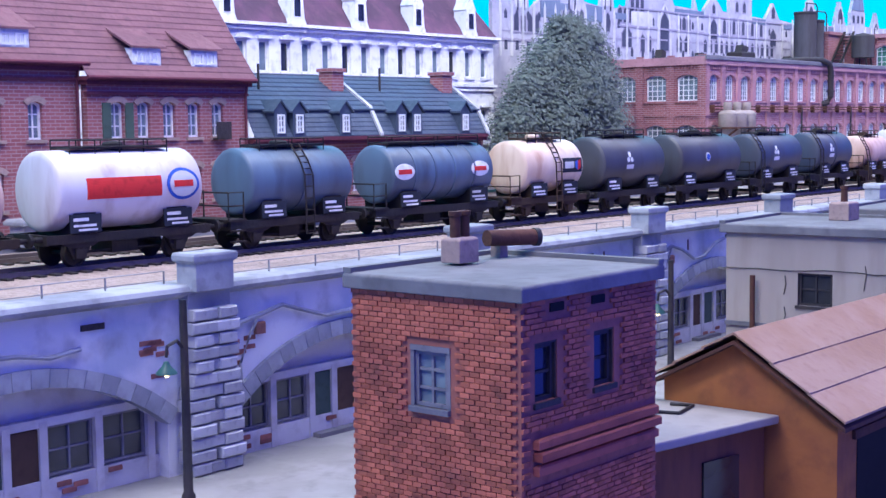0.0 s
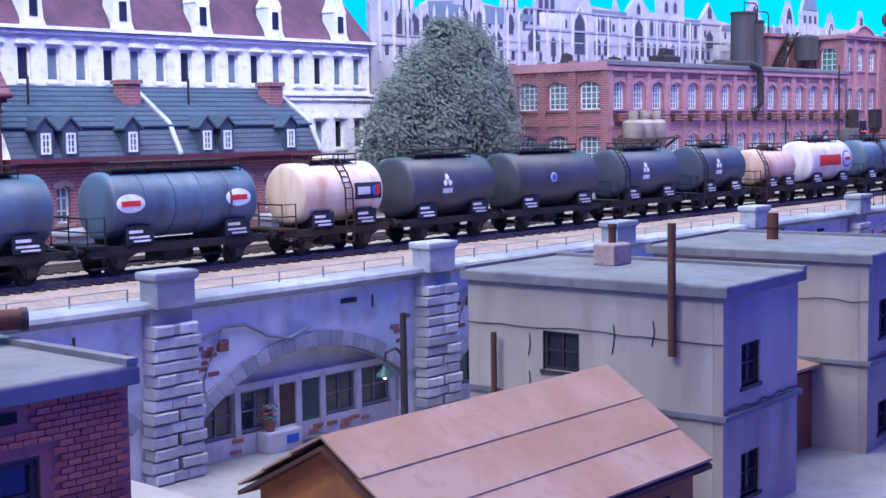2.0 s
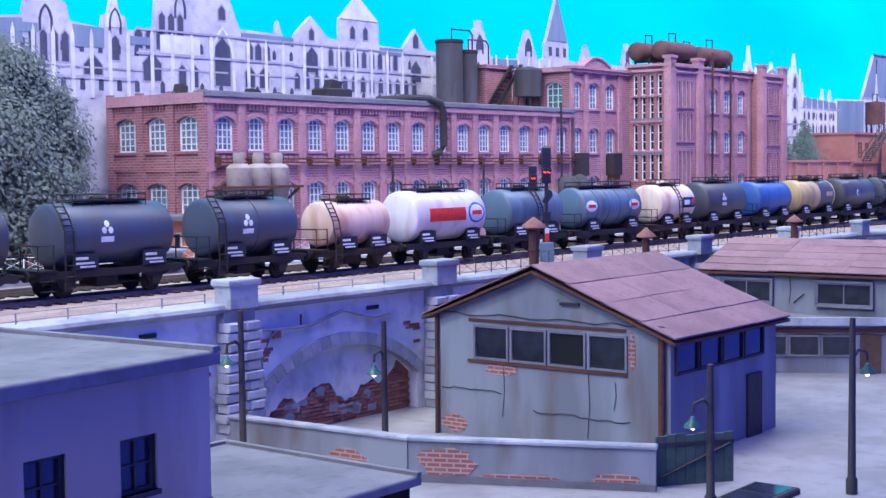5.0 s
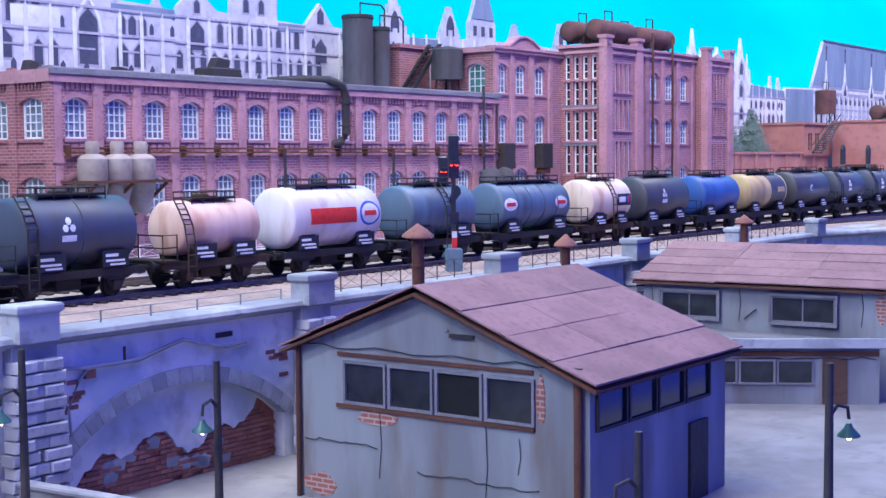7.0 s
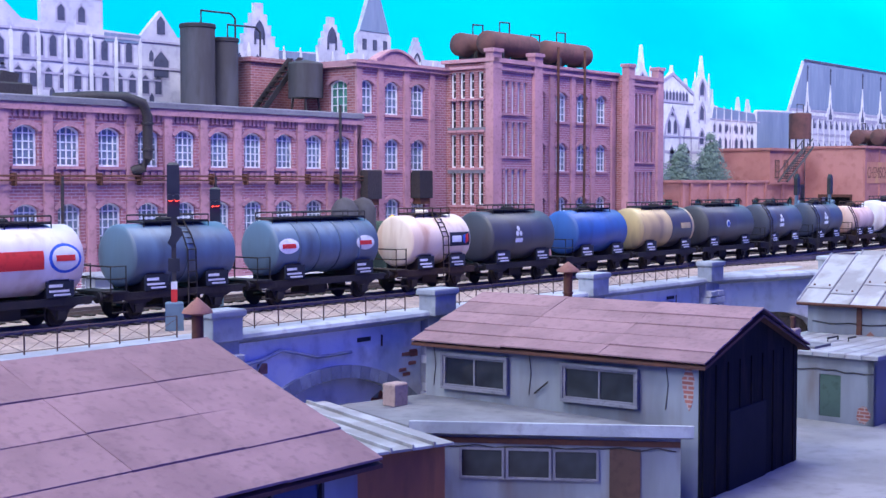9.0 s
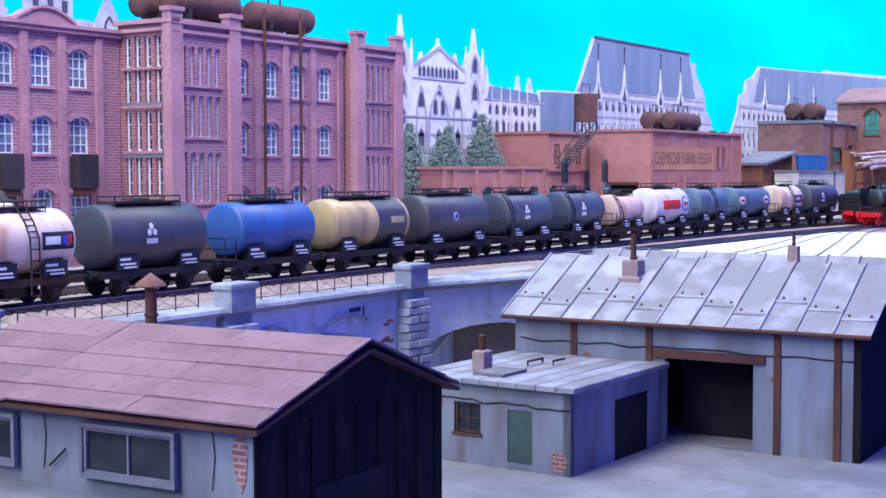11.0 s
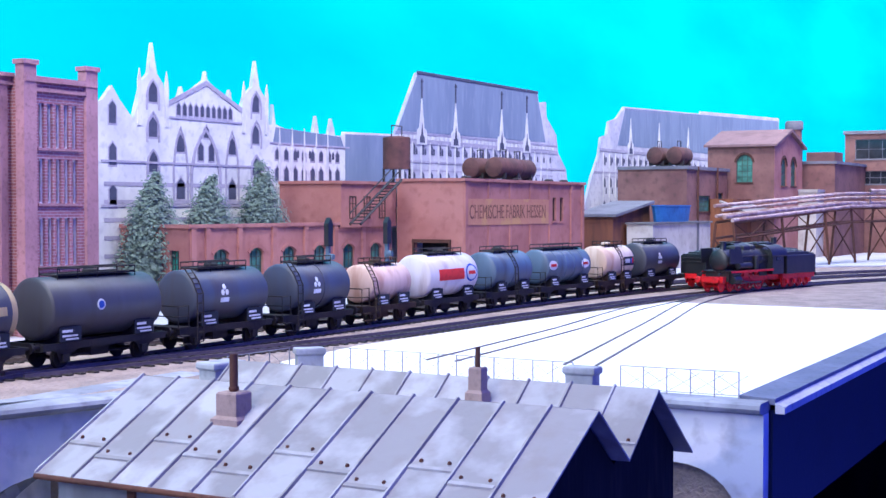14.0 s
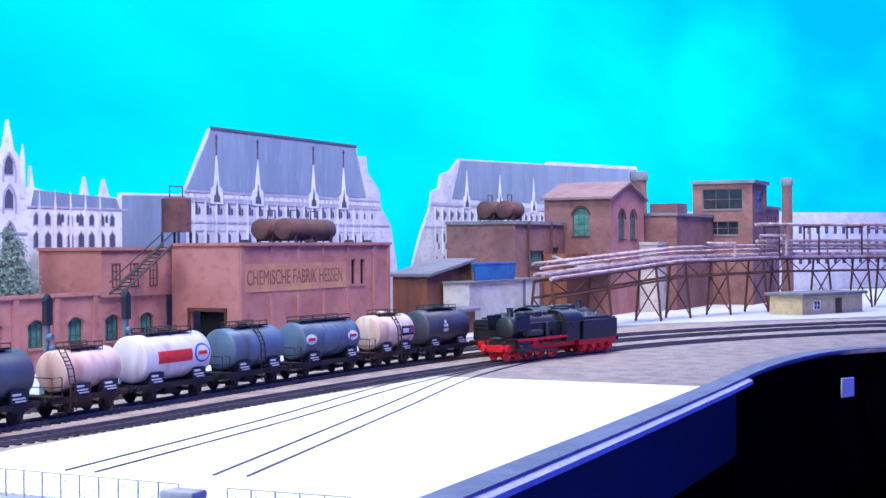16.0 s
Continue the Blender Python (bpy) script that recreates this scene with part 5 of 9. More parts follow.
def tank_wagon(length, label, tank_mat, radius=1.3, centre=2.55, platform=True, ladder="side", bands=0, catwalk=True, dome=True, chassis=CHASSIS, marks=None, twin=False):
    ob = thing("tank_wagon", label, "tank wagon", group="tank wagons")
    L = length - 1.0
    t0, t1 = (-L / 2 + (1.15 if platform else 0.5)), L / 2 - 0.5
    part("underframe", Mesh().box(-L / 2, L / 2, -1.15, -0.98, 0.82, 1.12).box(-L / 2, L / 2, 0.98, 1.15, 0.82, 1.12).box(-L / 2, -L / 2 + 0.16, -0.98, 0.98, 0.78, 1.14).box(L / 2 - 0.16, L / 2, -0.98, 0.98, 0.78, 1.14).box(-L / 2 + 0.2, L / 2 - 0.2, -0.3, 0.3, 0.85, 1.05), chassis, ob)
    prof = [(0.02, -0.15), (radius * 0.5, -0.13), (radius * 0.85, -0.08), (radius * 0.97, -0.03), (radius, 0.03)]
    body = prof + [(r, t1 - t0 - h) for r, h in reversed(prof)]
    part("tank", Mesh().lathe(body, (t0, 0, centre), 36, "x"), tank_mat, ob, smooth=50)
    for k in range(bands):
        x = t0 + (t1 - t0) * (k + 1) / (bands + 1)
        part("band", Mesh().lathe([(radius, -0.06), (radius + 0.035, -0.05), (radius + 0.035, 0.05), (radius, 0.06)], (x, 0, centre), 36, "x"), tank_mat, ob, smooth=30)
    for x in (t0 + 1.0, t1 - 1.0):
        part("saddle", Mesh().prism([(-1.05, 1.05), (1.05, 1.05), (1.15, centre - 0.7), (0.6, centre - 1.1), (-0.6, centre - 1.1), (-1.15, centre - 0.7)], "x", x - 0.45, x + 0.45), chassis, ob)
        part("plate", Mesh().box(x - 0.62, x + 0.62, -1.22, -1.16, 1.16, 1.78), SIGN_DARK, ob, "dark lettering plate")
        part("lettering", Mesh().box(x - 0.5, x + 0.1, -1.235, -1.215, 1.55, 1.66).box(x - 0.5, x + 0.4, -1.235, -1.215, 1.36, 1.44).box(x - 0.3, x + 0.45, -1.235, -1.215, 1.22, 1.29), PLAIN_WHITE, ob, "pale lettering bars")
    for s in (-1, 1):
        x = s * (L / 2 - 1.35)
        wheelset(ob, x, 0.45, CHASSIS)
        for y in (-1, 1):
            part("axle_guard", shared("axle_guard" + chassis.name, lambda: Mesh().prism([(-0.55, 0.85), (0.55, 0.85), (0.2, 0.25), (-0.2, 0.25)], "y", -0.05, 0.05).box(-0.2, 0.2, -0.16, 0.1, 0.3, 0.62).prism([(-0.75, 0.82), (0.75, 0.82), (0.5, 0.7), (0, 0.62), (-0.5, 0.7)], "y", -0.14, -0.05), chassis), chassis, ob, at=(x, y * 0.95, 0), rz=0 if y < 0 else 180)
        buffers(ob, s * L / 2, s)
    part("brake_gear", Mesh().box(-0.5, 0.6, -0.6, 0.6, 0.35, 0.75).tube([(-L / 2 + 1.4, -0.5, 0.45), (L / 2 - 1.4, -0.5, 0.45)], 0.05, 5).lathe([(0.28, -0.5), (0.28, 0.5)], (0.9, 0.3, 0.55), 10, "x"), chassis, ob)
    if platform:
        x0 = -L / 2 - 0.15
        m = Mesh().box(x0, x0 + 0.9, -1.2, 1.2, 1.12, 1.2)
        for y in (-1.15, 1.15):
            m.tube([(x0 + 0.05, y, 1.2), (x0 + 0.05, y, 2.2), (x0 + 0.8, y, 2.2), (x0 + 0.8, y, 1.2)], 0.035, 5).tube([(x0 + 0.05, y, 1.7), (x0 + 0.8, y, 1.7)], 0.03, 5)
        m.tube([(x0 + 0.05, -1.15, 2.2), (x0 + 0.05, 1.15, 2.2)], 0.035, 5).tube([(x0 + 0.05, -1.15, 1.7), (x0 + 0.05, 1.15, 1.7)], 0.03, 5)
        m.box(x0 + 0.1, x0 + 0.7, -1.4, -1.15, 0.35, 0.4).box(x0 + 0.1, x0 + 0.7, -1.35, -1.15, 0.75, 0.8)
        part("brake_platform", m, chassis, ob)
    top = centre + radius
    if catwalk:
        a, b = (t0 + 0.9, t1 - 0.9) if not twin else (t0 + 0.25, t1 - 0.25)
        m = Mesh().box(a, b, -0.55, 0.55, top + 0.02, top + 0.08)
        for y in (-0.55, 0.55):
            for k in range(5):
                x = a + (b - a) * k / 4
                m.tube([(x, y, top - 0.2), (x, y, top + 0.34)], 0.03, 4)
            m.tube([(a, y, top + 0.34), (b, y, top + 0.34)], 0.035, 4).tube([(a, y, top + 0.1), (b, y, top + 0.1)], 0.03, 4)
        part("catwalk", m, chassis, ob)
    if dome:
        part("dome", Mesh().lathe([(0.36, -0.15), (0.36, 0.2), (0.3, 0.26), (0.02, 0.28)], (0.1, 0, top), 16), tank_mat if tank_mat is CREAM_TANK else chassis, ob, smooth=40)
    lx = {"side": 0.45, "left": t0 + 0.1, "end": None}[ladder]
    if lx is not None:
        m = Mesh()
        path = [(-1.38, 0.45), (-1.38, 1.6), (-radius - 0.06, centre + 0.2), (-radius * 0.82, centre + radius * 0.62), (-0.55, top + 0.12)]
        for s in (-0.22, 0.22):
            m.tube([(lx + s, y, z) for y, z in path], 0.035, 5)
        for k in range(11):
            f = k / 10 * (len(path) - 1)
            i = min(int(f), len(path) - 2)
            y, z = (path[i][0] + (path[i + 1][0] - path[i][0]) * (f - i), path[i][1] + (path[i + 1][1] - path[i][1]) * (f - i))
            m.tube([(lx - 0.22, y, z), (lx + 0.22, y, z)], 0.025, 4)
        part("ladder", m, RUST_CHASSIS if chassis is RUST_CHASSIS else chassis, ob)
    shell = (centre, radius, 0.02)
    over = (centre, radius, 0.035)
    for kind, x in marks or ():
        if kind == "oval":
            logo_disc(ob, x, centre + 0.1, shell, 0.62, 0.34, PLAIN_WHITE, label="white oval emblem with red bar shapes")
            part("emblem_bar", curved(rect(x - 0.42, x + 0.42, centre + 0.0, centre + 0.2), over), SIGN_RED, ob, "red bars")
        if kind == "ring":
            logo_disc(ob, x, centre + 0.1, shell, 0.72, 0.56, SIGN_BLUE, label="blue ring emblem")
            logo_disc(ob, x, centre + 0.1, over, 0.6, 0.45, PLAIN_WHITE, label="white disc")
            part("emblem_bar", curved(rect(x - 0.42, x + 0.42, centre, centre + 0.22), (centre, radius, 0.05)), SIGN_RED, ob, "red bars")
        if kind == "stripe":
            part("stripe", curved(rect(x - 1.55, x + 1.55, centre - 0.28, centre + 0.42), shell), SIGN_RED, ob, "broad red stripe")
        if kind == "panel":
            part("panel", curved(rect(x - 0.8, x + 0.8, centre - 0.32, centre + 0.38), shell), SIGN_DARK, ob, "dark sign panel")
            part("panel_bar", curved(rect(x - 0.66, x + 0.1, centre - 0.12, centre + 0.2), over), PLAIN_WHITE, ob, "white bars")
            part("emblem", curved([(x + 0.22, centre - 0.1), (x + 0.45, centre - 0.22), (x + 0.45, centre + 0.25), (x + 0.22, centre + 0.2)], over), SIGN_BLUE, ob, "blue block")
            part("emblem", curved([(x + 0.45, centre - 0.22), (x + 0.68, centre - 0.1), (x + 0.68, centre + 0.3), (x + 0.45, centre + 0.2)], over), SIGN_RED, ob, "red block")
        if kind == "trefoil":
            for dx, dz in ((0, 0.42), (-0.16, 0.16), (0.16, 0.16)):
                part("emblem", curved([(x + dx + 0.13 * math.cos(a), centre + dz + 0.15 * math.sin(a)) for a in (math.pi / 3 * k for k in range(6))], shell), PLAIN_WHITE, ob, "white emblem")
            part("lettering_bar", curved(rect(x - 0.32, x + 0.32, centre - 0.32, centre - 0.1), shell), PLAIN_WHITE, ob, "white bars")
        if kind == "dot":
            logo_disc(ob, x, centre + 0.1, shell, 0.24, 0.24, PLAIN_WHITE, label="small round pale emblem")
            logo_disc(ob, x, centre + 0.1, over, 0.17, 0.17, SIGN_BLUE, label="blue disc")
        if kind == "band":
            part("dark_band", Mesh().lathe([(radius, -1.3), (radius + 0.012, -1.3), (radius + 0.012, 1.3), (radius, 1.3)], (x, 0, centre), 36, "x"), GREY_TANK, ob, "dark painted band", smooth=30)
            part("lettering_bar", curved(rect(x - 0.2, x + 1.0, centre - 0.05, centre + 0.3), (centre, radius, 0.04)), OCHRE_TANK, ob, "ochre bars")
    return ob


def locomotive(label, frame_mat, deflectors=False, number=True, front=16.7):
    """A tender engine facing +x; x = 0 at the tender's rear buffers, z = 0 at the rail."""
    ob = thing("steam_locomotive", label, "locomotive")
    # tender
    t = part("tender", Mesh().chamfer(0.5, 5.7, -1.28, 1.28, 1.15, 2.75, 0.06).box(1.3, 5.6, -1.05, 1.05, 2.7, 3.0).box(0.5, 1.6, -1.1, 1.1, 2.72, 2.86), BLACK, ob, bevel=0.03)
    part("tender_frame", Mesh().box(0.4, 6.1, -1.1, 1.1, 0.75, 1.16), frame_mat, t)
    part("coal_heap", coal_heap(1.5, 5.4), COAL, t, smooth=20)
    for x in (1.3, 2.6, 3.9, 5.2):
        wheelset(t, x, 0.46, frame_mat)
        for y in (-1, 1):
            part("axle_box", shared("axle_box" + frame_mat.name, lambda: Mesh().box(-0.2, 0.2, -0.1, 0.1, 0.3, 0.66).prism([(-0.5, 0.8), (0.5, 0.8), (0.15, 0.5), (-0.15, 0.5)], "y", -0.06, 0.06), frame_mat), frame_mat, t, at=(x, y * 1.05, 0))
    part("step", Mesh().box(0.5, 0.58, -1.28, -1.2, 0.3, 1.15).box(0.95, 1.03, -1.28, -1.2, 0.3, 1.15).box(0.5, 1.03, -1.3, -1.15, 0.3, 0.36).box(0.5, 1.03, -1.3, -1.15, 0.7, 0.76), frame_mat, t, "red step ladder")
    part("rear_rail", Mesh().tube([(0.4, -1.1, 1.3), (0.35, -1.1, 2.2), (0.35, 1.1, 2.2), (0.4, 1.1, 1.3)], 0.04, 5).tube([(0.4, -1.0, 2.5), (0.4, 1.0, 2.5)], 0.05, 5), BLACK, t)
    if number:
        part("notice_plate", Mesh().box(5.0, 5.4, -1.3, -1.27, 1.35, 1.85), STREET, t, "grey notice plate")
    buffers(ob, 0.5, -1, 1.0, BLACK)
    # frame, running board
    part("frame", Mesh().box(6.2, front - 0.6, -0.75, 0.75, 0.75, 1.2), frame_mat, ob)
    part("running_board", Mesh().box(8.2, front - 1.6, -1.35, 1.35, 1.62, 1.7), BLACK, ob)
    part("board_edge", Mesh().box(8.2, front - 1.6, -1.38, -1.35, 1.52, 1.7).box(8.2, front - 1.6, 1.35, 1.38, 1.52, 1.7), frame_mat, ob, "red running board edge")
    part("buffer_beam", Mesh().box(front - 0.65, front - 0.45, -1.25, 1.25, 0.8, 1.25), frame_mat, ob)
    buffers(ob, front - 0.5, 1, 1.0, frame_mat)
    for y in (-0.85, 0.85):
        part("lantern", Mesh().lathe([(0.13, 0), (0.15, 0.2), (0.05, 0.22)], (front - 0.6, y, 1.45), 10, "x").box(front - 0.6, front - 0.5, y - 0.03, y + 0.03, 1.2, 1.4), BLACK, ob, smooth=40)
    # cab
    roof = [(1.42 * math.sin(a), 2.75 + 0.95 * math.cos(a)) for a in (math.radians(-90 + 15 * k) for k in range(13))]
    part("cab", arched_cab(6.4, 8.3), BLACK, ob)
    part("cab_roof", Mesh().prism([(y, z + 0.02) for y, z in roof] + [(y * 0.96, z - 0.06) for y, z in reversed(roof)], "x", 5.9, 8.5), BLACK, ob, smooth=40)
    part("roof_vent", Mesh().box(6.6, 7.6, -0.45, 0.45, 3.68, 3.82), BLACK, ob)
    for y in (-1.33, 1.33):
        part("cab_window", Mesh().box(6.9, 7.6, y - 0.02, y + 0.02, 2.35, 2.9), DARK_GLASS, ob)
    # boiler
    c = 2.5
    part("boiler", Mesh().lathe([(0.88, 0), (0.88, 4.9), (0.8, 5.0)], (8.2, 0, c), 28, "x"), BLACK, ob, smooth=40)
    part("smokebox", Mesh().lathe([(0.84, 0), (0.9, 0.05), (0.9, 1.75), (0.84, 1.82), (0.7, 1.9), (0.35, 1.98), (0.05, 2.0)], (13.1, 0, c), 28, "x"), BLACK, ob, smooth=40)
    for x in (9.2, 10.4, 11.6, 12.8):
        part("boiler_band", Mesh().lathe([(0.88, -0.04), (0.9, -0.03), (0.9, 0.03), (0.88, 0.04)], (x, 0, c), 28, "x"), BLACK, ob, smooth=30)
    part("saddle", Mesh().box(13.4, 14.6, -0.6, 0.6, 1.2, 1.9), BLACK, ob)
    part("chimney", Mesh().lathe([(0.34, 0), (0.26, 0.15), (0.26, 0.62), (0.32, 0.66), (0.32, 0.75), (0.2, 0.75)], (14.2, 0, c + 0.82), 18), BLACK, ob, smooth=40)
    for x, w in ((11.0, 0.55), (12.5, 0.5)):
        part("sand_dome", Mesh().chamfer(x - w, x + w, -0.42, 0.42, c + 0.7, c + 1.22, 0.12), BLACK, ob, bevel=0.05)
    part("steam_dome", Mesh().lathe([(0.4, 0), (0.38, 0.35), (0.25, 0.46), (0.02, 0.48)], (9.7, 0, c + 0.75), 16), BLACK, ob, smooth=40)
    for y in (-1, 1):
        part("handrail", Mesh().tube([(8.4, y * 0.98, c + 0.35), (14.6, y * 0.98, c + 0.35)], 0.03, 5), RAIL_STEEL, ob)
        part("air_tank", Mesh().lathe([(0.05, -0.05), (0.28, 0), (0.28, 2.0), (0.05, 2.05)], (11.6, y * 1.05, 2.05), 14, "x"), BLACK, ob, smooth=40)
        part("pump", Mesh().lathe([(0.2, 0), (0.2, 0.9), (0.24, 0.92), (0.24, 1.1), (0.05, 1.12)], (10.6, y * 1.05, 1.72), 12), BLACK, ob, smooth=40)
        part("cylinder", Mesh().lathe([(0.3, 0), (0.36, 0.05), (0.36, 1.1), (0.3, 1.15)], (13.5, y * 1.12, 0.95), 16, "x").lathe([(0.2, -0.1), (0.2, 1.25)], (13.5, y * 1.1, 1.4), 12, "x"), BLACK, ob, smooth=40)
        part("coupling_rod", Mesh().box(9.4, 12.9, y * 0.86 - 0.04, y * 0.86 + 0.04, 0.55, 0.68), RAIL_STEEL, ob)
        part("main_rod", Mesh().tube([(11.2, y * 0.95, 0.62), (13.5, y * 0.98, 0.95)], 0.06, 6), RAIL_STEEL, ob)
        part("valve_gear", Mesh().tube([(11.2, y * 1.0, 0.8), (12.1, y * 1.0, 1.5), (13.4, y * 1.0, 1.4)], 0.05, 6).box(11.9, 12.7, y * 1.05 - 0.05, y * 1.05 + 0.05, 1.2, 1.55), frame_mat, ob)
        if deflectors:
            part("smoke_deflector", Mesh().prism([(13.2, 2.3), (15.3, 2.3), (15.4, 3.5), (13.6, 3.5)], "y", y * 1.35 - 0.03, y * 1.35 + 0.03), BLACK, ob)
    for x in (9.5, 11.2, 12.8):
        wheelset(ob, x, 0.78, frame_mat, spokes=14)
    for x in (14.1, 15.5):
        wheelset(ob, x, 0.45, frame_mat, spokes=9)
    part("firebox", Mesh().box(8.2, 9.6, -0.8, 0.8, 1.1, 2.2), BLACK, ob)
    part("cylinder_block", Mesh().box(13.4, 14.9, -1.0, 1.0, 0.8, 1.6), BLACK, ob)
    return ob


def arched_cab(x0, x1):
    m = Mesh()
    m.box(x0, x1, -1.33, -1.25, 1.2, 2.3).box(x0, x0 + 0.45, -1.33, -1.25, 2.3, 2.95).box(x1 - 0.6, x1, -1.33, -1.25, 2.3, 2.95)
    m.box(x0, x1, 1.25, 1.33, 1.2, 2.3).box(x0, x0 + 0.45, 1.25, 1.33, 2.3, 2.95).box(x1 - 0.6, x1, 1.25, 1.33, 2.3, 2.95)
    m.box(x1 - 0.1, x1, -1.25, 1.25, 1.2, 3.3)
    return m


def coal_heap(x0, x1):
    rnd = random.Random(4)
    m = Mesh()
    nx, ny = 26, 14
    verts = []
    for i in range(nx):
        for j in range(ny):
            u, v = i / (nx - 1), j / (ny - 1) * 2 - 1
            edge = min(1, 4 * min(u, 1 - u)) * (1 - v * v) ** 0.6 if abs(v) < 1 else 0
            verts.append((x0 + (x1 - x0) * u, v * 0.98, 2.9 + 0.38 * edge + rnd.uniform(-0.06, 0.08) * (edge > 0)))
    return m.add(verts, [(i * ny + j, (i + 1) * ny + j, (i + 1) * ny + j + 1, i * ny + j + 1) for i in range(nx - 1) for j in range(ny - 1)])


def on_track(line, x):
    """Place and bearing on the main track at x."""
    for a, b in zip(line, line[1:]):
        if a.x <= x <= b.x:
            f = (x - a.x) / (b.x - a.x)
            return a.y + (b.y - a.y) * f, math.degrees(math.atan2(b.y - a.y, b.x - a.x))
    return line[0].y, 0


main_line = smooth_line(MAIN, 3.0)
FRONT = 200.5
x = FRONT - 16.7
engine = locomotive("weathered black steam locomotive with red frames and a coal tender", RED)
y, a = on_track(main_line, x + 8)
engine.matrix_basis = place(x, y, RAIL, a)
wagons = [
    (7.7, dict(label="dark grey tank wagon with a white emblem", tank_mat=GREY_TANK, radius=1.36, platform=False, ladder="end", marks=[("trefoil", -0.6)])),
    (7.2, dict(label="cream tank wagon with a dark sign panel and rusty fittings", tank_mat=CREAM_TANK, radius=1.28, ladder="side", marks=[("panel", 1.7)], chassis=RUST_CHASSIS)),
    (9.3, dict(label="long blue-grey tank wagon with two oval emblems", tank_mat=BLUE_TANK, radius=1.25, bands=4, ladder="end", marks=[("oval", -2.4), ("oval", 2.7)], twin=True, dome=False)),
    (7.9, dict(label="plain blue-grey tank wagon with a ladder", tank_mat=BLUE_TANK, radius=1.28, bands=1, ladder="side", marks=[])),
    (7.9, dict(label="silver tank wagon with a broad red stripe and ring emblem", tank_mat=SILVER_TANK, radius=1.36, platform=False, ladder="end", marks=[("stripe", -0.4), ("ring", 2.1)])),
    (6.9, dict(label="rust-streaked cream tank wagon with a brake platform", tank_mat=PINK_TANK, radius=1.12, centre=2.4, ladder="left", marks=[], chassis=RUST_CHASSIS)),
    (7.6, dict(label="slate-blue tank wagon with white emblem and brake platform", tank_mat=SLATE_TANK, radius=1.3, bands=1, ladder="left", marks=[("trefoil", -0.4)])),
    (8.2, dict(label="slate-blue tank wagon with white emblem and long platform", tank_mat=SLATE_TANK, radius=1.3, ladder="left", marks=[("trefoil", -0.4)])),
    (8.6, dict(label="dark grey tank wagon with a small round emblem", tank_mat=GREY_TANK, radius=1.36, platform=False, ladder="end", marks=[("dot", -0.6)])),
    (8.4, dict(label="ochre tank wagon with a dark painted band", tank_mat=OCHRE_TANK, radius=1.3, platform=False, ladder="end", marks=[("band", 1.6)])),
    (8.0, dict(label="deep blue tank wagon at the end of the row", tank_mat=DEEP_BLUE_TANK, radius=1.28, ladder="end", marks=[])),
]
made = []
for ln, kw in wagons:
    w = tank_wagon(ln, **kw)
    x -= ln / 2
    y, a = on_track(main_line, x)
    w.matrix_basis = place(x, y, RAIL, a)
    made.append(w)
    x -= ln / 2
# the train goes on with more wagons of the same kinds
for k in (0, 1, 2, 3, 4, 5, 6, 7, 8, 0, 1, 2, 3, 4, 5, 6, 7):
    ln = wagons[k][0]
    x -= ln / 2
    y, a = on_track(main_line, x)
    copy_thing(made[k], place(x, y, RAIL, a))
    x -= ln / 2

red_engine = locomotive("clean black steam locomotive with bright red wheels and smoke deflectors", RED, True, False)
red_engine.matrix_basis = place(194.2, -6.0, RAIL, 180 - 13)


# ---- signals ----
def colour_signal(x, y, lamps, hgt=6.6, label="black colour-light signal on a dark mast with lit lamps"):
    ob = thing("colour_light_signal", label, "signal", (x, y, 6.9), -40)
    part("mast", Mesh().box(-0.09, 0.09, -0.09, 0.09, 0, hgt - 1.0), IRON, ob)
    part("foot_box", Mesh().chamfer(-0.35, 0.35, -0.3, 0.3, 0, 1.1, 0.06), SIGNAL_BASE, ob, "blue-grey foot box")
    part("head", Mesh().chamfer(-0.24, 0.24, -0.14, 0.1, hgt - 2.2, hgt - 0.1, 0.1), BLACK, ob)
    part("distant_head", Mesh().prism([(-0.24, hgt - 3.2), (-0.05, hgt - 3.4), (0.34, hgt - 2.9), (0.3, hgt - 2.65), (0.1, hgt - 2.5)], "y", -0.14, 0.06), BLACK, ob)
    part("plate", Mesh().box(-0.22, 0.22, -0.12, -0.04, hgt - 4.3, hgt - 3.8), BLACK, ob)
    part("mast_sign", Mesh().box(-0.12, 0.12, -0.14, -0.09, hgt - 5.6, hgt - 5.0), SIGN_RED, ob, "red mast plate")
    part("mast_sign", Mesh().box(-0.12, 0.12, -0.14, -0.09, hgt - 5.0, hgt - 4.7), PLAIN_WHITE, ob, "white mast plate")
    for lx, lz, mat in lamps:
        part("lamp", Mesh().lathe([(0.1, -0.06), (0.1, 0.04), (0.02, 0.05)], (lx, -0.22, hgt + lz), 12, "y"), mat, ob, "glowing lamp", smooth=60)
        part("hood", Mesh().lathe([(0.13, -0.14), (0.14, 0.02), (0.13, 0.02)], (lx, -0.2, hgt + lz + 0.05), 10, "y"), BLACK, ob)
    return ob


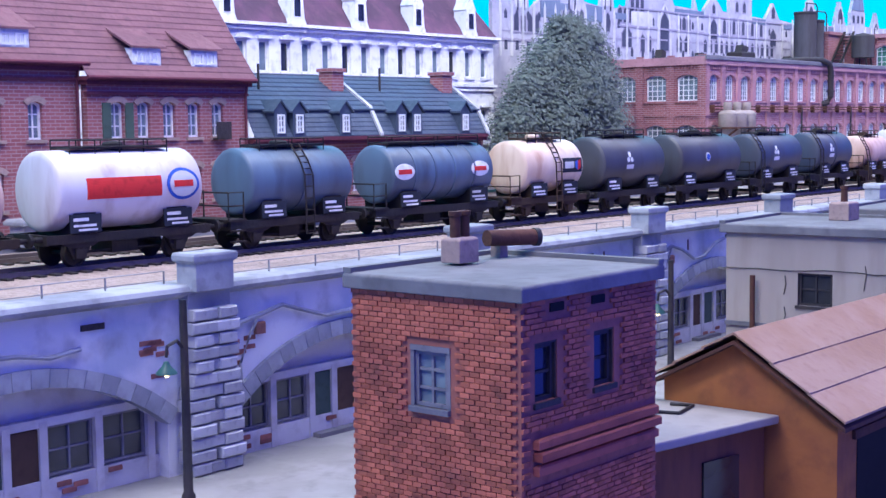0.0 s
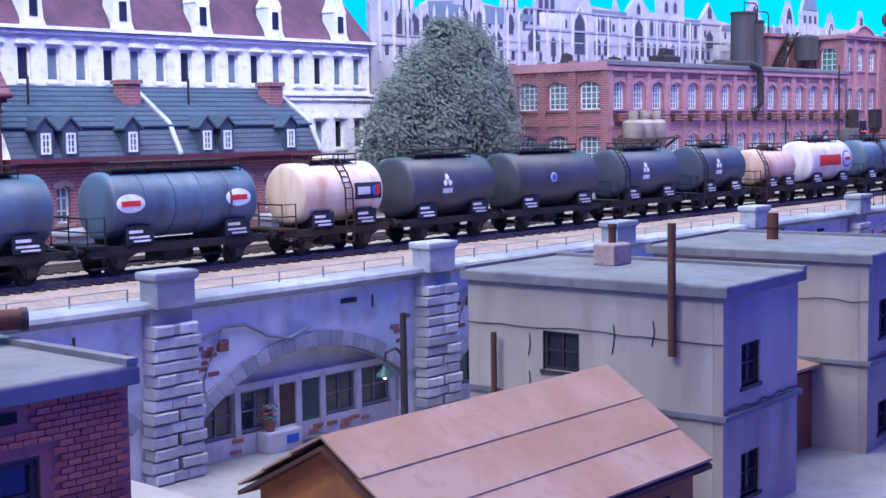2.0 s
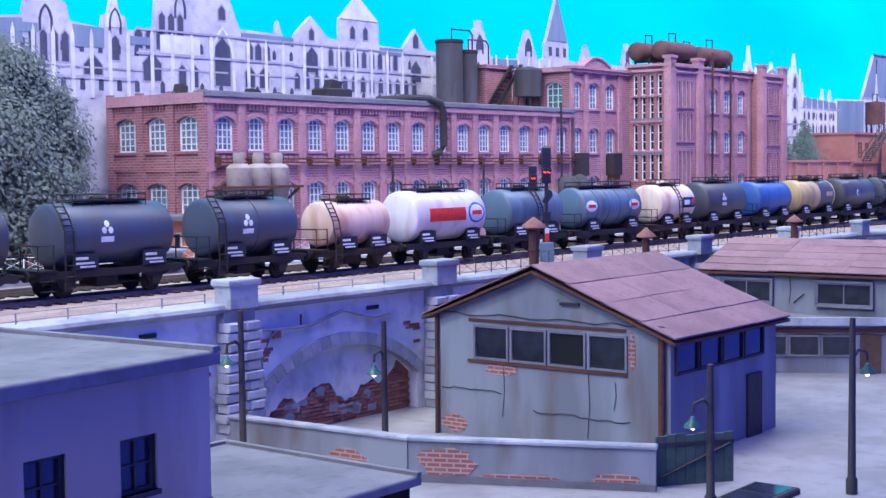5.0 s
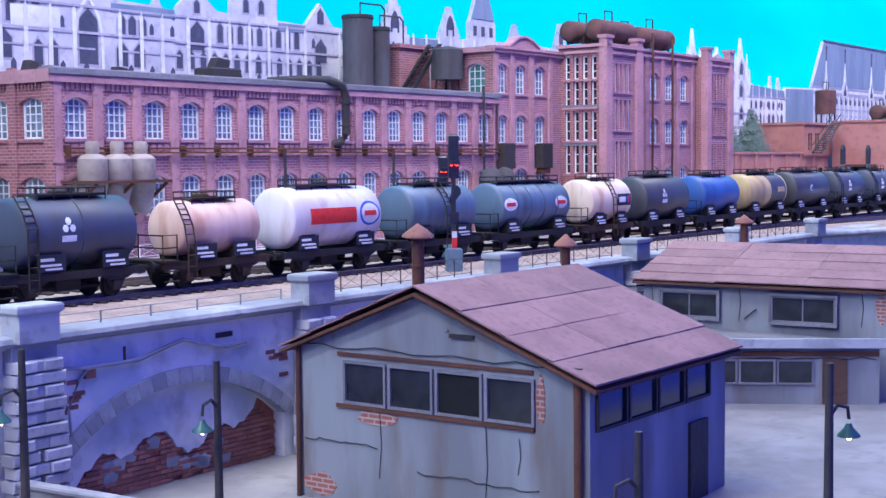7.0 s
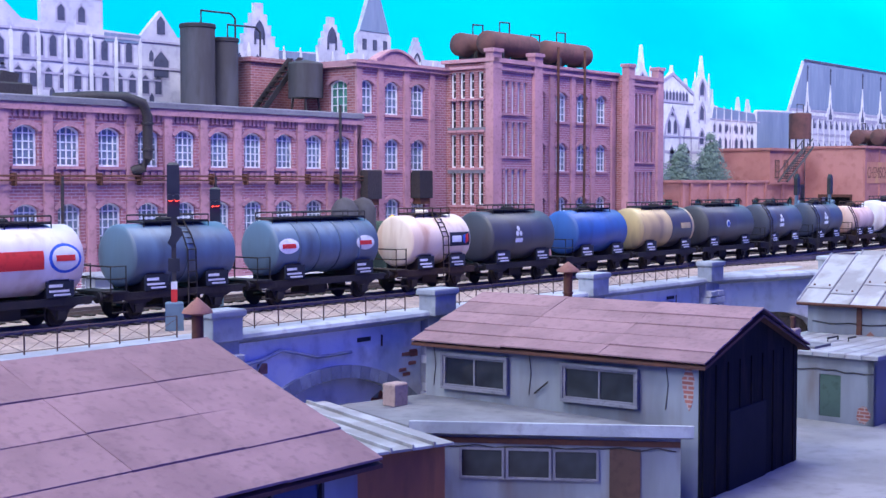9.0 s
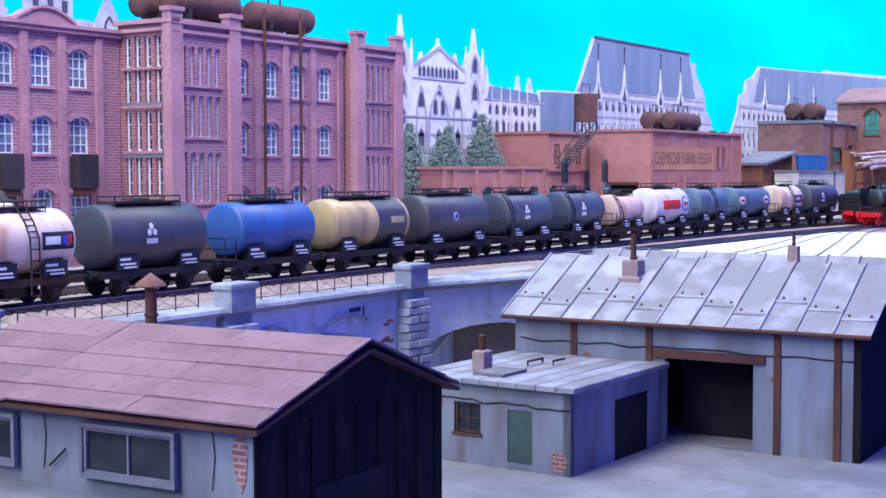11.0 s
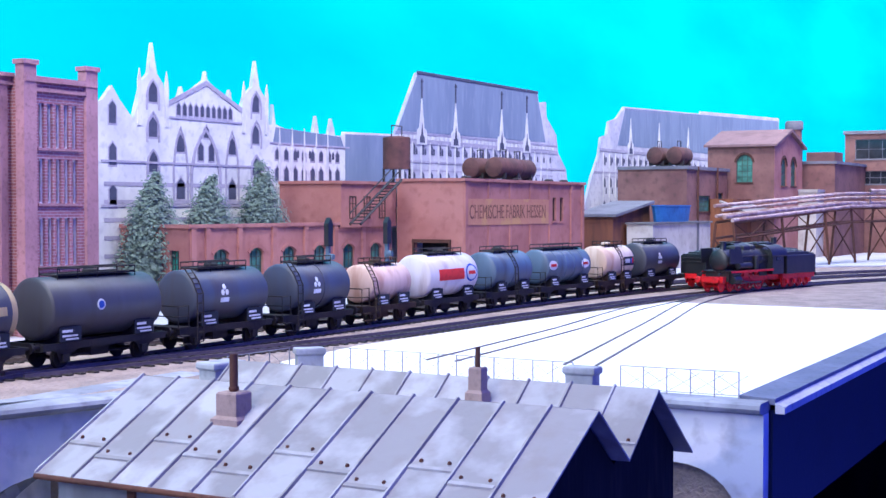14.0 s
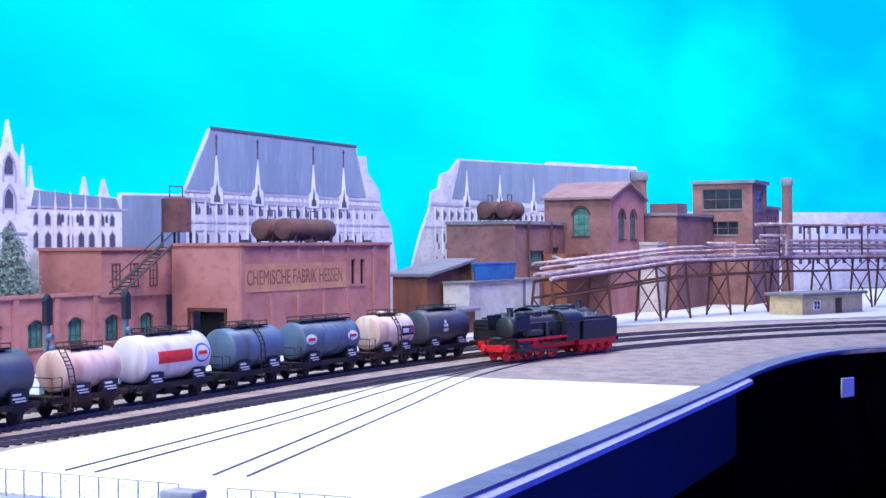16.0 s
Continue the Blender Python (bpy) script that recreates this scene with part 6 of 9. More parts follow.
SIGNAL_BASE = surface("signal_box_paint", (0.12, 0.19, 0.26), (0.1, 0.15, 0.2), bump=0)
RED_GLOW, YELLOW_GLOW = glow("red_glow", (1.0, 0.04, 0.02), 12), glow("yellow_glow", (1.0, 0.75, 0.05), 8)
colour_signal(65.3, 2.6, [(-0.12, -1.5, RED_GLOW), (0.12, -1.5, RED_GLOW)])
colour_signal(73.2, 9.0, [(-0.1, -0.9, RED_GLOW), (0.1, -0.9, RED_GLOW)], 5.6)
for sx in (146.4, 153.8):
    ob = thing("light_signal", "tall blue-black light signal with stacked hoods", "signal", (sx, 13.2, 7.0))
    part("mast", Mesh().box(-0.12, 0.12, -0.12, 0.12, 0, 5.6), SIGNAL_BASE, ob)
    part("head", Mesh().box(-0.28, 0.28, -0.2, 0.15, 4.4, 5.9).prism([(-0.28, 5.9), (0.28, 5.9), (0, 6.3)], "y", -0.2, 0.15), BLACK, ob)
    for k in range(4):
        part("hood", Mesh().lathe([(0.2, -0.3), (0.22, 0), (0.2, 0)], (0.1 * (-1) ** k, -0.2, 1.6 + 0.7 * k), 8, "y").box(-0.22, 0.22, -0.1, 0.1, 1.4 + 0.7 * k, 1.8 + 0.7 * k), SIGNAL_BASE, ob)
    part("foot_box", Mesh().chamfer(-0.4, 0.4, -0.3, 0.3, 0, 0.9, 0.06), SIGNAL_BASE, ob)


# ---- factory: high wing, tower, roof gear ----
def facade(parent, at, rz, length, z0, z1, ops, wall_mat, trim_mat, cols=3, rows=4, frame_mat=FRAME_PAINT, pane=PALE_GLASS, pilasters=(), name="wall", lint=True):
    w = part(name, arched_wall(length, z0, z1, ops), wall_mat, parent, at=at, rz=rz)
    for c, half, s, sp, r in ops:
        window(w, c, s, half, sp + r - s, r, cols, rows, 0.2, frame_mat, pane)
        t = Mesh()
        if lint and r > 0.01:
            lintel(t, c, half, sp, r)
        part("sill", t.box(c - half - 0.14, c + half + 0.14, -0.12, 0.02, s - 0.15, s), trim_mat, w)
    for x in pilasters:
        part("pilaster", Mesh().box(x - 0.26, x + 0.26, -0.16, 0.02, z0, z1), trim_mat, w)
    return w


rows3 = ((9.3, 2.2), (13.4, 2.1), (17.1, 2.2))
w = facade(factory, (96.6, 21.4, 0), 0, 9.4, 7.0, 20.1, [(c, 0.72, s, s + h - 0.3, 0.3) for c in (1.0, 3.6, 6.3) for s, h in rows3], FACTORY_BRICK, FACTORY_STONE, pilasters=(0.15, 2.3, 4.95, 7.7))
part("cornice", Mesh().box(-0.3, 9.4, -0.3, 0.5, 20.1, 20.35).box(-0.4, 9.4, -0.42, 0.5, 20.35, 20.55), FACTORY_STONE, w)
ped = [(1.6 + 4.2 * k / 12, 20.55 + 0.75 * math.sin(math.pi * k / 12)) for k in range(13)]
part("pediment", Mesh().prism([(1.6, 20.5)] + ped + [(5.8, 20.5)], "y", -0.3, 0.3).prism([(x, z + 0.16) for x, z in ped] + [(x, z) for x, z in reversed(ped)], "y", -0.42, 0.35), FACTORY_STONE, w)
w = facade(factory, (96.588, 27.2, 0), -90, 5.785, 16.6, 20.1, [(4.2, 0.8, 17.1, 19.0, 0.3)], SHADED_BRICK, FACTORY_STONE, pane=GREEN_GLASS)
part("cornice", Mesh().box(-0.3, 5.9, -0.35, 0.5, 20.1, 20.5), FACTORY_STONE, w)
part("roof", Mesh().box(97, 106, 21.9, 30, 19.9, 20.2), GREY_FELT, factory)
part("rear_block", Mesh().box(92.9, 96.58, 27.3, 30.1, 16.5, 20.5).box(92.7, 96.58, 27.1, 30.2, 20.5, 20.8), SHADED_BRICK, factory)
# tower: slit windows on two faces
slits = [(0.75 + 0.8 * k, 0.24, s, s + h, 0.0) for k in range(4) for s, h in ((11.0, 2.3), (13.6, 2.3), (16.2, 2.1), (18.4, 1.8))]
# tower's side face in the darkened copy of the front's brick
w = facade(factory, (106.088, 21.6, 0), -90, 4.185, 7.0, 20.9, slits, SHADED_BRICK, FACTORY_STONE, 1, 3, pane=DARK_GLASS)
part("cornice", Mesh().box(-0.1, 4.5, -0.22, 0.4, 20.4, 20.6).box(-0.1, 4.5, -0.3, 0.4, 20.85, 21.1), FACTORY_STONE, w)
for k in range(2):
    part("panel", Mesh().box(0.3, 3.7, -0.05, 0.02, 13.2 + 4.9 * k - 2.0 * k, 13.5 + 4.9 * k - 2.0 * k), GREY_FELT, w)
slit2 = [(1.0 + 0.72 * k, 0.22, s, s + h, 0.0) for k in range(5) for s, h in ((10.6, 2.9), (14.4, 2.4), (17.4, 2.2))]
w = facade(factory, (106.1, 17.4, 0), 0, 5.4, 7.0, 20.9, slit2, FACTORY_BRICK, FACTORY_STONE, 1, 3, pane=DARK_GLASS)
part("cornice", Mesh().box(-0.2, 5.6, -0.2, 0.5, 20.3, 20.5).box(-0.3, 5.7, -0.3, 0.5, 20.8, 21.1), FACTORY_STONE, w)
for x in (0.2, 5.2):
    part("corner_pier", Mesh().box(x - 0.5, x + 0.5, -0.25, 0.4, 7, 21.5).box(x - 0.6, x + 0.6, -0.35, 0.5, 21.5, 21.75), FACTORY_STONE, w)
part("arched_door", Mesh().prism([(1.7, 7.0), (3.7, 7.0)] + arch_points(2.7, 1.0, 8.8, 0.7, 8)[0], "y", -0.06, 0.02), BROWN_PAINT, w)
w = facade(factory, (111.5, 18.4, 0), 0, 12.4, 7.0, 20.6, [(c, 0.74, s, s + h - 0.3, 0.3) for c in (1.7, 4.6, 7.4, 10.2) for s, h in rows3], FACTORY_BRICK, FACTORY_STONE, pilasters=(0.2, 3.15, 6.0, 8.8, 11.8))
part("cornice", Mesh().box(0, 12.4, -0.25, 0.5, 20.5, 20.7).box(0, 12.4, -0.35, 0.5, 20.95, 21.15).box(0, 12.4, -0.1, 0.5, 20.7, 20.95), FACTORY_STONE, w)
for x in (3.4, 7.0):
    part("drainpipe", Mesh().tube([(x, -0.5, 22.5), (x, -0.5, 14), (x, -0.45, 9)], 0.1, 8), RUST, w, "rusty downpipe", smooth=40)
w = facade(factory, (123.888, 21.5, 0), -90, 4.185, 7.0, 21.0, [], SHADED_BRICK, FACTORY_STONE)
slit3 = [(1.15 + 0.62 * k, 0.2, s, s + h, 0.0) for k in range(5) for s, h in ((10.8, 2.6), (14.2, 2.4), (17.2, 2.4))]
w = facade(factory, (123.9, 17.3, 0), 0, 4.9, 7.0, 21.0, slit3, FACTORY_BRICK, FACTORY_STONE, 1, 3, pane=DARK_GLASS)
part("cornice", Mesh().box(-0.2, 5.1, -0.2, 0.5, 20.2, 20.4).box(-0.2, 5.1, -0.28, 0.5, 20.7, 21.0), FACTORY_STONE, w)
for x in (0.15, 4.75):
    part("corner_pier", Mesh().box(x - 0.45, x + 0.45, -0.22, 0.4, 7, 21.6).box(x - 0.55, x + 0.55, -0.32, 0.5, 21.6, 21.85), FACTORY_STONE, w)
part("arched_door", Mesh().prism([(1.7, 7.0), (3.2, 7.0)] + arch_points(2.45, 0.75, 9.0, 0.6, 8)[0], "y", -0.06, 0.02), BROWN_PAINT, w)
part("roof", Mesh().box(106.5, 128.8, 18.8, 30, 20.3, 20.7), GREY_FELT, factory)
part("end_wall", Mesh().box(128.4, 128.8, 17.7, 30, 7, 21.0), SHADED_BRICK, factory)
# facade conduit and bent exhaust pipe
cond = thing("wall_conduit", "rusty conduit pipe along the brick front", "pipe")
part("run", Mesh().tube([(57.5, 21.0, 12.95), (97, 21.0, 12.95)], 0.06, 6).tube([(57.5, 21.0, 12.72), (97, 21.0, 12.72)], 0.045, 6), RUST, cond)
for k in range(16):
    part("bracket", Mesh().box(-0.05, 0.05, -0.08, 0.4, -0.4, 0.25), RUST, cond, at=(57.6 + 2.63 * k, 21.0, 12.85))
for x, top in ((73.5, 12.9), (84.0, 12.9), (94.6, 17.5)):
    part("drop", Mesh().tube([(x, 20.95, top), (x, 20.95, 8.2)], 0.09, 8), IRON, cond, smooth=40)
bent = thing("exhaust_pipe", "thick grey exhaust pipe bending over the parapet", "pipe")
part("pipe", Mesh().tube([(74.8, 23.5, 17.1), (76.6, 22.2, 17.25), (77.8, 21.1, 17.2), (78.6, 20.7, 16.9), (78.9, 20.7, 16.2), (78.9, 20.7, 13.9), (78.7, 20.9, 13.4), (78.3, 21.3, 13.2)], 0.28, 14), IRON, bent, smooth=50)
for z in (14.4, 15.8):
    part("flange", Mesh().lathe([(0.28, -0.06), (0.36, -0.05), (0.36, 0.05), (0.28, 0.06)], (78.9, 20.7, z), 14), IRON, bent)
# tall tanks on the roof
TANK_GREY = surface("tank_grey", (0.075, 0.072, 0.085), (0.055, 0.05, 0.055), (0.04, 0.035, 0.035), grain=2, stain=0.6, streak=True)
for x, r, top in ((88.95, 1.1, 22.6), (91.2, 0.9, 21.9)):
    ob = thing("roof_tank", "tall dark grey cylindrical tank on the factory roof", "tank", (x, 28.0, 16.6))
    part("shell", Mesh().lathe([(r, 0), (r, top - 16.7), (r * 0.9, top - 16.6)], (0, 0, 0), 24), TANK_GREY, ob, smooth=40)
    part("rim", Mesh().lathe([(r, top - 16.9), (r + 0.06, top - 16.85), (r + 0.06, top - 16.65), (r, top - 16.6)], (0, 0, 0), 24), IRON, ob, smooth=40)
    part("riser", Mesh().tube([(0.3, 0, top - 16.6), (0.3, 0, top - 15.7), (3.2, 0.4, top - 15.6), (3.6, 0.4, top - 15.9), (3.6, 0.4, top - 17.5)], 0.07, 6), IRON, ob)
for x, y, w, h in ((74.5, 27.5, 1.3, 1.5), (66, 27, 1.0, 0.5), (69.5, 28, 0.9, 0.4), (81, 26, 1.4, 0.6), (60.2, 27.5, 0.7, 0.6)):
    ob = thing("roof_vent", "dark sheet-metal vent on the roof", "vent", (x, y, 16.6))
    part("box", Mesh().chamfer(-w, w, -w * 0.6, w * 0.6, 0, h, 0.1), IRON, ob)
    part("hood", Mesh().prism([(-w * 0.5, h), (w * 0.5, h), (w * 0.6, h + 0.5), (-w * 0.2, h + 0.65)], "y", -0.35, 0.35), IRON, ob)
ob = thing("roof_stair", "steep dark steel stair on the roof", "stair", (0, 0, 0))
for s in (0, 1.0):
    part("stringer", Mesh().prism([(91.9, 16.6), (92.4, 16.6), (96.5, 20.9), (96.0, 20.9)], "y", 26.0 + s, 26.08 + s), IRON, ob)
for k in range(12):
    part("tread", Mesh().box(92.2 + 0.34 * k, 92.55 + 0.34 * k, 26.05, 27.0, 16.8 + 0.345 * k, 16.86 + 0.345 * k), IRON, ob)
ob = thing("water_tank", "dark rusty water tank on a steel stand", "tank", (95.2, 24.6, 16.6))
part("shell", Mesh().lathe([(1.15, 1.5), (1.15, 3.7), (1.05, 3.8), (0.1, 4.0)], (0, 0, 0), 20), TANK_GREY, ob, smooth=40)
for a in (45, 135, 225, 315):
    part("leg", Mesh().tube([(math.cos(radians(a)), math.sin(radians(a)), 0), (0.8 * math.cos(radians(a)), 0.8 * math.sin(radians(a)), 1.55)], 0.08, 6), IRON, ob)
RUSTY_TANK = surface("rusty_tank", (0.13, 0.055, 0.05), (0.09, 0.042, 0.04), (0.05, 0.03, 0.03), grain=2, stain=0.8)


def lying_tank(x, y, z, ln, r, legs):
    ob = thing("lying_tank", "rusty brown lying tank on a steel frame", "tank", (x, y, z), group="rusty lying tanks")
    part("shell", Mesh().lathe([(0.05, -0.3), (r * 0.6, -0.22), (r * 0.93, -0.05), (r, 0.12), (r, ln - 0.12), (r * 0.93, ln + 0.05), (r * 0.6, ln + 0.22), (0.05, ln + 0.3)], (0, 0, legs + r), 20, "x"), RUSTY_TANK, ob, smooth=40)
    for k in (0.2, 0.8):
        part("cradle", Mesh().box(ln * k - 0.12, ln * k + 0.12, -r * 0.9, r * 0.9, legs - 0.1, legs + r * 0.5), IRON, ob)
        for s in (-0.8, 0.8):
            part("leg", Mesh().box(ln * k - 0.08, ln * k + 0.08, s * r - 0.06, s * r + 0.06, 0, legs), IRON, ob)
    part("pipe", Mesh().tube([(ln * 0.3, 0, legs + 2 * r), (ln * 0.3, 0, legs + 2 * r + 0.7), (ln * 0.3 + 1.2, 0, legs + 2 * r + 0.75), (ln * 0.3 + 1.2, 0, legs + 2 * r - 0.2)], 0.07, 6), IRON, ob)
    return ob


for x, y in ((108.2, 19.6), (108.2, 22.0), (116.4, 20.2), (116.4, 22.6)):
    lying_tank(x, y, 20.7, 5.6, 0.85, 0.9)
# cream silos on brackets, dark silos and the green-doored booth
SILO = surface("silo_cream", (0.36, 0.31, 0.28), (0.28, 0.23, 0.20), (0.17, 0.13, 0.12), grain=2, stain=0.7)
frame_ob = thing("silo_bracket", "rusty steel bracket carrying three silos", "bracket", (57.4, 19.4, 0))
part("deck", Mesh().box(-0.2, 5.0, -0.7, 1.9, 11.15, 11.3), RUST, frame_ob)
for x in (0.1, 2.4, 4.7):
    part("brace", Mesh().tube([(x, -0.6, 11.15), (x, 1.95, 9.4)], 0.09, 6), RUST, frame_ob)
for k in range(3):
    ob = thing("silo", "small cream-grey silo with a cone below and a cap above", "silo", (58.3 + 1.6 * k, 20.1, 11.3), group="three silos")
    part("drum", Mesh().lathe([(0.74, 0), (0.76, 0.05), (0.76, 1.1), (0.52, 1.3), (0.3, 1.35)], (0, 0, 0), 20), SILO, ob, smooth=40)
    part("cap", Mesh().lathe([(0.32, 1.3), (0.36, 1.5), (0.36, 1.9), (0.3, 2.0)], (0, 0, 0), 14), SILO, ob, smooth=40)
    part("cone", Mesh().lathe([(0.78, -0.16), (0.45, -1.7), (0.3, -1.8)], (0, 0, 0), 20), SILO, ob, smooth=40)
for k in range(2):
    ob = thing("dark_silo", "squat dark grey silo beside the wall", "silo", (93.5 + 1.7 * k, 19.6, 7.05), group="dark silos")
    part("drum", Mesh().lathe([(0.5, 0), (0.5, 1.4), (0.85, 2.0), (0.85, 3.9), (0.55, 4.4), (0.1, 4.6)], (0, 0, 0), 18), TANK_GREY, ob, smooth=40)
ob = thing("booth", "small green arched booth with a yellow lamp on top", "booth", (98.2, 19.2, 7.05))
part("body", Mesh().prism([(-0.9, 0), (0.9, 0)] + arch_points(0, 0.9, 2.1, 0.9, 8)[0], "y", 0, 1.8), GREEN_PAINT, ob)
part("lamp", Mesh().lathe([(0.25, 0), (0.2, 0.3), (0.05, 0.4)], (0, 0.5, 3.0), 10), glow("amber_glow", (1.0, 0.5, 0.02), 1.5), ob, "amber lamp")
for x in (97.5, 102.8):
    ob = thing("wall_box", "rusty dark box on the brick wall", "box", (x, 20.6, 11.5))
    part("case", Mesh().chamfer(-0.7, 0.7, 0, 0.8, 0, 1.9, 0.06), IRON, ob)
    part("bracket", Mesh().box(-0.5, 0.5, 0.1, 0.8, -0.4, 0), RUST, ob)

# ---- far parapet, kiosk ----
for k, (px, py) in enumerate(((-8, 16.6), (8, 16.7), (20, 16.8), (34, 17.2), (50.5, 17.7), (66, 18.2), (73.8, 18.3))):
    ob = thing("parapet_pier", "pale stone parapet pier with a flat cap", "pier", (px, py, 6.9), group="far parapet piers")
    part("shaft", Mesh().box(-0.75, 0.75, -0.55, 0.55, 0, 0.9), COPING, ob)
    part("cap", Mesh().chamfer(-0.95, 0.95, -0.75, 0.75, 0.88, 1.15, 0.12), COPING, ob, bevel=0.03)
setting("wall_far_parapet", Mesh().box(-160, 80, 17.0, 17.5, 6.4, 7.15).box(-160, 80, 16.85, 17.6, 7.15, 7.3), COPING, "low stone parapet beyond the tracks", rz=0.5)
for a, b in ((35, 49.5), (51.5, 65), (67, 73)):
    railing(a, 17.0 + a * 0.02, b, 17.0 + b * 0.02, 7.3, FRAME_PAINT, 0.7)
kiosk = thing("kiosk", "flat-roofed orange and cream kiosk with a sign wall", "kiosk", (46.5, 20.0, 6.6))
CREAM_WALL = surface("cream_plaster", (0.46, 0.40, 0.34), (0.36, 0.30, 0.26), grain=1.5)
ORANGE_WALL = surface("orange_plaster", (0.48, 0.16, 0.07), (0.38, 0.12, 0.06), grain=1.5)
w = facade(kiosk, (0, 0, 0), 0, 8.6, 0, 2.8, [(c, 0.34, 0.4, 2.1, 0) for c in (0.9, 2.9, 4.9, 7.0)], ORANGE_WALL, CONCRETE, 1, 1, pane=DARK_GLASS)
sg = part("sign_wall", Mesh().box(0, 9, 0, 0.4, 0, 2.9), CREAM_WALL, kiosk, "cream plaster wall with a painted sign", at=(-0.4, 9.0, 0), rz=-90)
part("sign", Mesh().box(3.0, 8.6, -0.05, 0.01, 0.2, 2.2), GREEN_PAINT, sg, "dark green painted sign")
part("name_bar", Mesh().box(3.3, 5.2, -0.07, -0.03, 1.5, 1.85).box(5.6, 8.3, -0.07, -0.03, 1.5, 1.85), PLAIN_WHITE, sg, "pale bars")
part("corner", Mesh().box(-0.45, 0.3, -0.12, 0.0, 0, 2.95), ORANGE_WALL, kiosk)
part("roof", Mesh().chamfer(-0.7, 8.9, -0.3, 9.3, 2.8, 3.1, 0.06), CONCRETE, kiosk)
part("back", Mesh().box(0.1, 8.6, 8.6, 9.0, 0, 2.8).box(8.3, 8.6, 0.5, 8.6, 0, 2.8), ORANGE_WALL, kiosk)


def lettering(text, parent, at, size, mat, rx=90, rz=0, stretch=1.0):
    cu = bpy.data.curves.new("lettering", "FONT")
    cu.body, cu.size, cu.extrude = text, size * K, 0.01 * K
    ob = new("lettering", cu)
    ob.location, ob.rotation_euler, ob.scale = Vector(at) * K, (radians(rx), 0, radians(rz)), (stretch, 1, 1)
    cu.materials.append(mat)
    ob.parent = parent
    return ob


lettering("TASTE OF ITALY", sg, (3.2, -0.07, 0.55), 0.95, surface("sign_pink", (0.62, 0.25, 0.28), bump=0), stretch=0.82)

# ---- houses at the left ----
HOUSE_BRICK = brickwork("house_brick", (0.33, 0.12, 0.13), (0.27, 0.09, 0.10), (0.36, 0.24, 0.25), 0.5, 0.16)
TILE = surface("roof_tile", (0.20, 0.095, 0.11), (0.16, 0.075, 0.09), (0.11, 0.055, 0.065), grain=3, stain=0.5)
SLATE = surface("slate_roof", (0.058, 0.082, 0.125), (0.048, 0.066, 0.10), (0.082, 0.105, 0.145), rough=0.6, grain=2.5, stain=0.5)
PURPLE_TILE = surface("purple_tile", (0.15, 0.065, 0.11), (0.095, 0.05, 0.08), (0.2, 0.10, 0.13), grain=1.0, stain=0.5)
MAROON = surface("maroon_cornice", (0.13, 0.03, 0.05), (0.10, 0.025, 0.04), bump=0.03)


def roof_courses(parent, x0, x1, ya, za, yb, zb, n, mat, name="tile_course"):
    for k in range(n):
        f0, f1 = k / n, (k + 1.12) / n
        q = [(x0, ya + (yb - ya) * f0, za + (zb - za) * f0), (x1, ya + (yb - ya) * f0, za + (zb - za) * f0), (x1, ya + (yb - ya) * min(f1, 1), za + (zb - za) * min(f1, 1) + 0.0), (x0, ya + (yb - ya) * min(f1, 1), za + (zb - za) * min(f1, 1))]
        part(name, Mesh().loft([[(x, y, z + 0.02) for x, y, z in q], [(x, y, z + (0.10 if i < 2 else 0.04)) for i, (x, y, z) in enumerate(q)]]), mat, parent)


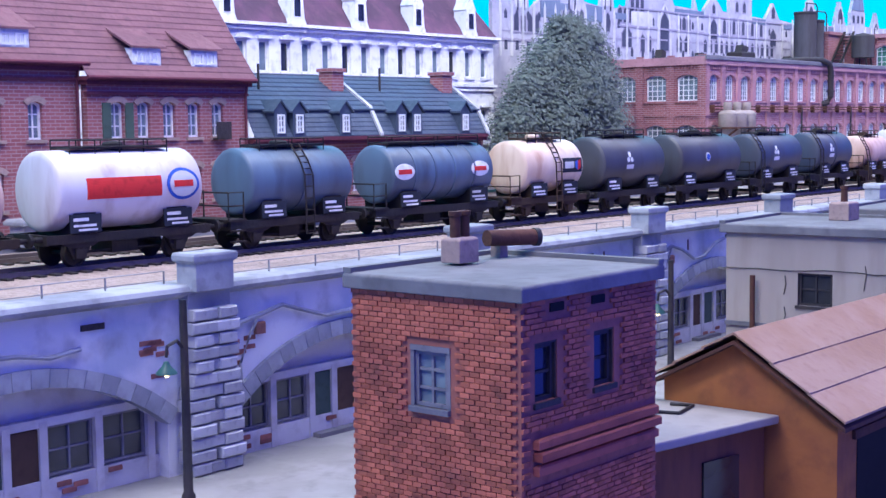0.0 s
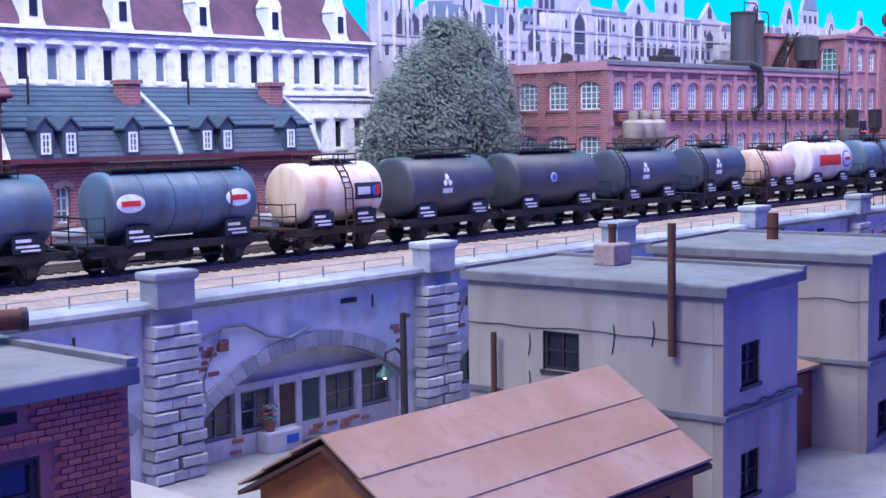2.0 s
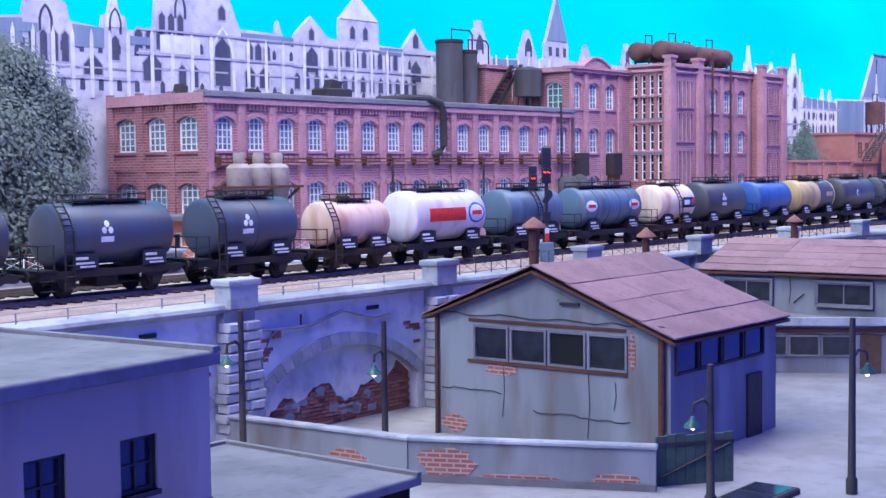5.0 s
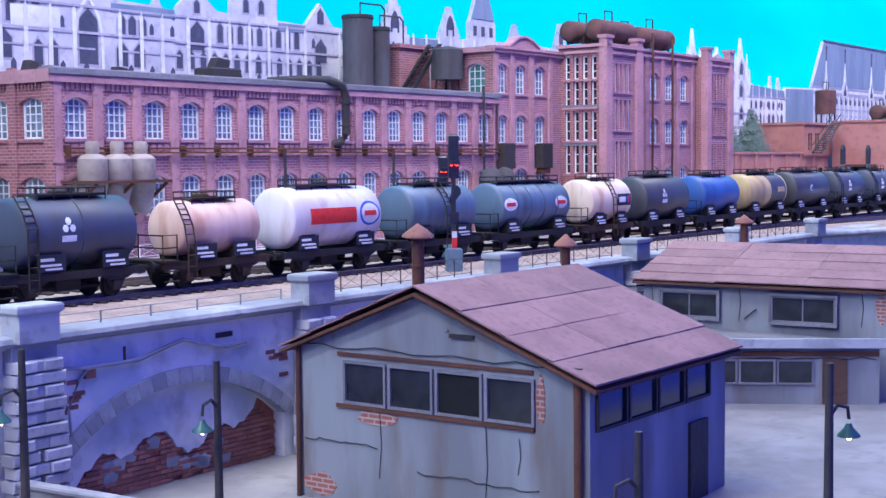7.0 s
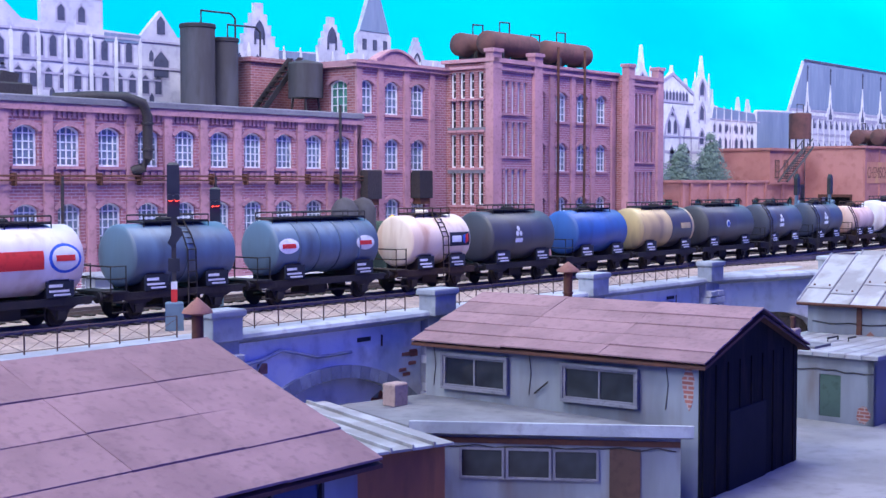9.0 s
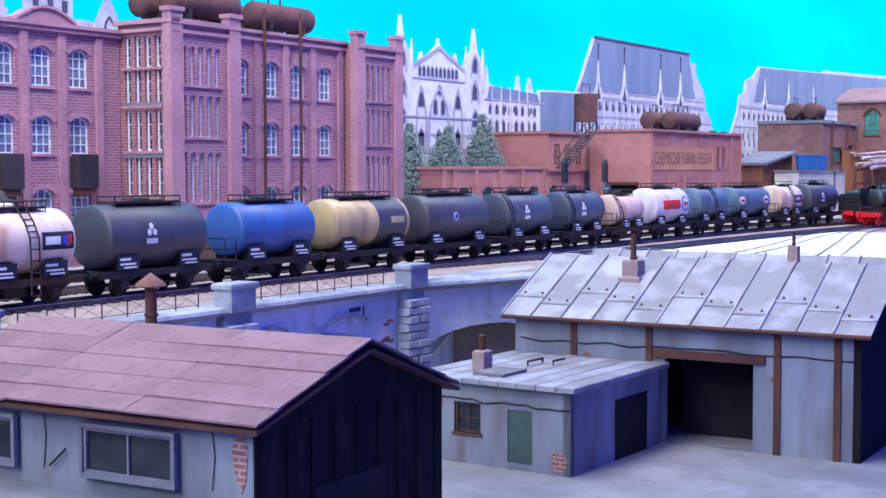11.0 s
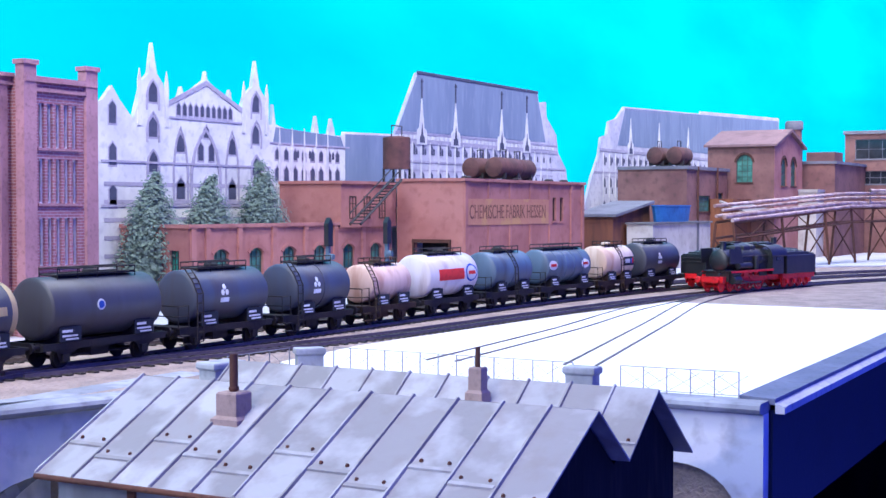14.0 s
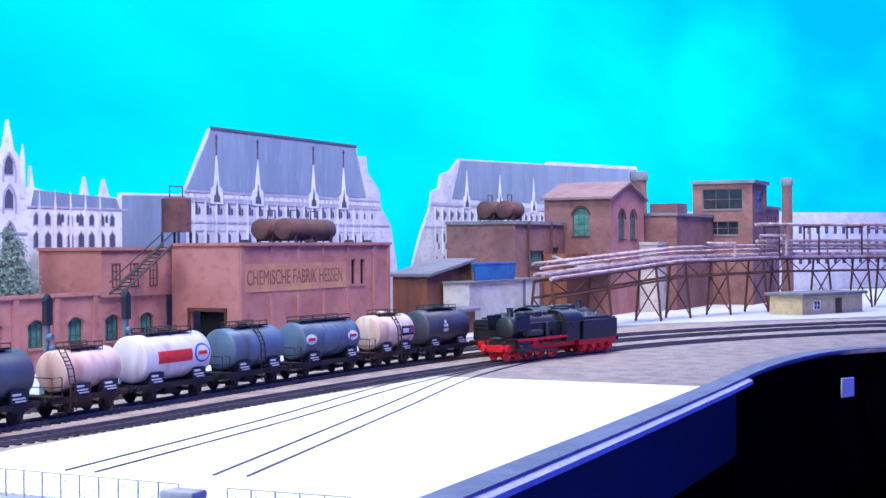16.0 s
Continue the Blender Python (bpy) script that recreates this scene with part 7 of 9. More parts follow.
for hx0, hx1, eave, hy in ((-4.1, 5.2, 14.0, 18.0), (-16.5, -4.3, 14.6, 18.4)):
    ob = thing("brick_town_house", "red brick town house with a steep tiled roof and dormers", "house", (hx0, hy, 0))
    ln = hx1 - hx0
    xs = [1.6 + 1.47 * k for k in range(5)] if ln < 10 else [2 + 2.0 * k for k in range(5)]
    w = facade(ob, (0, 0, 0), 0, ln, 6.8, eave - 0.3, [(c, 0.36, s, s + 1.5, 0.14) for c in xs for s in (11.3, 8.3)], HOUSE_BRICK, CHIM_STONE, 2, 3)
    part("cornice", Mesh().box(-0.2, ln + 0.2, -0.3, 0.4, eave - 0.3, eave - 0.12).box(-0.3, ln + 0.3, -0.5, 0.4, eave - 0.12, eave + 0.05).box(-0.1, ln + 0.1, -0.12, 0.1, eave - 0.75, eave - 0.62), MAROON, ob, "dark maroon cornice")
    roof_courses(ob, -0.3, ln + 0.3, -0.5, eave, 4.6, eave + 6.6, 22, TILE)
    part("side_wall", Mesh().prism([(0.45, 6.8), (9, 6.8), (9, eave), (4.6, eave + 6.4), (0.45, eave + 0.8)], "x", ln - 0.3, ln), HOUSE_BRICK, ob)
    part("gutter", Mesh().tube([(-0.3, -0.52, eave), (ln + 0.3, -0.52, eave)], 0.1, 8).tube([(ln - 0.1, -0.3, eave), (ln - 0.1, -0.12, eave - 0.8), (ln - 0.1, -0.12, 7)], 0.07, 6), MAROON, ob)
    for c in ((3.3, 6.7) if ln < 10 else (4, 9)):
        d = part("dormer", Mesh().box(c - 0.8, c + 0.8, -0.05, 1.5, eave + 0.55, eave + 1.4), FRAME_PAINT, ob, "white dormer window front")
        part("dormer_roof", Mesh().loft([[(c - 1.0, -0.25, eave + 1.38), (c + 1.0, -0.25, eave + 1.38), (c + 0.6, 2.2, eave + 2.75), (c - 1.5, 2.2, eave + 2.75)], [(c - 1.0, -0.25, eave + 1.48), (c + 1.0, -0.25, eave + 1.48), (c + 0.6, 2.2, eave + 2.9), (c - 1.5, 2.2, eave + 2.9)]]), TILE, ob)
        for s in (-0.36, 0.36):
            window(ob, c + s, eave + 0.72, 0.26, 0.55, 0, 2, 1, -0.12, FRAME_PAINT, DARK_GLASS)
    part("chimney", Mesh().box(ln - 1.9, ln - 1.1, 3.2, 4.2, eave + 3.4, eave + 7.6), HOUSE_BRICK, ob)
    if ln < 10:
        for s in (-0.62, 0.62):
            part("shutter", Mesh().box(1.6 + s - 0.22, 1.6 + s + 0.22, -0.08, 0.0, 11.3, 12.9), GREEN_PAINT, ob, "dark green shutter")
        part("balcony", Mesh().box(7.05, 7.95, -0.45, -0.4, 11.2, 12.0).box(7.05, 7.95, -0.45, 0, 11.15, 11.22), IRON, ob)

for mx0, mx1 in ((5.5, 14.7), (14.75, 24.1)):
    ob = thing("mansard_house", "brick house with a dark slate mansard roof and dormers", "house", (mx0, 18.0, 0), group="mansard houses")
    ln = mx1 - mx0
    facade(ob, (0, 0.3, 0), 0, ln, 6.8, 10.9, [(1.3 + 1.65 * k, 0.36, 8.2, 9.8, 0.14) for k in range(5)], HOUSE_BRICK, CHIM_STONE, 2, 3)
    part("cornice", Mesh().box(-0.1, ln, -0.25, 0.5, 10.8, 11.0).box(-0.1, ln, -0.4, 0.5, 11.0, 11.2), MAROON, ob, "dark maroon cornice")
    roof_courses(ob, 0, ln, -0.3, 11.15, 0.5, 12.6, 6, SLATE, "slate_course")
    roof_courses(ob, -0.05, ln + 0.05, 0.3, 12.55, 3.4, 14.5, 8, SLATE, "slate_course")
    part("gable", Mesh().prism([(0.4, 6.8), (6.5, 6.8), (6.5, 12.6), (3.4, 14.45), (0.5, 12.6), (0.0, 11.2)], "x", ln - 0.2, ln), HOUSE_BRICK, ob)
    part("fire_wall", Mesh().loft([[(ln - 0.12, y, z), (ln + 0.12, y, z)] + [(ln + 0.12, y, z + 0.22), (ln - 0.12, y, z + 0.22)] for y, z in ((-0.4, 11.1), (0.45, 12.6), (3.4, 14.5))]), STREET, ob)
    part("chimney", Mesh().box(ln - 1.5, ln - 0.6, 1.9, 2.9, 13.2, 14.9).box(ln - 1.6, ln - 0.5, 1.8, 3.0, 14.7, 14.9), HOUSE_BRICK, ob)
    for c in ((1.7, 3.0, 6.4) if mx0 < 10 else (1.6, 2.9, 7.2)):
        part("dormer", Mesh().prism([(c - 0.42, 11.2), (c + 0.42, 11.2), (c + 0.42, 12.5), (c, 12.95), (c - 0.42, 12.5)], "y", -0.35, 1.2), SLATE, ob, "slate dormer")
        part("dormer_roof", Mesh().prism([(c - 0.58, 12.42), (c, 13.0), (c + 0.58, 12.42), (c + 0.58, 12.52), (c, 13.12), (c - 0.58, 12.52)], "y", -0.45, 1.6), SLATE, ob)
        window(ob, c, 11.4, 0.25, 0.95, 0, 2, 3, -0.42, FRAME_PAINT, DARK_GLASS)
    part("vent_pipe", Mesh().tube([(2.4, 2.0, 13.5), (2.4, 2.0, 15.0)], 0.07, 6), IRON, ob)
    part("ridge", Mesh().tube([(0, 3.4, 14.52), (ln, 3.4, 14.52)], 0.09, 6), SLATE, ob)

# white corner building with a purple roof
wb = thing("white_palace", "white stucco corner building with cornices and a purple roof", "building", (-20, 30.5, 0))
WX = 61.2
xs = [1.2 + 1.84 * k for k in range(33)]
w = part("wall", arched_wall(WX, 6.8, 18.0, [(c, 0.42, s, s + h, 0) for c in xs for s, h in ((15.2, 1.9), (11.0, 1.9))], 0.4), WHITE_WALL, wb)
for k, c in enumerate(xs):
    for s, h in ((15.2, 1.9), (11.0, 1.9)):
        window(w, c, s, 0.42, h, 0, 1, 1, 0.2, FRAME_PAINT, DARK_GLASS if (k * 7 + int(s)) % 3 == 0 else PALE_GLASS)
        part("hood", Mesh().box(c - 0.6, c + 0.6, -0.2, 0.02, s + h + 0.12, s + h + 0.28).prism([(c - 0.55, s + h + 0.28), (c + 0.55, s + h + 0.28), (c, s + h + (0.5 if k % 2 else 0.36))], "y", -0.14, 0.02), WHITE_WALL, w)
        part("sill", Mesh().box(c - 0.55, c + 0.55, -0.16, 0.02, s - 0.16, s), WHITE_WALL, w)
for z, d in ((18.0, 0.5), (17.75, 0.3), (14.5, 0.25), (14.2, 0.15), (10.2, 0.2)):
    part("cornice", Mesh().box(-0.2, WX + d * 0.6, -d, 0.1, z, z + 0.2), WHITE_WALL, wb)
part("side_wall", Mesh().prism([(WX, 0), (WX + 3.4, 4.6), (WX + 3.0, 4.8), (WX - 0.4, 0.41)], "z", 6.8, 18.0).prism([(WX + 0.3, -0.3), (WX + 3.7, 4.6), (WX + 3.0, 4.8), (WX - 0.4, 0.41)], "z", 18.0, 18.25), WHITE_WALL, wb)
for k in range(3):
    for s in (15.2, 11.0):
        f = (k + 0.6) / 3.4
        part("side_window", Mesh().box(-0.3, 0.3, -0.05, 0.05, s, s + 1.9), DARK_GLASS, wb, at=(WX + 3.4 * f, 4.6 * f, 0), rz=53.5)
part("roof", Mesh().loft([[(0, -0.2, 18.2), (WX + 0.2, -0.2, 18.2), (WX + 3.6, 4.8, 18.2), (0, 4.8, 18.2)], [(0, 2.2, 21.3), (WX - 0.6, 2.2, 21.3), (WX + 1.4, 4.8, 21.0), (0, 4.8, 21.3)]]), PURPLE_TILE, wb, "purple tiled roof")
for k in range(9):
    c = 58.2 - 5.85 * k
    part("dormer", Mesh().prism([(c - 0.8, 18.2), (c + 0.8, 18.2), (c + 0.62, 18.6), (c + 0.5, 20.0), (c + 0.6, 20.1), (c + 0.3, 20.6), (c + 0.12, 21.2), (c, 21.5), (c - 0.12, 21.2), (c - 0.3, 20.6), (c - 0.6, 20.1), (c - 0.5, 20.0), (c - 0.62, 18.6)], "y", -0.3, 0.9), WHITE_WALL, wb, "white ornate dormer gable")
    part("dormer_window", Mesh().box(c - 0.25, c + 0.25, -0.34, -0.28, 18.7, 19.8), DARK_GLASS, wb)


# ---- trees ----
LEAF = surface("leaf", (0.125, 0.15, 0.13), (0.10, 0.125, 0.11), (0.15, 0.17, 0.15), rough=0.8, grain=2, stain=1.0, bump=0)
LEAF2 = surface("fir_leaf", (0.15, 0.21, 0.17), (0.125, 0.175, 0.145), (0.19, 0.245, 0.20), rough=0.8, grain=2, stain=1.0, bump=0)
vary_islands(LEAF, 0.7, 1.3)
vary_islands(LEAF2, 0.75, 1.25)
BARK = surface("bark", (0.09, 0.07, 0.055), grain=4)


def tree(x, y, z, height, clumps, leaves, mat, label, seed, trunk=0.3):
    """clumps: (dx, dy, z, radius) balls in which leaf tufts are scattered."""
    rnd = random.Random(seed)
    ob = thing("tree", label, "tree", (x, y, z))
    tm = Mesh().tube([(0, 0, 0), (0.1, 0, height * 0.25), (-0.1, 0.1, height * 0.5), (0, 0, height * 0.85)], trunk, 8, 0.05)
    for dx, dy, cz, r in clumps:
        tm.tube([(0, 0, max(0.5, cz * 0.55)), (dx * 0.5, dy * 0.5, cz * 0.8), (dx, dy, cz)], trunk * 0.35, 5, 0.03)
    part("trunk", tm, BARK, ob, smooth=40)
    core = Mesh()
    for dx, dy, cz, r in clumps:
        core.lathe([(0.12 * r, -0.6 * r), (0.44 * r, -0.42 * r), (0.6 * r, 0), (0.44 * r, 0.42 * r), (0.12 * r, 0.6 * r)], (dx, dy, cz), 9)
    tagged(part("inner_foliage", core, mat, ob, smooth=80), kind="stuff")
    v, f = [], []
    total = sum(c[3] ** 2 for c in clumps)
    for dx, dy, cz, r in clumps:
        for _ in range(int(leaves * r * r / total)):
            d = Vector((rnd.gauss(0, 1), rnd.gauss(0, 1), rnd.gauss(0, 1))).normalized()
            p = Vector((dx, dy, cz)) + d * r * (rnd.random() ** 0.45) * rnd.uniform(0.75, 1.18)
            s = rnd.uniform(0.06, 0.15)
            nrm = (d * 0.7 + Vector((rnd.uniform(-0.3, 0.3), rnd.uniform(-0.9, -0.3), rnd.uniform(0.4, 0.9)))).normalized()
            a = nrm.cross(Vector((rnd.uniform(-1, 1), rnd.uniform(-1, 1), rnd.uniform(-1, 1)))).normalized() * s
            b = nrm.cross(a) * 0.8
            n = len(v)
            v += [tuple(p - a), tuple(p + b), tuple(p + a), tuple(p - b)]
            f.append((n, n + 1, n + 2, n + 3))
    m = Mesh()
    m.v, m.f = v, f
    tagged(part("crown", m, mat, ob, "grey-green leaves"), kind="stuff")
    return ob


rnd = random.Random(12)
cl = [(0.4, 0, 10.4, 2.6), (3.2, 0.2, 9.2, 2.6), (4.7, 0.2, 7.4, 2.4), (5.0, 0, 5.0, 2.2), (-2.0, 0, 9.0, 2.4), (-4.2, 0, 7.0, 2.3), (-6.0, 0, 4.9, 2.2), (-6.6, 0, 2.6, 1.9), (0, -1, 7, 3.2), (1.8, -1.2, 4.4, 3), (-2.6, -1, 4.6, 3), (4.8, 0, 2.4, 2.1), (-3.6, -0.6, 2.4, 2.4), (0.4, -1.2, 2.2, 2.4), (2.3, -0.6, 11.2, 1.5), (-0.7, 0, 12.0, 1.1), (1.2, 0, 12.3, 0.9), (6.3, 0, 6.6, 1.0), (-5.8, 0, 7.2, 0.9), (5.4, 0, 9.3, 0.9)]
tree(45.0, 26.6, 7.0, 11, cl, 95000, LEAF, "large grey-green leafy tree before the white building", 3, 0.4)
for tx, th in ((146.9, 9.6), (153.2, 9.5), (159.7, 10.8)):
    cl = [(rnd.uniform(-0.3, 0.3), 0, th * (0.25 + 0.7 * k / 7), 2.7 * (1.0 - 0.8 * (k / 7) ** 1.4)) for k in range(8)]
    tree(tx, 28.6, 7.0, th, cl, 26000, LEAF2, "narrow conical green tree before the gothic front", int(tx), 0.2)

# ---- printed card flats of gothic buildings before the sky ----
CARD_ROOF = surface("printed_slate", (0.17, 0.215, 0.31), (0.14, 0.18, 0.27), (0.23, 0.27, 0.36), grain=1.5, stain=0.4, streak=True, bump=0)
CARD_PINK = surface("printed_pink_stone", (0.50, 0.48, 0.54), (0.38, 0.37, 0.45), (0.22, 0.21, 0.29), grain=1.5, stain=0.4, bump=0)
CARD_WHITE = surface("printed_white_stone", (0.62, 0.61, 0.60), (0.50, 0.49, 0.51), (0.32, 0.32, 0.37), grain=1.5, stain=0.4, bump=0)
CARD_DARK = surface("printed_shadow", (0.065, 0.07, 0.12), (0.05, 0.055, 0.10), bump=0)
CARD_LINE = surface("printed_ledge", (0.36, 0.33, 0.42), (0.30, 0.28, 0.36), bump=0)


def flat(label, y, outline, mat, wins=(), ledges=(), extra=()):
    ob = thing("card_flat", label, "backdrop flat", (0, y, 0))
    part("sheet", Mesh().prism(outline, "y", 0, 0.35), mat, ob)
    for x, z, w, h in wins:
        pts = [(x - w, z), (x + w, z), (x + w, z + h - w), (x, z + h), (x - w, z + h - w)]
        part("window", Mesh().prism(pts, "y", -0.03, 0.02), CARD_DARK, ob)
        part("surround", Mesh().prism([(x - w - 0.12, z - 0.15), (x + w + 0.12, z - 0.15), (x + w + 0.12, z + h - w), (x, z + h + 0.2), (x - w - 0.12, z + h - w)], "y", -0.015, 0.01), CARD_LINE, ob)
    for x0, x1, z, t in ledges:
        part("ledge", Mesh().box(x0, x1, -0.08, 0.02, z, z + t), CARD_LINE, ob)
    for pts, m in extra:
        part("face", Mesh().prism(pts, "y", -0.05, 0.01), m, ob)
    return ob


def spire(x, z0, w, h):
    return [(x - w, z0), (x - w * 0.9, z0 + h * 0.3), (x - w * 0.45, z0 + h * 0.35), (x, z0 + h), (x + w * 0.45, z0 + h * 0.35), (x + w * 0.9, z0 + h * 0.3), (x + w, z0)]


def stepped(x, z0, w, h, n=5):
    left = []
    for k in range(n):
        left += [(x - w * (1 - k / n), z0 + h * k / n), (x - w * (1 - k / n), z0 + h * (k + 1) / n)]
    return left + [(2 * x - u, z) for u, z in reversed(left)]


def gable(x, z0, w, h):
    return [(x - w, z0), (x - w, z0 + h * 0.3), (x, z0 + h), (x + w, z0 + h * 0.3), (x + w, z0)]


town = [(42.4, 7), (42.4, 21.4), (43.4, 22.4), (44.4, 21.4)] + spire(46.0, 20.6, 1.1, 3.6) + [(48.6, 21.6)] + [(51.4, 21.9), (51.6, 22.9), (52.4, 23.2), (53.0, 24.4), (53.8, 23.2), (54.6, 22.8), (54.8, 21.8)] + spire(58.3, 21.5, 1.0, 2.8) + [(61.6, 21.8), (61.8, 23.9), (63.2, 24.0), (63.8, 26.0), (64.6, 24.0), (65.7, 24.2), (67.6, 25.9), (69.3, 22.3)] + [(72.9, 22.2), (73.1, 23.2), (73.5, 22.2)] + [(74.6, 21.3), (75.0, 22.4), (76.6, 23.8), (78.4, 22.3)] + [(79.8, 22.2), (79.8, 23.9), (81.9, 25.8), (84.3, 23.9), (84.3, 22.1)] + [(87.3, 22.0), (88.9, 23.7), (90.3, 22.1), (94.0, 21.8)] + stepped(97.7, 21.4, 1.9, 3.7) + [(101.5, 22.0)] + stepped(105.1, 22.1, 1.4, 2.7) + [(107.9, 22.4), (107.9, 23.8), (108.2, 24.2), (109.9, 28.4), (111.5, 24.2), (111.8, 23.8), (111.8, 22.4)] + stepped(115.0, 22.4, 0.9, 1.7) + [(119.5, 22.4)] + stepped(122.7, 22.3, 1.0, 2.4) + [(127, 22.2)] + [(129, 22.0), (129, 7)]
wins = [(45.4 + 0.9 * k, 18.9, 0.28, 1.5) for k in range(4)] + [(52.0 + 0.8 * k, 19.2, 0.26, 1.9) for k in range(4)] + [(56.5, 18.5, 0.7, 1.3), (58.3, 19.5, 0.3, 1.6)] + [(60.2 + 0.9 * k, 20.4, 0.3, 1.3) for k in range(3)] + [(62.2 + 0.8 * k, 21.5, 0.25, 1.4) for k in range(3)] + [(61.3, 18.3, 0.75, 1.9), (63.9, 18.0, 0.3, 1.5), (65.0, 18.0, 0.3, 1.5), (67.6, 18.2, 0.7, 3.4), (67.6, 22.8, 0.3, 1.0), (70.2, 18.2, 0.45, 1.5), (71.6, 18.2, 0.45, 1.5)] + [(70.2 + 0.85 * k, 20.2, 0.3, 1.2) for k in range(3)] + [(75.0 + 1.05 * k, 18.3, 0.26, 1.2) for k in range(14)] + [(76.6, 19.6, 0.6, 1.9), (76.6, 22.0, 0.25, 0.9)] + [(78.7 + 0.95 * k, 20.2, 0.24, 1.3) for k in range(9)] + [(81.2, 22.4, 0.25, 1.0), (82.7, 22.4, 0.25, 1.0), (88.9, 19.4, 0.6, 1.7)]
TOWN = flat("printed gothic town hall and warehouses on card", 31.5, town, CARD_PINK, wins, [(42.6, 60, 18.2, 0.18), (60, 74.6, 20.0, 0.16), (60, 74.6, 21.6, 0.14), (74.6, 92, 19.9, 0.16), (74.6, 92, 21.6, 0.14)], [(spire(58.3, 21.6, 0.75, 2.6), CARD_WHITE), (spire(46.0, 20.8, 0.8, 3.2), CARD_WHITE), ([(79.7, 23.9), (84.3, 23.9), (81.9, 25.7)], CARD_WHITE), ([(48.6, 20.2), (51.3, 20.2), (51.3, 21.7), (48.6, 21.5)], CARD_ROOF), ([(55, 20.2), (57.4, 20.2), (57.4, 21.5), (55, 21.6)], CARD_ROOF), ([(62.0, 20.2), (65.5, 20.2), (65.5, 21.4), (62.0, 21.4)], CARD_WHITE)])

def enrich(ob, x0, x1, step, z0, z1, skip=(), tip=0.0, mat=None):
    """Upright ribs with small pinnacles and short string courses between them."""
    n = int((x1 - x0) / step)
    for k in range(n):
        x = x0 + step * (k + 0.5)
        if any(a < x < b for a, b in skip):
            continue
        part("rib", Mesh().prism([(x - 0.13, z0), (x + 0.13, z0), (x + 0.13, z1), (x, z1 + tip), (x - 0.13, z1)], "y", -0.09, 0.01), mat or CARD_WHITE, ob)
        part("string_course", Mesh().box(x + 0.2, x + step - 0.2, -0.05, 0.01, z0 + (z1 - z0) * 0.48, z0 + (z1 - z0) * 0.48 + 0.12), CARD_LINE, ob)
        part("small_window", Mesh().prism([(x + step * 0.5 + u, z1 - 1.0 + w) for u, w in ((-0.16, 0), (0.16, 0), (0.16, 0.5), (0, 0.72), (-0.16, 0.5))], "y", -0.035, 0.01), CARD_DARK, ob)
        part("small_window", Mesh().prism([(x + step * 0.5 + u, z0 + 0.5 + w) for u, w in ((-0.18, 0), (0.18, 0), (0.18, 0.6), (0, 0.85), (-0.18, 0.6))], "y", -0.035, 0.01), CARD_DARK, ob)


def arch_ring(ob, x, z, r, h, t, mat):
    """A pointed arch drawn as a raised band."""
    arc = [(-1, 0), (-1, 0.5), (-0.75, 0.78), (-0.4, 0.94), (0, 1.06), (0.4, 0.94), (0.75, 0.78), (1, 0.5), (1, 0)]
    out = [(x + r * u, z + h * w) for u, w in arc]
    inn = [(x + (r - t) * u, z + (h - t) * w) for u, w in arc]
    part("arch_band", Mesh().prism(out + inn[::-1], "y", -0.07, 0.01), mat, ob)


part("spire_slates", Mesh().prism([(108.15, 24.1), (111.55, 24.1), (109.9, 28.2)], "y", -0.06, 0.01), CARD_ROOF, TOWN, "blue-grey printed slates")
for x, z in ((88.9, 22.2), (97.7, 22.6), (105.1, 22.9), (122.7, 22.9)):
    part("gable_window", Mesh().prism([(x - 0.32, z), (x + 0.32, z), (x + 0.32, z + 0.8), (x, z + 1.15), (x - 0.32, z + 0.8)], "y", -0.05, 0.01), CARD_DARK, TOWN)
for x in (108.7, 109.9, 111.1):
    part("tower_window", Mesh().box(x - 0.22, x + 0.22, -0.05, 0.01, 22.7, 23.5), CARD_DARK, TOWN)
for x0, x1, z in ((48.6, 52.4, 20.9), (59.5, 61.4, 20.6), (69.4, 74.6, 21.5), (84.4, 87.2, 21.4), (91.0, 95.6, 21.2), (99.6, 103.4, 21.4)):
    part("slate_strip", Mesh().box(x0, x1, -0.06, 0.01, z, z + 0.55), CARD_ROOF, TOWN)
enrich(TOWN, 42.6, 60, 1.45, 17.0, 20.9, (), 0.5)
enrich(TOWN, 60.4, 74.4, 1.75, 17.0, 21.3, ((66.6, 68.6),), 0.4)
enrich(TOWN, 74.8, 92.0, 1.9, 17.0, 21.4, ((76.0, 77.4), (88.8, 90.2)), 0.4)
enrich(TOWN, 92.4, 128.4, 1.7, 17.0, 21.8, ((97.8, 99.2), (109.6, 111)), 0.5)
arch_ring(TOWN, 67.6, 17.8, 1.15, 4.3, 0.22, CARD_WHITE)
for x, z in ((46.0, 20.6), (53.0, 21.0), (58.3, 21.2), (63.8, 22.6), (97.7, 22.2), (105.1, 22.4), (115.0, 21.2), (122.7, 21.4)):
    arch_ring(TOWN, x, z, 0.5, 1.6, 0.14, CARD_DARK)

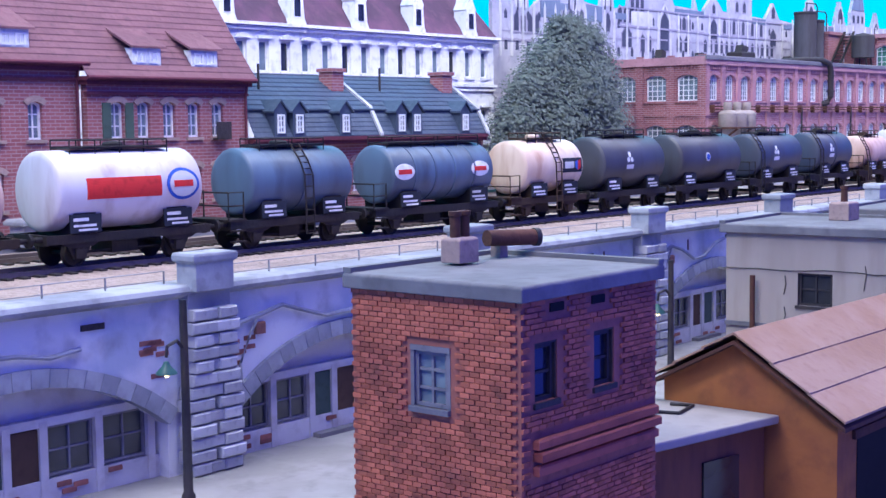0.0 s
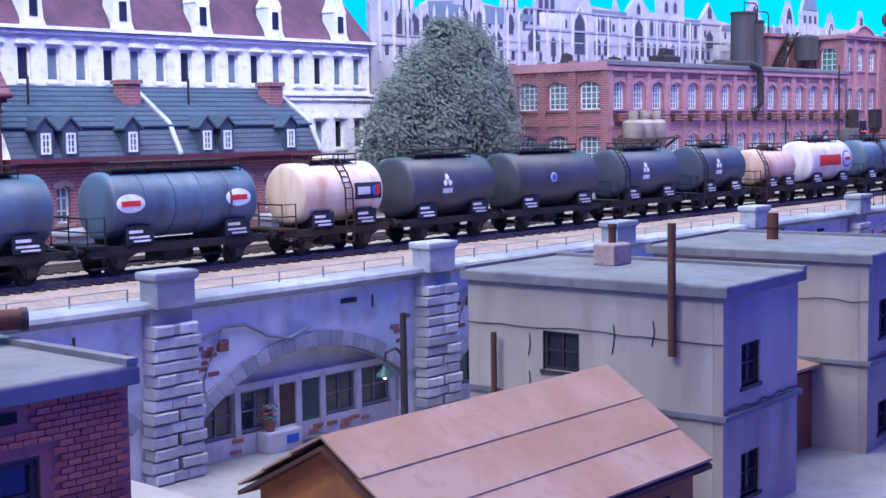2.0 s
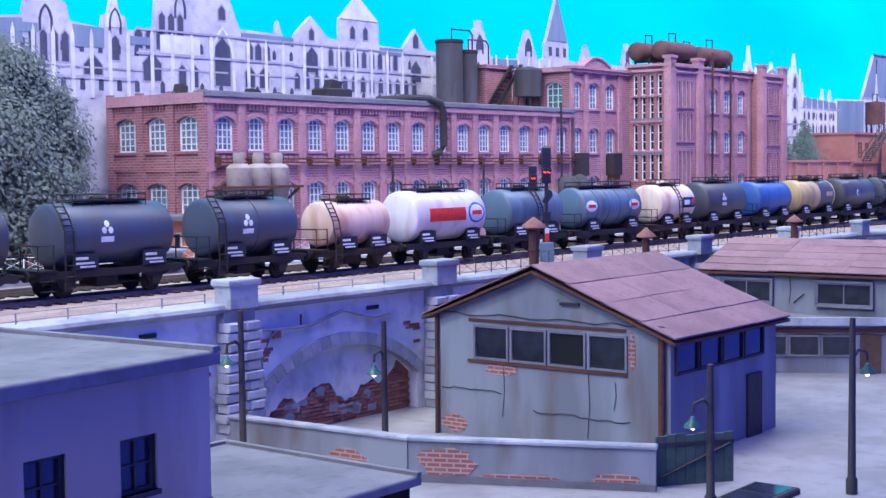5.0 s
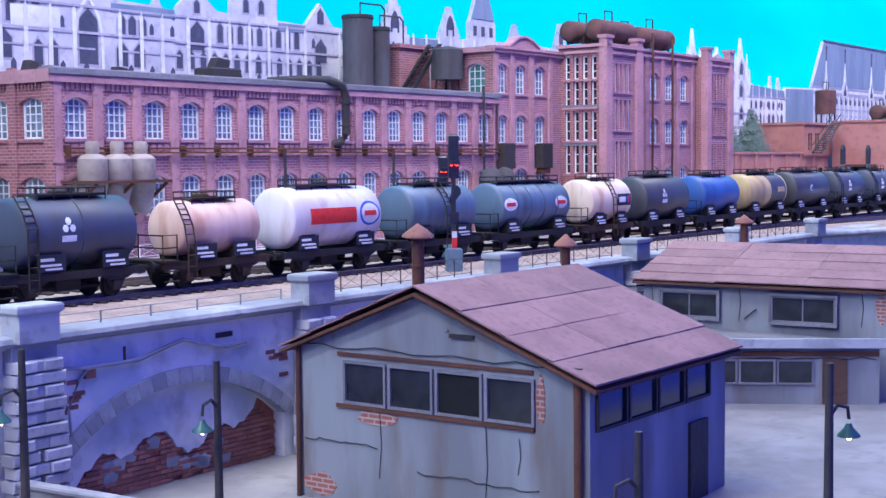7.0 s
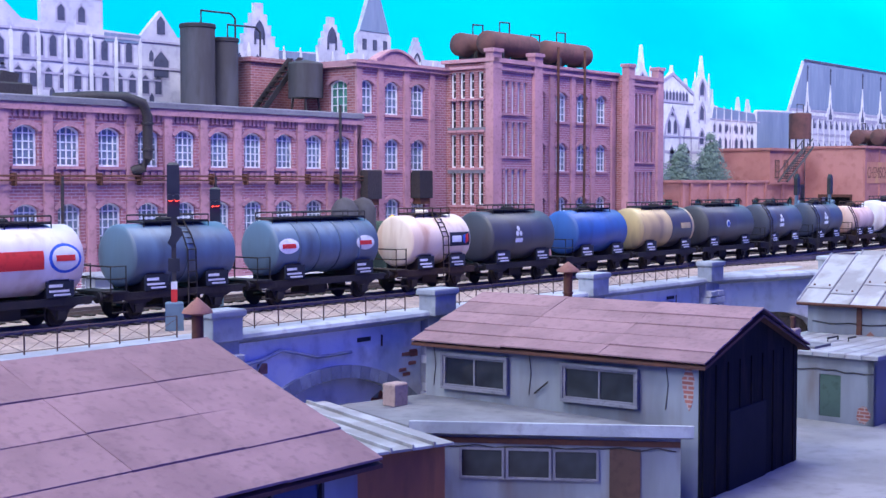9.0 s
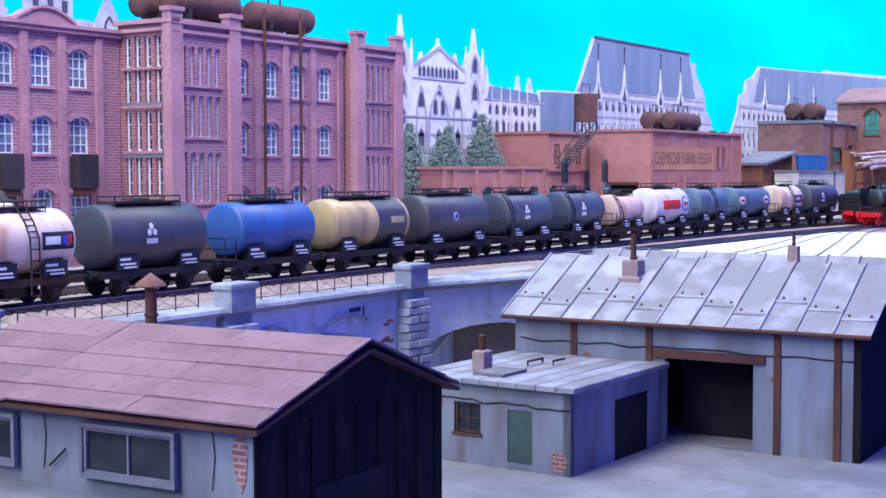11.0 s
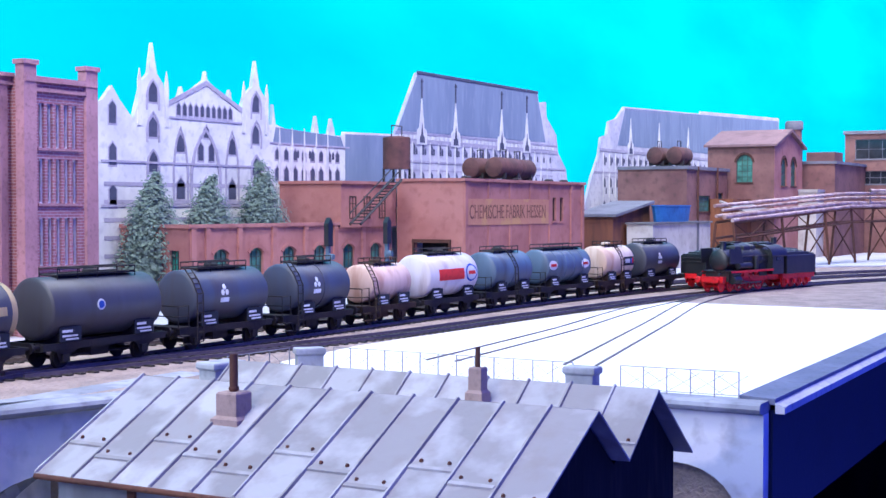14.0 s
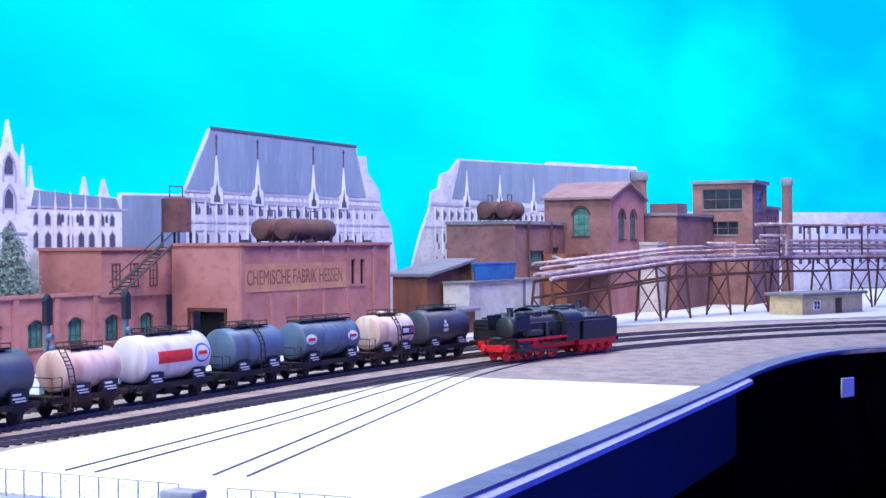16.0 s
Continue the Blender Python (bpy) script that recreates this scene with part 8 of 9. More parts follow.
front = [(130.5, 7), (130.5, 21.0), (143.2, 21.2)] + [(144.2, 21.6), (145.2, 22.7), (146.0, 21.7), (147.4, 20.4)] + [(147.9, 21.9), (148.4, 23.3), (149.1, 23.9), (149.5, 26.2), (150.0, 23.9), (150.7, 23.2), (151.0, 21.8)] + [(152.4, 22.3), (152.8, 23.2), (153.1, 22.5), (155.5, 23.9), (155.7, 24.6), (155.9, 23.9), (158.4, 22.6), (158.7, 23.4), (159.0, 22.3)] + [(160.1, 21.9), (160.7, 23.2), (161.6, 23.8), (162.1, 26.0), (162.6, 23.8), (163.3, 23.1), (163.6, 20.8), (164.3, 20.9), (164.5, 22.6), (164.8, 20.9), (168, 20.3), (170.4, 20.5), (170.8, 22.0), (171.2, 20.4), (172.8, 20.5), (173.2, 21.9), (173.8, 20.4), (175.2, 20.4), (175.3, 20.8), (184.6, 21.0), (184.6, 7)]
wins = [(145.2, 14 + 3 * k, 0.35, 1.6) for k in range(3)] + [(149.5, 14 + 2.6 * k, 0.45, 1.5) for k in range(4)] + [(162.0, 14 + 2.6 * k, 0.45, 1.5) for k in range(4)] + [(152.6, 18.2, 0.45, 1.3), (158.9, 18.2, 0.45, 1.3), (155.0, 17.6, 0.3, 1.4), (156.3, 17.6, 0.3, 1.4), (155.7, 19.4, 0.3, 0.9)] + [(152.4 + 0.7 * k, 21.0, 0.2, 0.9) for k in range(10)] + [(152.6, 14.6, 0.45, 1.6), (158.9, 14.6, 0.45, 1.6), (155.6, 14.4, 0.4, 1.8)] + [(165 + 1.3 * k, 16.2, 0.3, 1.2) for k in range(8)] + [(165 + 1.3 * k, 18.0, 0.25, 0.9) for k in range(8)]
FRONT_FLAT = flat("printed gothic church-like front in pale stone on card", 31.0, front, CARD_WHITE, wins, [(144, 164, 17.2, 0.16), (151, 160.4, 20.7, 0.14), (144, 164, 14.0, 0.14), (164, 176, 19.3, 0.14)], [([(164.4, 19.4), (175.1, 19.4), (174.6, 20.3), (164.8, 20.7)], CARD_ROOF), ([(175.4, 14), (184.4, 14), (184.4, 20.8), (175.4, 20.6)], CARD_ROOF)])

arch_ring(FRONT_FLAT, 155.6, 13.6, 1.9, 6.2, 0.3, CARD_LINE)
arch_ring(FRONT_FLAT, 152.6, 14.2, 0.9, 5.6, 0.18, CARD_LINE)
arch_ring(FRONT_FLAT, 158.9, 14.2, 0.9, 5.6, 0.18, CARD_LINE)
for x in (149.5, 162.1):
    for z in (16.0, 18.8, 21.2):
        arch_ring(FRONT_FLAT, x, z, 0.75, 2.2, 0.16, CARD_LINE)
part("gable_band", Mesh().prism([(151.2, 21.6), (155.7, 23.5), (160.2, 21.6), (160.2, 22.0), (155.7, 23.85), (151.2, 22.0)], "y", -0.07, 0.01), CARD_LINE, FRONT_FLAT)
for k in range(6):
    part("stone_band", Mesh().box(144.3, 163.6, -0.03, 0.01, 9.0 + 1.3 * k, 9.3 + 1.3 * k), CARD_LINE, FRONT_FLAT)
for x in (148.0, 151.0, 160.4, 163.5):
    part("pinnacle", Mesh().prism([(x - 0.2, 20), (x + 0.2, 20), (x + 0.2, 23.2), (x, 24.2), (x - 0.2, 23.2)], "y", -0.1, 0.01), CARD_WHITE, FRONT_FLAT)
enrich(FRONT_FLAT, 164.4, 175.2, 1.8, 13.0, 19.2, (), 1.6)
enrich(FRONT_FLAT, 131, 143, 1.8, 13.0, 20.4, (), 0.6)

hall = [(184.6, 7), (184.4, 21.0), (188.6, 27.3), (216.4, 27.5), (216.8, 26.2), (218.8, 26.4), (219.0, 24.6), (221.8, 22.6), (222.2, 20.6), (224.6, 18.6), (226, 14), (226.5, 7)]
wins = [(186.2 + 1.75 * k, 19.2, 0.32, 1.1) for k in range(17)] + [(186.2 + 1.75 * k, 16.4, 0.32, 1.1) for k in range(19)]
dorm = [(spire(x, 20.4, 1.0, 4.6), CARD_LINE) for x in (189.4, 196.4, 207.0, 213.4)]
ob = flat("printed gothic hall with a huge slate roof on card", 31.2, hall, CARD_PINK, wins, [(184.5, 222, 20.3, 0.4), (184.5, 222, 21.2, 0.18), (184.6, 224, 18.4, 0.2)], [([(184.8, 21.4), (188.7, 27.1), (216.2, 27.3), (218.6, 21.6)], CARD_ROOF)])
for x in (189.4, 196.4, 207.0, 213.4):
    part("dormer_spire", Mesh().prism(spire(x, 20.2, 1.0, 4.8), "y", -0.14, -0.04), CARD_WHITE, ob)
    part("dormer_arch", Mesh().prism(spire(x, 20.4, 0.5, 2.0), "y", -0.17, -0.13), CARD_DARK, ob)

enrich(ob, 185, 221, 1.75, 15.2, 20.2, (), 0.3)
for k in range(40):
    part("frieze_block", Mesh().box(185.2 + 0.9 * k, 185.7 + 0.9 * k, -0.12, 0.01, 20.75, 21.1), CARD_WHITE, ob)
for x in (189.4, 196.4, 207.0, 213.4):
    part("finial", Mesh().tube([(x, -0.1, 24.8), (x, -0.1, 26.6)], 0.09, 5).lathe([(0.05, 26.3), (0.18, 26.5), (0.03, 26.8)], (x, -0.1, 0), 6), CARD_DARK, ob)
part("ridge_line", Mesh().box(188.6, 216.4, -0.12, 0.05, 27.2, 27.5), CARD_DARK, ob)

hall2 = [(229.5, 7), (231, 14), (233.4, 18.0), (235.6, 20.6), (236.4, 23.0), (238.3, 23.4), (239, 25.2), (241.8, 25.8), (244.5, 27.5), (276, 28.4), (276.2, 28.8), (320, 30.2), (321, 7)]
wins = [(237.5 + 2.1 * k, 19.5, 0.35, 1.2) for k in range(18)] + [(237.5 + 2.1 * k, 16.6, 0.35, 1.2) for k in range(18)] + [(237.5 + 2.1 * k, 13.6, 0.35, 1.2) for k in range(12)]
ob = flat("second printed gothic hall with a long slate roof on card", 31.5, hall2, CARD_PINK, wins, [(236, 320, 21.2, 0.4), (234, 320, 18.4, 0.2)], [([(242, 22.2), (244.7, 27.3), (319.5, 29.6), (319.5, 22.5)], CARD_ROOF)])
for x in (246.5, 257.5, 270.0):
    part("dormer_spire", Mesh().prism(spire(x, 21.0, 1.1, 5.0), "y", -0.14, -0.04), CARD_WHITE, ob)
    part("dormer_arch", Mesh().prism(spire(x, 21.2, 0.55, 2.2), "y", -0.17, -0.13), CARD_DARK, ob)

enrich(ob, 236, 300, 2.1, 15.2, 20.8, (), 0.3)

# ---- chemical works in red plaster ----
low = thing("red_workshop", "low red plaster workshop with arched windows", "workshop", (146, 24.7, 0))
GREEN_LIT = glass("green_lit_glass", (0.05, 0.42, 0.30))
facade(low, (0, 0, 0), 0, 27.2, 6.9, 12.5, [(3.6 + 4.2 * k, 0.85, 8.9, 10.6, 0.35) for k in range(6)], RED_PLASTER, RED_PLASTER, 3, 3, GREEN_PAINT, GREEN_GLASS, pilasters=(0.4, 2.0, 5.7, 9.9, 14.1, 18.3, 22.5))
facade(low, (-0.012, 6.3, 0), -90, 6.285, 6.9, 12.5, [(1.2, 0.42, 8.9, 10.9, 0), (3.2, 0.42, 8.9, 10.9, 0), (5.0, 0.42, 8.9, 10.9, 0)], RED_PLASTER, RED_PLASTER, 3, 4, GREEN_PAINT, GREEN_LIT)
part("parapet", Mesh().box(-0.2, 27.2, -0.2, 0.4, 12.5, 12.75).box(-0.2, 0.4, 0.4, 6.3, 12.5, 12.75), RED_PLASTER, low)
part("roof", Mesh().box(0.4, 27.2, 0.4, 6.3, 12.2, 12.4), GREY_FELT, low)
hall_ob = thing("chemical_hall", "tall red plaster factory hall with a painted name", "factory hall", (173.3, 17.6, 0))
w = facade(hall_ob, (0, 0, 0), 0, 25.3, 6.9, 16.2, [(18.4, 0.4, 12.6, 14.9, 0), (20.1, 0.4, 12.6, 14.9, 0)], RED_PLASTER, RED_PLASTER, 2, 3, BROWN_PAINT, DARK_GLASS, pilasters=(0.3, 22.3, 25.0))
for x in (4.6, 8.8, 13.0, 17.25):
    part("pilaster", Mesh().box(x - 0.2, x + 0.2, -0.12, 0.02, 6.9, 12.3), RED_PLASTER, w)
    part("pilaster_head", Mesh().box(x - 0.2, x + 0.2, -0.12, 0.02, 14.75, 16.2), RED_PLASTER, w)
part("coping", Mesh().box(-0.2, 25.5, -0.25, 0.5, 16.2, 16.45), RED_PLASTER, hall_ob)
part("name_panel", Mesh().box(0.7, 17.0, -0.05, 0.01, 12.4, 14.7), surface("ochre_panel", (0.50, 0.27, 0.12), (0.46, 0.21, 0.13), (0.40, 0.15, 0.11), grain=1.5, stain=0.4, mix=0.9), w, "faded ochre name panel")
lettering("CHEMISCHE FABRIK HESSEN", w, (0.95, -0.06, 12.98), 1.75, surface("faded_letter", (0.17, 0.075, 0.05), (0.26, 0.11, 0.07), bump=0), stretch=0.70)
sw = part("side_wall", arched_wall(6.585, 6.9, 16.2, [(3.5, 1.7, 6.95, 10.9, 0)], 0.4), RED_PLASTER, hall_ob, at=(-0.012, 6.6, 0), rz=-90)
part("door_frame", Mesh().box(1.6, 1.8, -0.15, 0.02, 6.9, 11.1).box(5.2, 5.4, -0.15, 0.02, 6.9, 11.1).box(1.6, 5.4, -0.2, 0.02, 10.9, 11.2), RUST, sw)
# black sheet set back in the doorway in place of shade
part("door_dark", Mesh().box(1.7, 5.3, 1.5, 1.6, 6.9, 11), OPENING_SHADE, sw)
part("coping", Mesh().box(0, 6.8, -0.25, 0.5, 16.2, 16.45), RED_PLASTER, sw)
part("roof", Mesh().box(0.4, 25.2, 0.5, 13, 15.8, 16.0), GREY_FELT, hall_ob)
part("rear_block", Mesh().box(-8.5, 0.2, 6.8, 13, 12.3, 15.9).box(-8.7, 0.3, 6.6, 13, 15.9, 16.15), RED_PLASTER, hall_ob)
for x in (-6.8, -4.6, -2.2):
    window(hall_ob, x, 13.0, 0.5, 1.9, 0, 2, 3, 6.74, BROWN_PAINT, DARK_GLASS)
for s in (0, 1.0):
    part("roof_stair_rail", Mesh().tube([(-9.0, 4.6 + s, 12.6), (-2.6, 4.6 + s, 16.3)], 0.12, 5).tube([(-9.0, 4.6 + s, 13.5), (-2.6, 4.6 + s, 17.2)], 0.06, 5), IRON, hall_ob)
for k in range(14):
    part("stair_tread", Mesh().box(-9.0 + 0.46 * k, -8.6 + 0.46 * k, 4.6, 5.6, 12.6 + 0.265 * k, 12.68 + 0.265 * k), IRON, hall_ob)
ob = thing("red_roof_tank", "rusty red upright tank on a steel stand", "tank", (177.0, 26.5, 16.0))
part("shell", Mesh().lathe([(1.25, 1.4), (1.25, 4.2), (1.15, 4.3), (0.1, 4.4)], (0, 0, 0), 20), RUSTY_TANK, ob, smooth=40)
for a in (45, 135, 225, 315):
    part("leg", Mesh().box(-0.08, 0.08, -0.08, 0.08, 0, 1.45), IRON, ob, at=(1.2 * math.cos(radians(a)), 1.2 * math.sin(radians(a)), 0))
part("hoop", Mesh().tube([(-0.9, 0, 4.3), (-0.9, 0, 5.3), (0.9, 0, 5.3), (0.9, 0, 4.3)], 0.06, 5), IRON, ob)
for x, y in ((183.5, 20.0), (183.5, 22.4), (188.5, 21.0)):
    lying_tank(x, y, 16.0, 4.4, 0.95, 0.7)
for x in (176, 186, 193, 196.5):
    ob = thing("roof_vent", "small dark roof vent", "vent", (x, 18.8, 16.0))
    part("box", Mesh().chamfer(-0.4, 0.4, -0.3, 0.3, 0, 0.7, 0.1), IRON, ob)


# ---- chemical plant at the far end ----
RUST_BRICK = surface("sooty_red_wall", (0.24, 0.115, 0.10), (0.175, 0.08, 0.075), (0.095, 0.052, 0.05), grain=1.2, stain=0.3)
PALE_BLOCK = surface("pale_block", (0.52, 0.48, 0.46), (0.40, 0.36, 0.34), (0.28, 0.22, 0.2), grain=1.0, stain=0.3)
BLUE_TUB = surface("blue_tub", (0.03, 0.16, 0.42), (0.025, 0.12, 0.32), grain=2, stain=0.5)
PIPE_PINK = surface("weathered_pipe", (0.50, 0.38, 0.37), (0.32, 0.19, 0.17), grain=2, stain=0.8)
ob = thing("boiler_house", "sooty red boiler house with a flat roof and green shutters", "boiler house", (231, 18, 0))
w = facade(ob, (0, 0, 0), 0, 16, 6.9, 18.6, [(6.6, 2.4, 13.4, 15.4, 0), (13.2, 1.2, 13.4, 15.8, 0)], RUST_BRICK, RUST, 6, 3, GREEN_PAINT, GREEN_GLASS)
part("side_wall", Mesh().box(0, 0.4, 0.45, 9, 6.9, 18.6), RUST_BRICK, ob)
part("coping", Mesh().box(-0.3, 16.2, -0.3, 0.5, 18.6, 19.0).box(-0.3, 0.4, 0.5, 9, 18.6, 19.0), GREY_FELT, ob)
part("roof", Mesh().box(0.4, 16, 0.5, 9, 18.2, 18.5), GREY_FELT, ob)
for x in (3.4, 11.0):
    part("downpipe", Mesh().tube([(x, -0.3, 19), (x, -0.3, 7)], 0.14, 6), RUST, ob)
for k in range(2):
    lying_tank(233.5, 20.5 + 2.6 * k, 18.5, 4.0, 1.1, 0.8)
ob = thing("lean_to", "rusty lean-to with a slanting grey roof", "lean-to", (208, 18.2, 0))
part("wall", Mesh().prism([(0, 6.9), (11, 6.9), (11, 14.4), (0, 13.0)], "y", 0, 4), RUSTY_WALL, ob)
part("roof", Mesh().prism([(-0.5, 12.9), (11, 14.4), (11, 14.7), (-0.5, 13.2)], "y", -0.6, 4.4), GREY_FELT, ob)
ob = thing("small_hut", "small grey-roofed hut beside the tracks", "hut", (205.5, 14.6, 0))
part("wall", Mesh().box(0, 6.5, 0, 3, 6.9, 9.3), RUSTY_WALL, ob)
part("roof", Mesh().chamfer(-0.4, 6.9, -0.4, 3.4, 9.3, 9.8, 0.2), GREY_FELT, ob)
ob = thing("wash_house", "pale stained block house under a blue tub", "block house", (211, 14.8, 0))
part("wall", Mesh().box(0, 19.5, 0, 3, 6.9, 12.1), PALE_BLOCK, ob)
part("coping", Mesh().box(-0.2, 19.7, -0.2, 3.1, 12.1, 12.3), CONCRETE, ob)
part("strip", Mesh().box(14.5, 15.2, -0.06, 0.0, 6.9, 12.1), CONCRETE, ob)
ob = thing("blue_tub", "bright blue open water tub on a roof", "tub", (221, 16.3, 12.3))
part("shell", Mesh().loft([[(5.4 * s * math.cos(a), 1.3 * s * math.sin(a), z) for a in (2 * math.pi * k / 24 for k in range(24))] for s, z in ((0.9, 0), (1.0, 1.7), (1.04, 1.75), (1.04, 1.9), (0.96, 1.9), (0.94, 1.2))]), BLUE_TUB, ob, smooth=40)
# brick hall with gable
ob = thing("gabled_hall", "tall sooty red hall with a low gable and arched windows", "hall", (248, 12, 0))
w = facade(ob, (-0.012, 9, 0), -90, 8.985, 6.9, 22.0, [(5.0, 1.1, 17.2, 20.0, 0.9)], RUST_BRICK, RUST, 3, 5, GREEN_PAINT, GREEN_GLASS)
g = facade(ob, (0, 0, 0), 0, 14, 6.9, 22.0, [(4.6, 1.3, 16.8, 19.6, 1.0), (9.4, 1.3, 16.8, 19.6, 1.0)], RED_PLASTER, RUST, 3, 5, GREEN_PAINT, GREEN_GLASS)
part("gable", Mesh().prism([(0, 22.0), (14, 22.0), (7, 24.0)], "y", 0, 0.4), RED_PLASTER, ob)
part("roof", Mesh().loft([[(-0.6, y, 21.9), (7, y, 24.1), (14.6, y, 21.9), (14.6, y, 22.2), (7, y, 24.45), (-0.6, y, 22.2)] for y in (-0.5, 9.4)]), BROWN_FELT, ob)
part("lower_wing", Mesh().box(12, 27, -2.5, 6, 6.9, 16.0).box(11.8, 27.2, -2.7, 6.2, 16.0, 16.4), PALE_BLOCK, ob)
part("base_block", Mesh().box(-8, 0, 3, 9, 6.9, 15.0), RUSTY_WALL, ob)
part("sheet_roof", Mesh().loft([[(-9, 0.5, 13.0), (2, -0.8, 13.2), (2, 4, 14.6), (-9, 4.5, 14.6)], [(-9, 0.5, 13.2), (2, -0.8, 13.4), (2, 4, 14.8), (-9, 4.5, 14.8)]]), ZINC, ob)
for x, y, top, r in ((272.5, 16, 26.6, 1.1), (317.5, 4.1, 27.2, 0.85)):
    ob = thing("brick_chimney", "round brick factory chimney with a banded top", "chimney", (x, y, 6.9))
    h = top - 6.9
    part("stack", Mesh().lathe([(r * 1.2, 0), (r, h - 1.4), (r, h - 0.9)], (0, 0, 0), 18), RUST_BRICK, ob, smooth=40)
    part("crown", Mesh().lathe([(r * 1.15, h - 1.3), (r * 1.2, h - 1.1), (r * 1.2, h - 0.3), (r * 1.05, h), (r * 0.7, h)], (0, 0, 0), 18), GREY_FELT, ob, smooth=40)
ob = thing("process_tower", "brick process tower with a large dark window", "tower", (283, 2, 0))
w = facade(ob, (-0.012, 9, 0), -90, 8.985, 6.9, 25.0, [(4.5, 3.0, 21.2, 24.2, 0), (4.5, 2.4, 17.4, 19.4, 0)], RUST_BRICK, GREY_FELT, 3, 2, GREY_FELT, DARK_GLASS)
w = facade(ob, (0, 0, 0), 0, 9.5, 6.9, 25.0, [(4.7, 2.2, 21.0, 24.0, 0)], RUST_BRICK, GREY_FELT, 3, 4, GREY_FELT, PALE_GLASS)
part("coping", Mesh().box(-0.4, 9.9, -0.4, 9.2, 25.0, 25.5), GREY_FELT, ob)
w = facade(ob, (9.5, 0.6, 0), 0, 11.5, 6.9, 21.5, [(2.5 + 3.2 * k, 0.7, z, z + 1.8, 0) for k in range(3) for z in (12.5, 15.6, 18.6)], RUST_BRICK, GREY_FELT, 2, 2, PIPE_PINK, DARK_GLASS)
part("roof_slab", Mesh().box(9.3, 21.2, 0.3, 9, 21.5, 21.9), GREY_FELT, ob)
ob = thing("rear_works", "low rusty works buildings between hall and tower", "works", (264, 8, 0))
part("wall", Mesh().box(0, 20, 0, 6, 6.9, 20.0).box(4, 9, 1, 5, 20.0, 21.8), RUST_BRICK, ob)
part("coping", Mesh().box(-0.3, 20.2, -0.3, 6.2, 20.0, 20.4), GREY_FELT, ob)
# pipe bridge on steel trestles
line = [(214, 7.8, 12.9), (245, 2.4, 14.4), (268, -5.1, 14.6), (285, -16.5, 14.5), (300, -40, 14.4)]
ob = thing("pipe_bridge", "rusty trestle bridge carrying weathered pink pipes", "pipe bridge")
for dy, dz, r in ((0, 0, 0.26), (0.9, 0.1, 0.2), (-0.9, -0.35, 0.22), (0.2, 0.75, 0.17), (1.1, 1.2, 0.2), (-0.5, 1.3, 0.16)):
    part("pipe", Mesh().tube([(x, y + dy, z + dz) for x, y, z in line], r, 10), PIPE_PINK, ob, smooth=40)
for dz in (-0.6, -2.3):
    for dy in (-1.0, 1.0):
        part("chord", Mesh().tube([(x, y + dy, z + dz) for x, y, z in line], 0.14, 4), RUST, ob)
for (x0, y0, z0), (x1, y1, z1) in zip(line, line[1:]):
    n = 8
    for k in range(n):
        a, b = k / n, (k + 1) / n
        p = [(x0 + (x1 - x0) * f, y0 + (y1 - y0) * f - 1.0, z0 + (z1 - z0) * f) for f in (a, b)]
        lo, hi = (-2.3, -0.6) if k % 2 else (-0.6, -2.3)
        part("diagonal", Mesh().tube([(p[0][0], p[0][1], p[0][2] + lo), (p[1][0], p[1][1], p[1][2] + hi)], 0.09, 4), RUST, ob)
        if k % 3 == 0:
            for s in (-1.2, 1.2):
                part("leg", Mesh().tube([(p[0][0], p[0][1] + 1 + s * 1.3, 6.9), (p[0][0], p[0][1] + 1 + s * 0.8, p[0][2] - 0.6)], 0.16, 5), RUST, ob)
            part("brace", Mesh().tube([(p[0][0], p[0][1] - 0.5, 7.4), (p[0][0], p[0][1] + 2.2, p[0][2] - 2.3)], 0.09, 4).tube([(p[0][0], p[0][1] + 2.5, 7.4), (p[0][0], p[0][1] - 0.2, p[0][2] - 2.3)], 0.09, 4), RUST, ob)
for x, y, h in ((250, 0.2, 1.6), (262, -3.8, 2.6), (269, -5.6, 4.2), (276, -10, 1.8), (282, -14.5, 3.6)):
    part("pipe_loop", Mesh().tube([(x, y, 14.4), (x, y, 14.5 + h), (x + 5, y - 2.4, 14.5 + h), (x + 5, y - 2.4, 14.4)], 0.2, 8), PIPE_PINK, ob, smooth=40)
for x, y in ((266, -4.5), (273, -8.4), (280, -13), (287, -19)):
    for s in (-1.0, 1.0):
        part("upper_post", Mesh().tube([(x, y + s, 14.0), (x, y + s, 18.4)], 0.13, 5), RUST, ob)
    part("cross_beam", Mesh().tube([(x, y - 1.2, 18.3), (x, y + 1.2, 18.3)], 0.13, 4), RUST, ob)
for dy, z in ((-0.7, 18.6), (0.1, 18.65), (0.8, 18.6), (-0.6, 16.4), (0.7, 16.4)):
    part("pipe", Mesh().tube([(264, -3.6 + dy, z), (273, -8.4 + dy, z), (280, -13 + dy, z), (288, -19.8 + dy, z), (302, -42 + dy, z)], 0.2, 8), PIPE_PINK, ob, smooth=40)
ob = thing("gate_house", "small yellow gate house with a flat roof", "gate house", (256, -10.4, 0), -25)
part("wall", Mesh().box(0, 13, 0, 5, 6.9, 9.4), surface("yellow_wall", (0.52, 0.42, 0.24), (0.44, 0.35, 0.2), grain=1.5), ob)
part("roof", Mesh().chamfer(-0.5, 13.5, -0.5, 5.5, 9.4, 9.8, 0.1), CONCRETE, ob)
window(ob, 3.0, 7.6, 0.7, 1.2, 0, 2, 2, -0.1, FRAME_PAINT, DARK_GLASS)
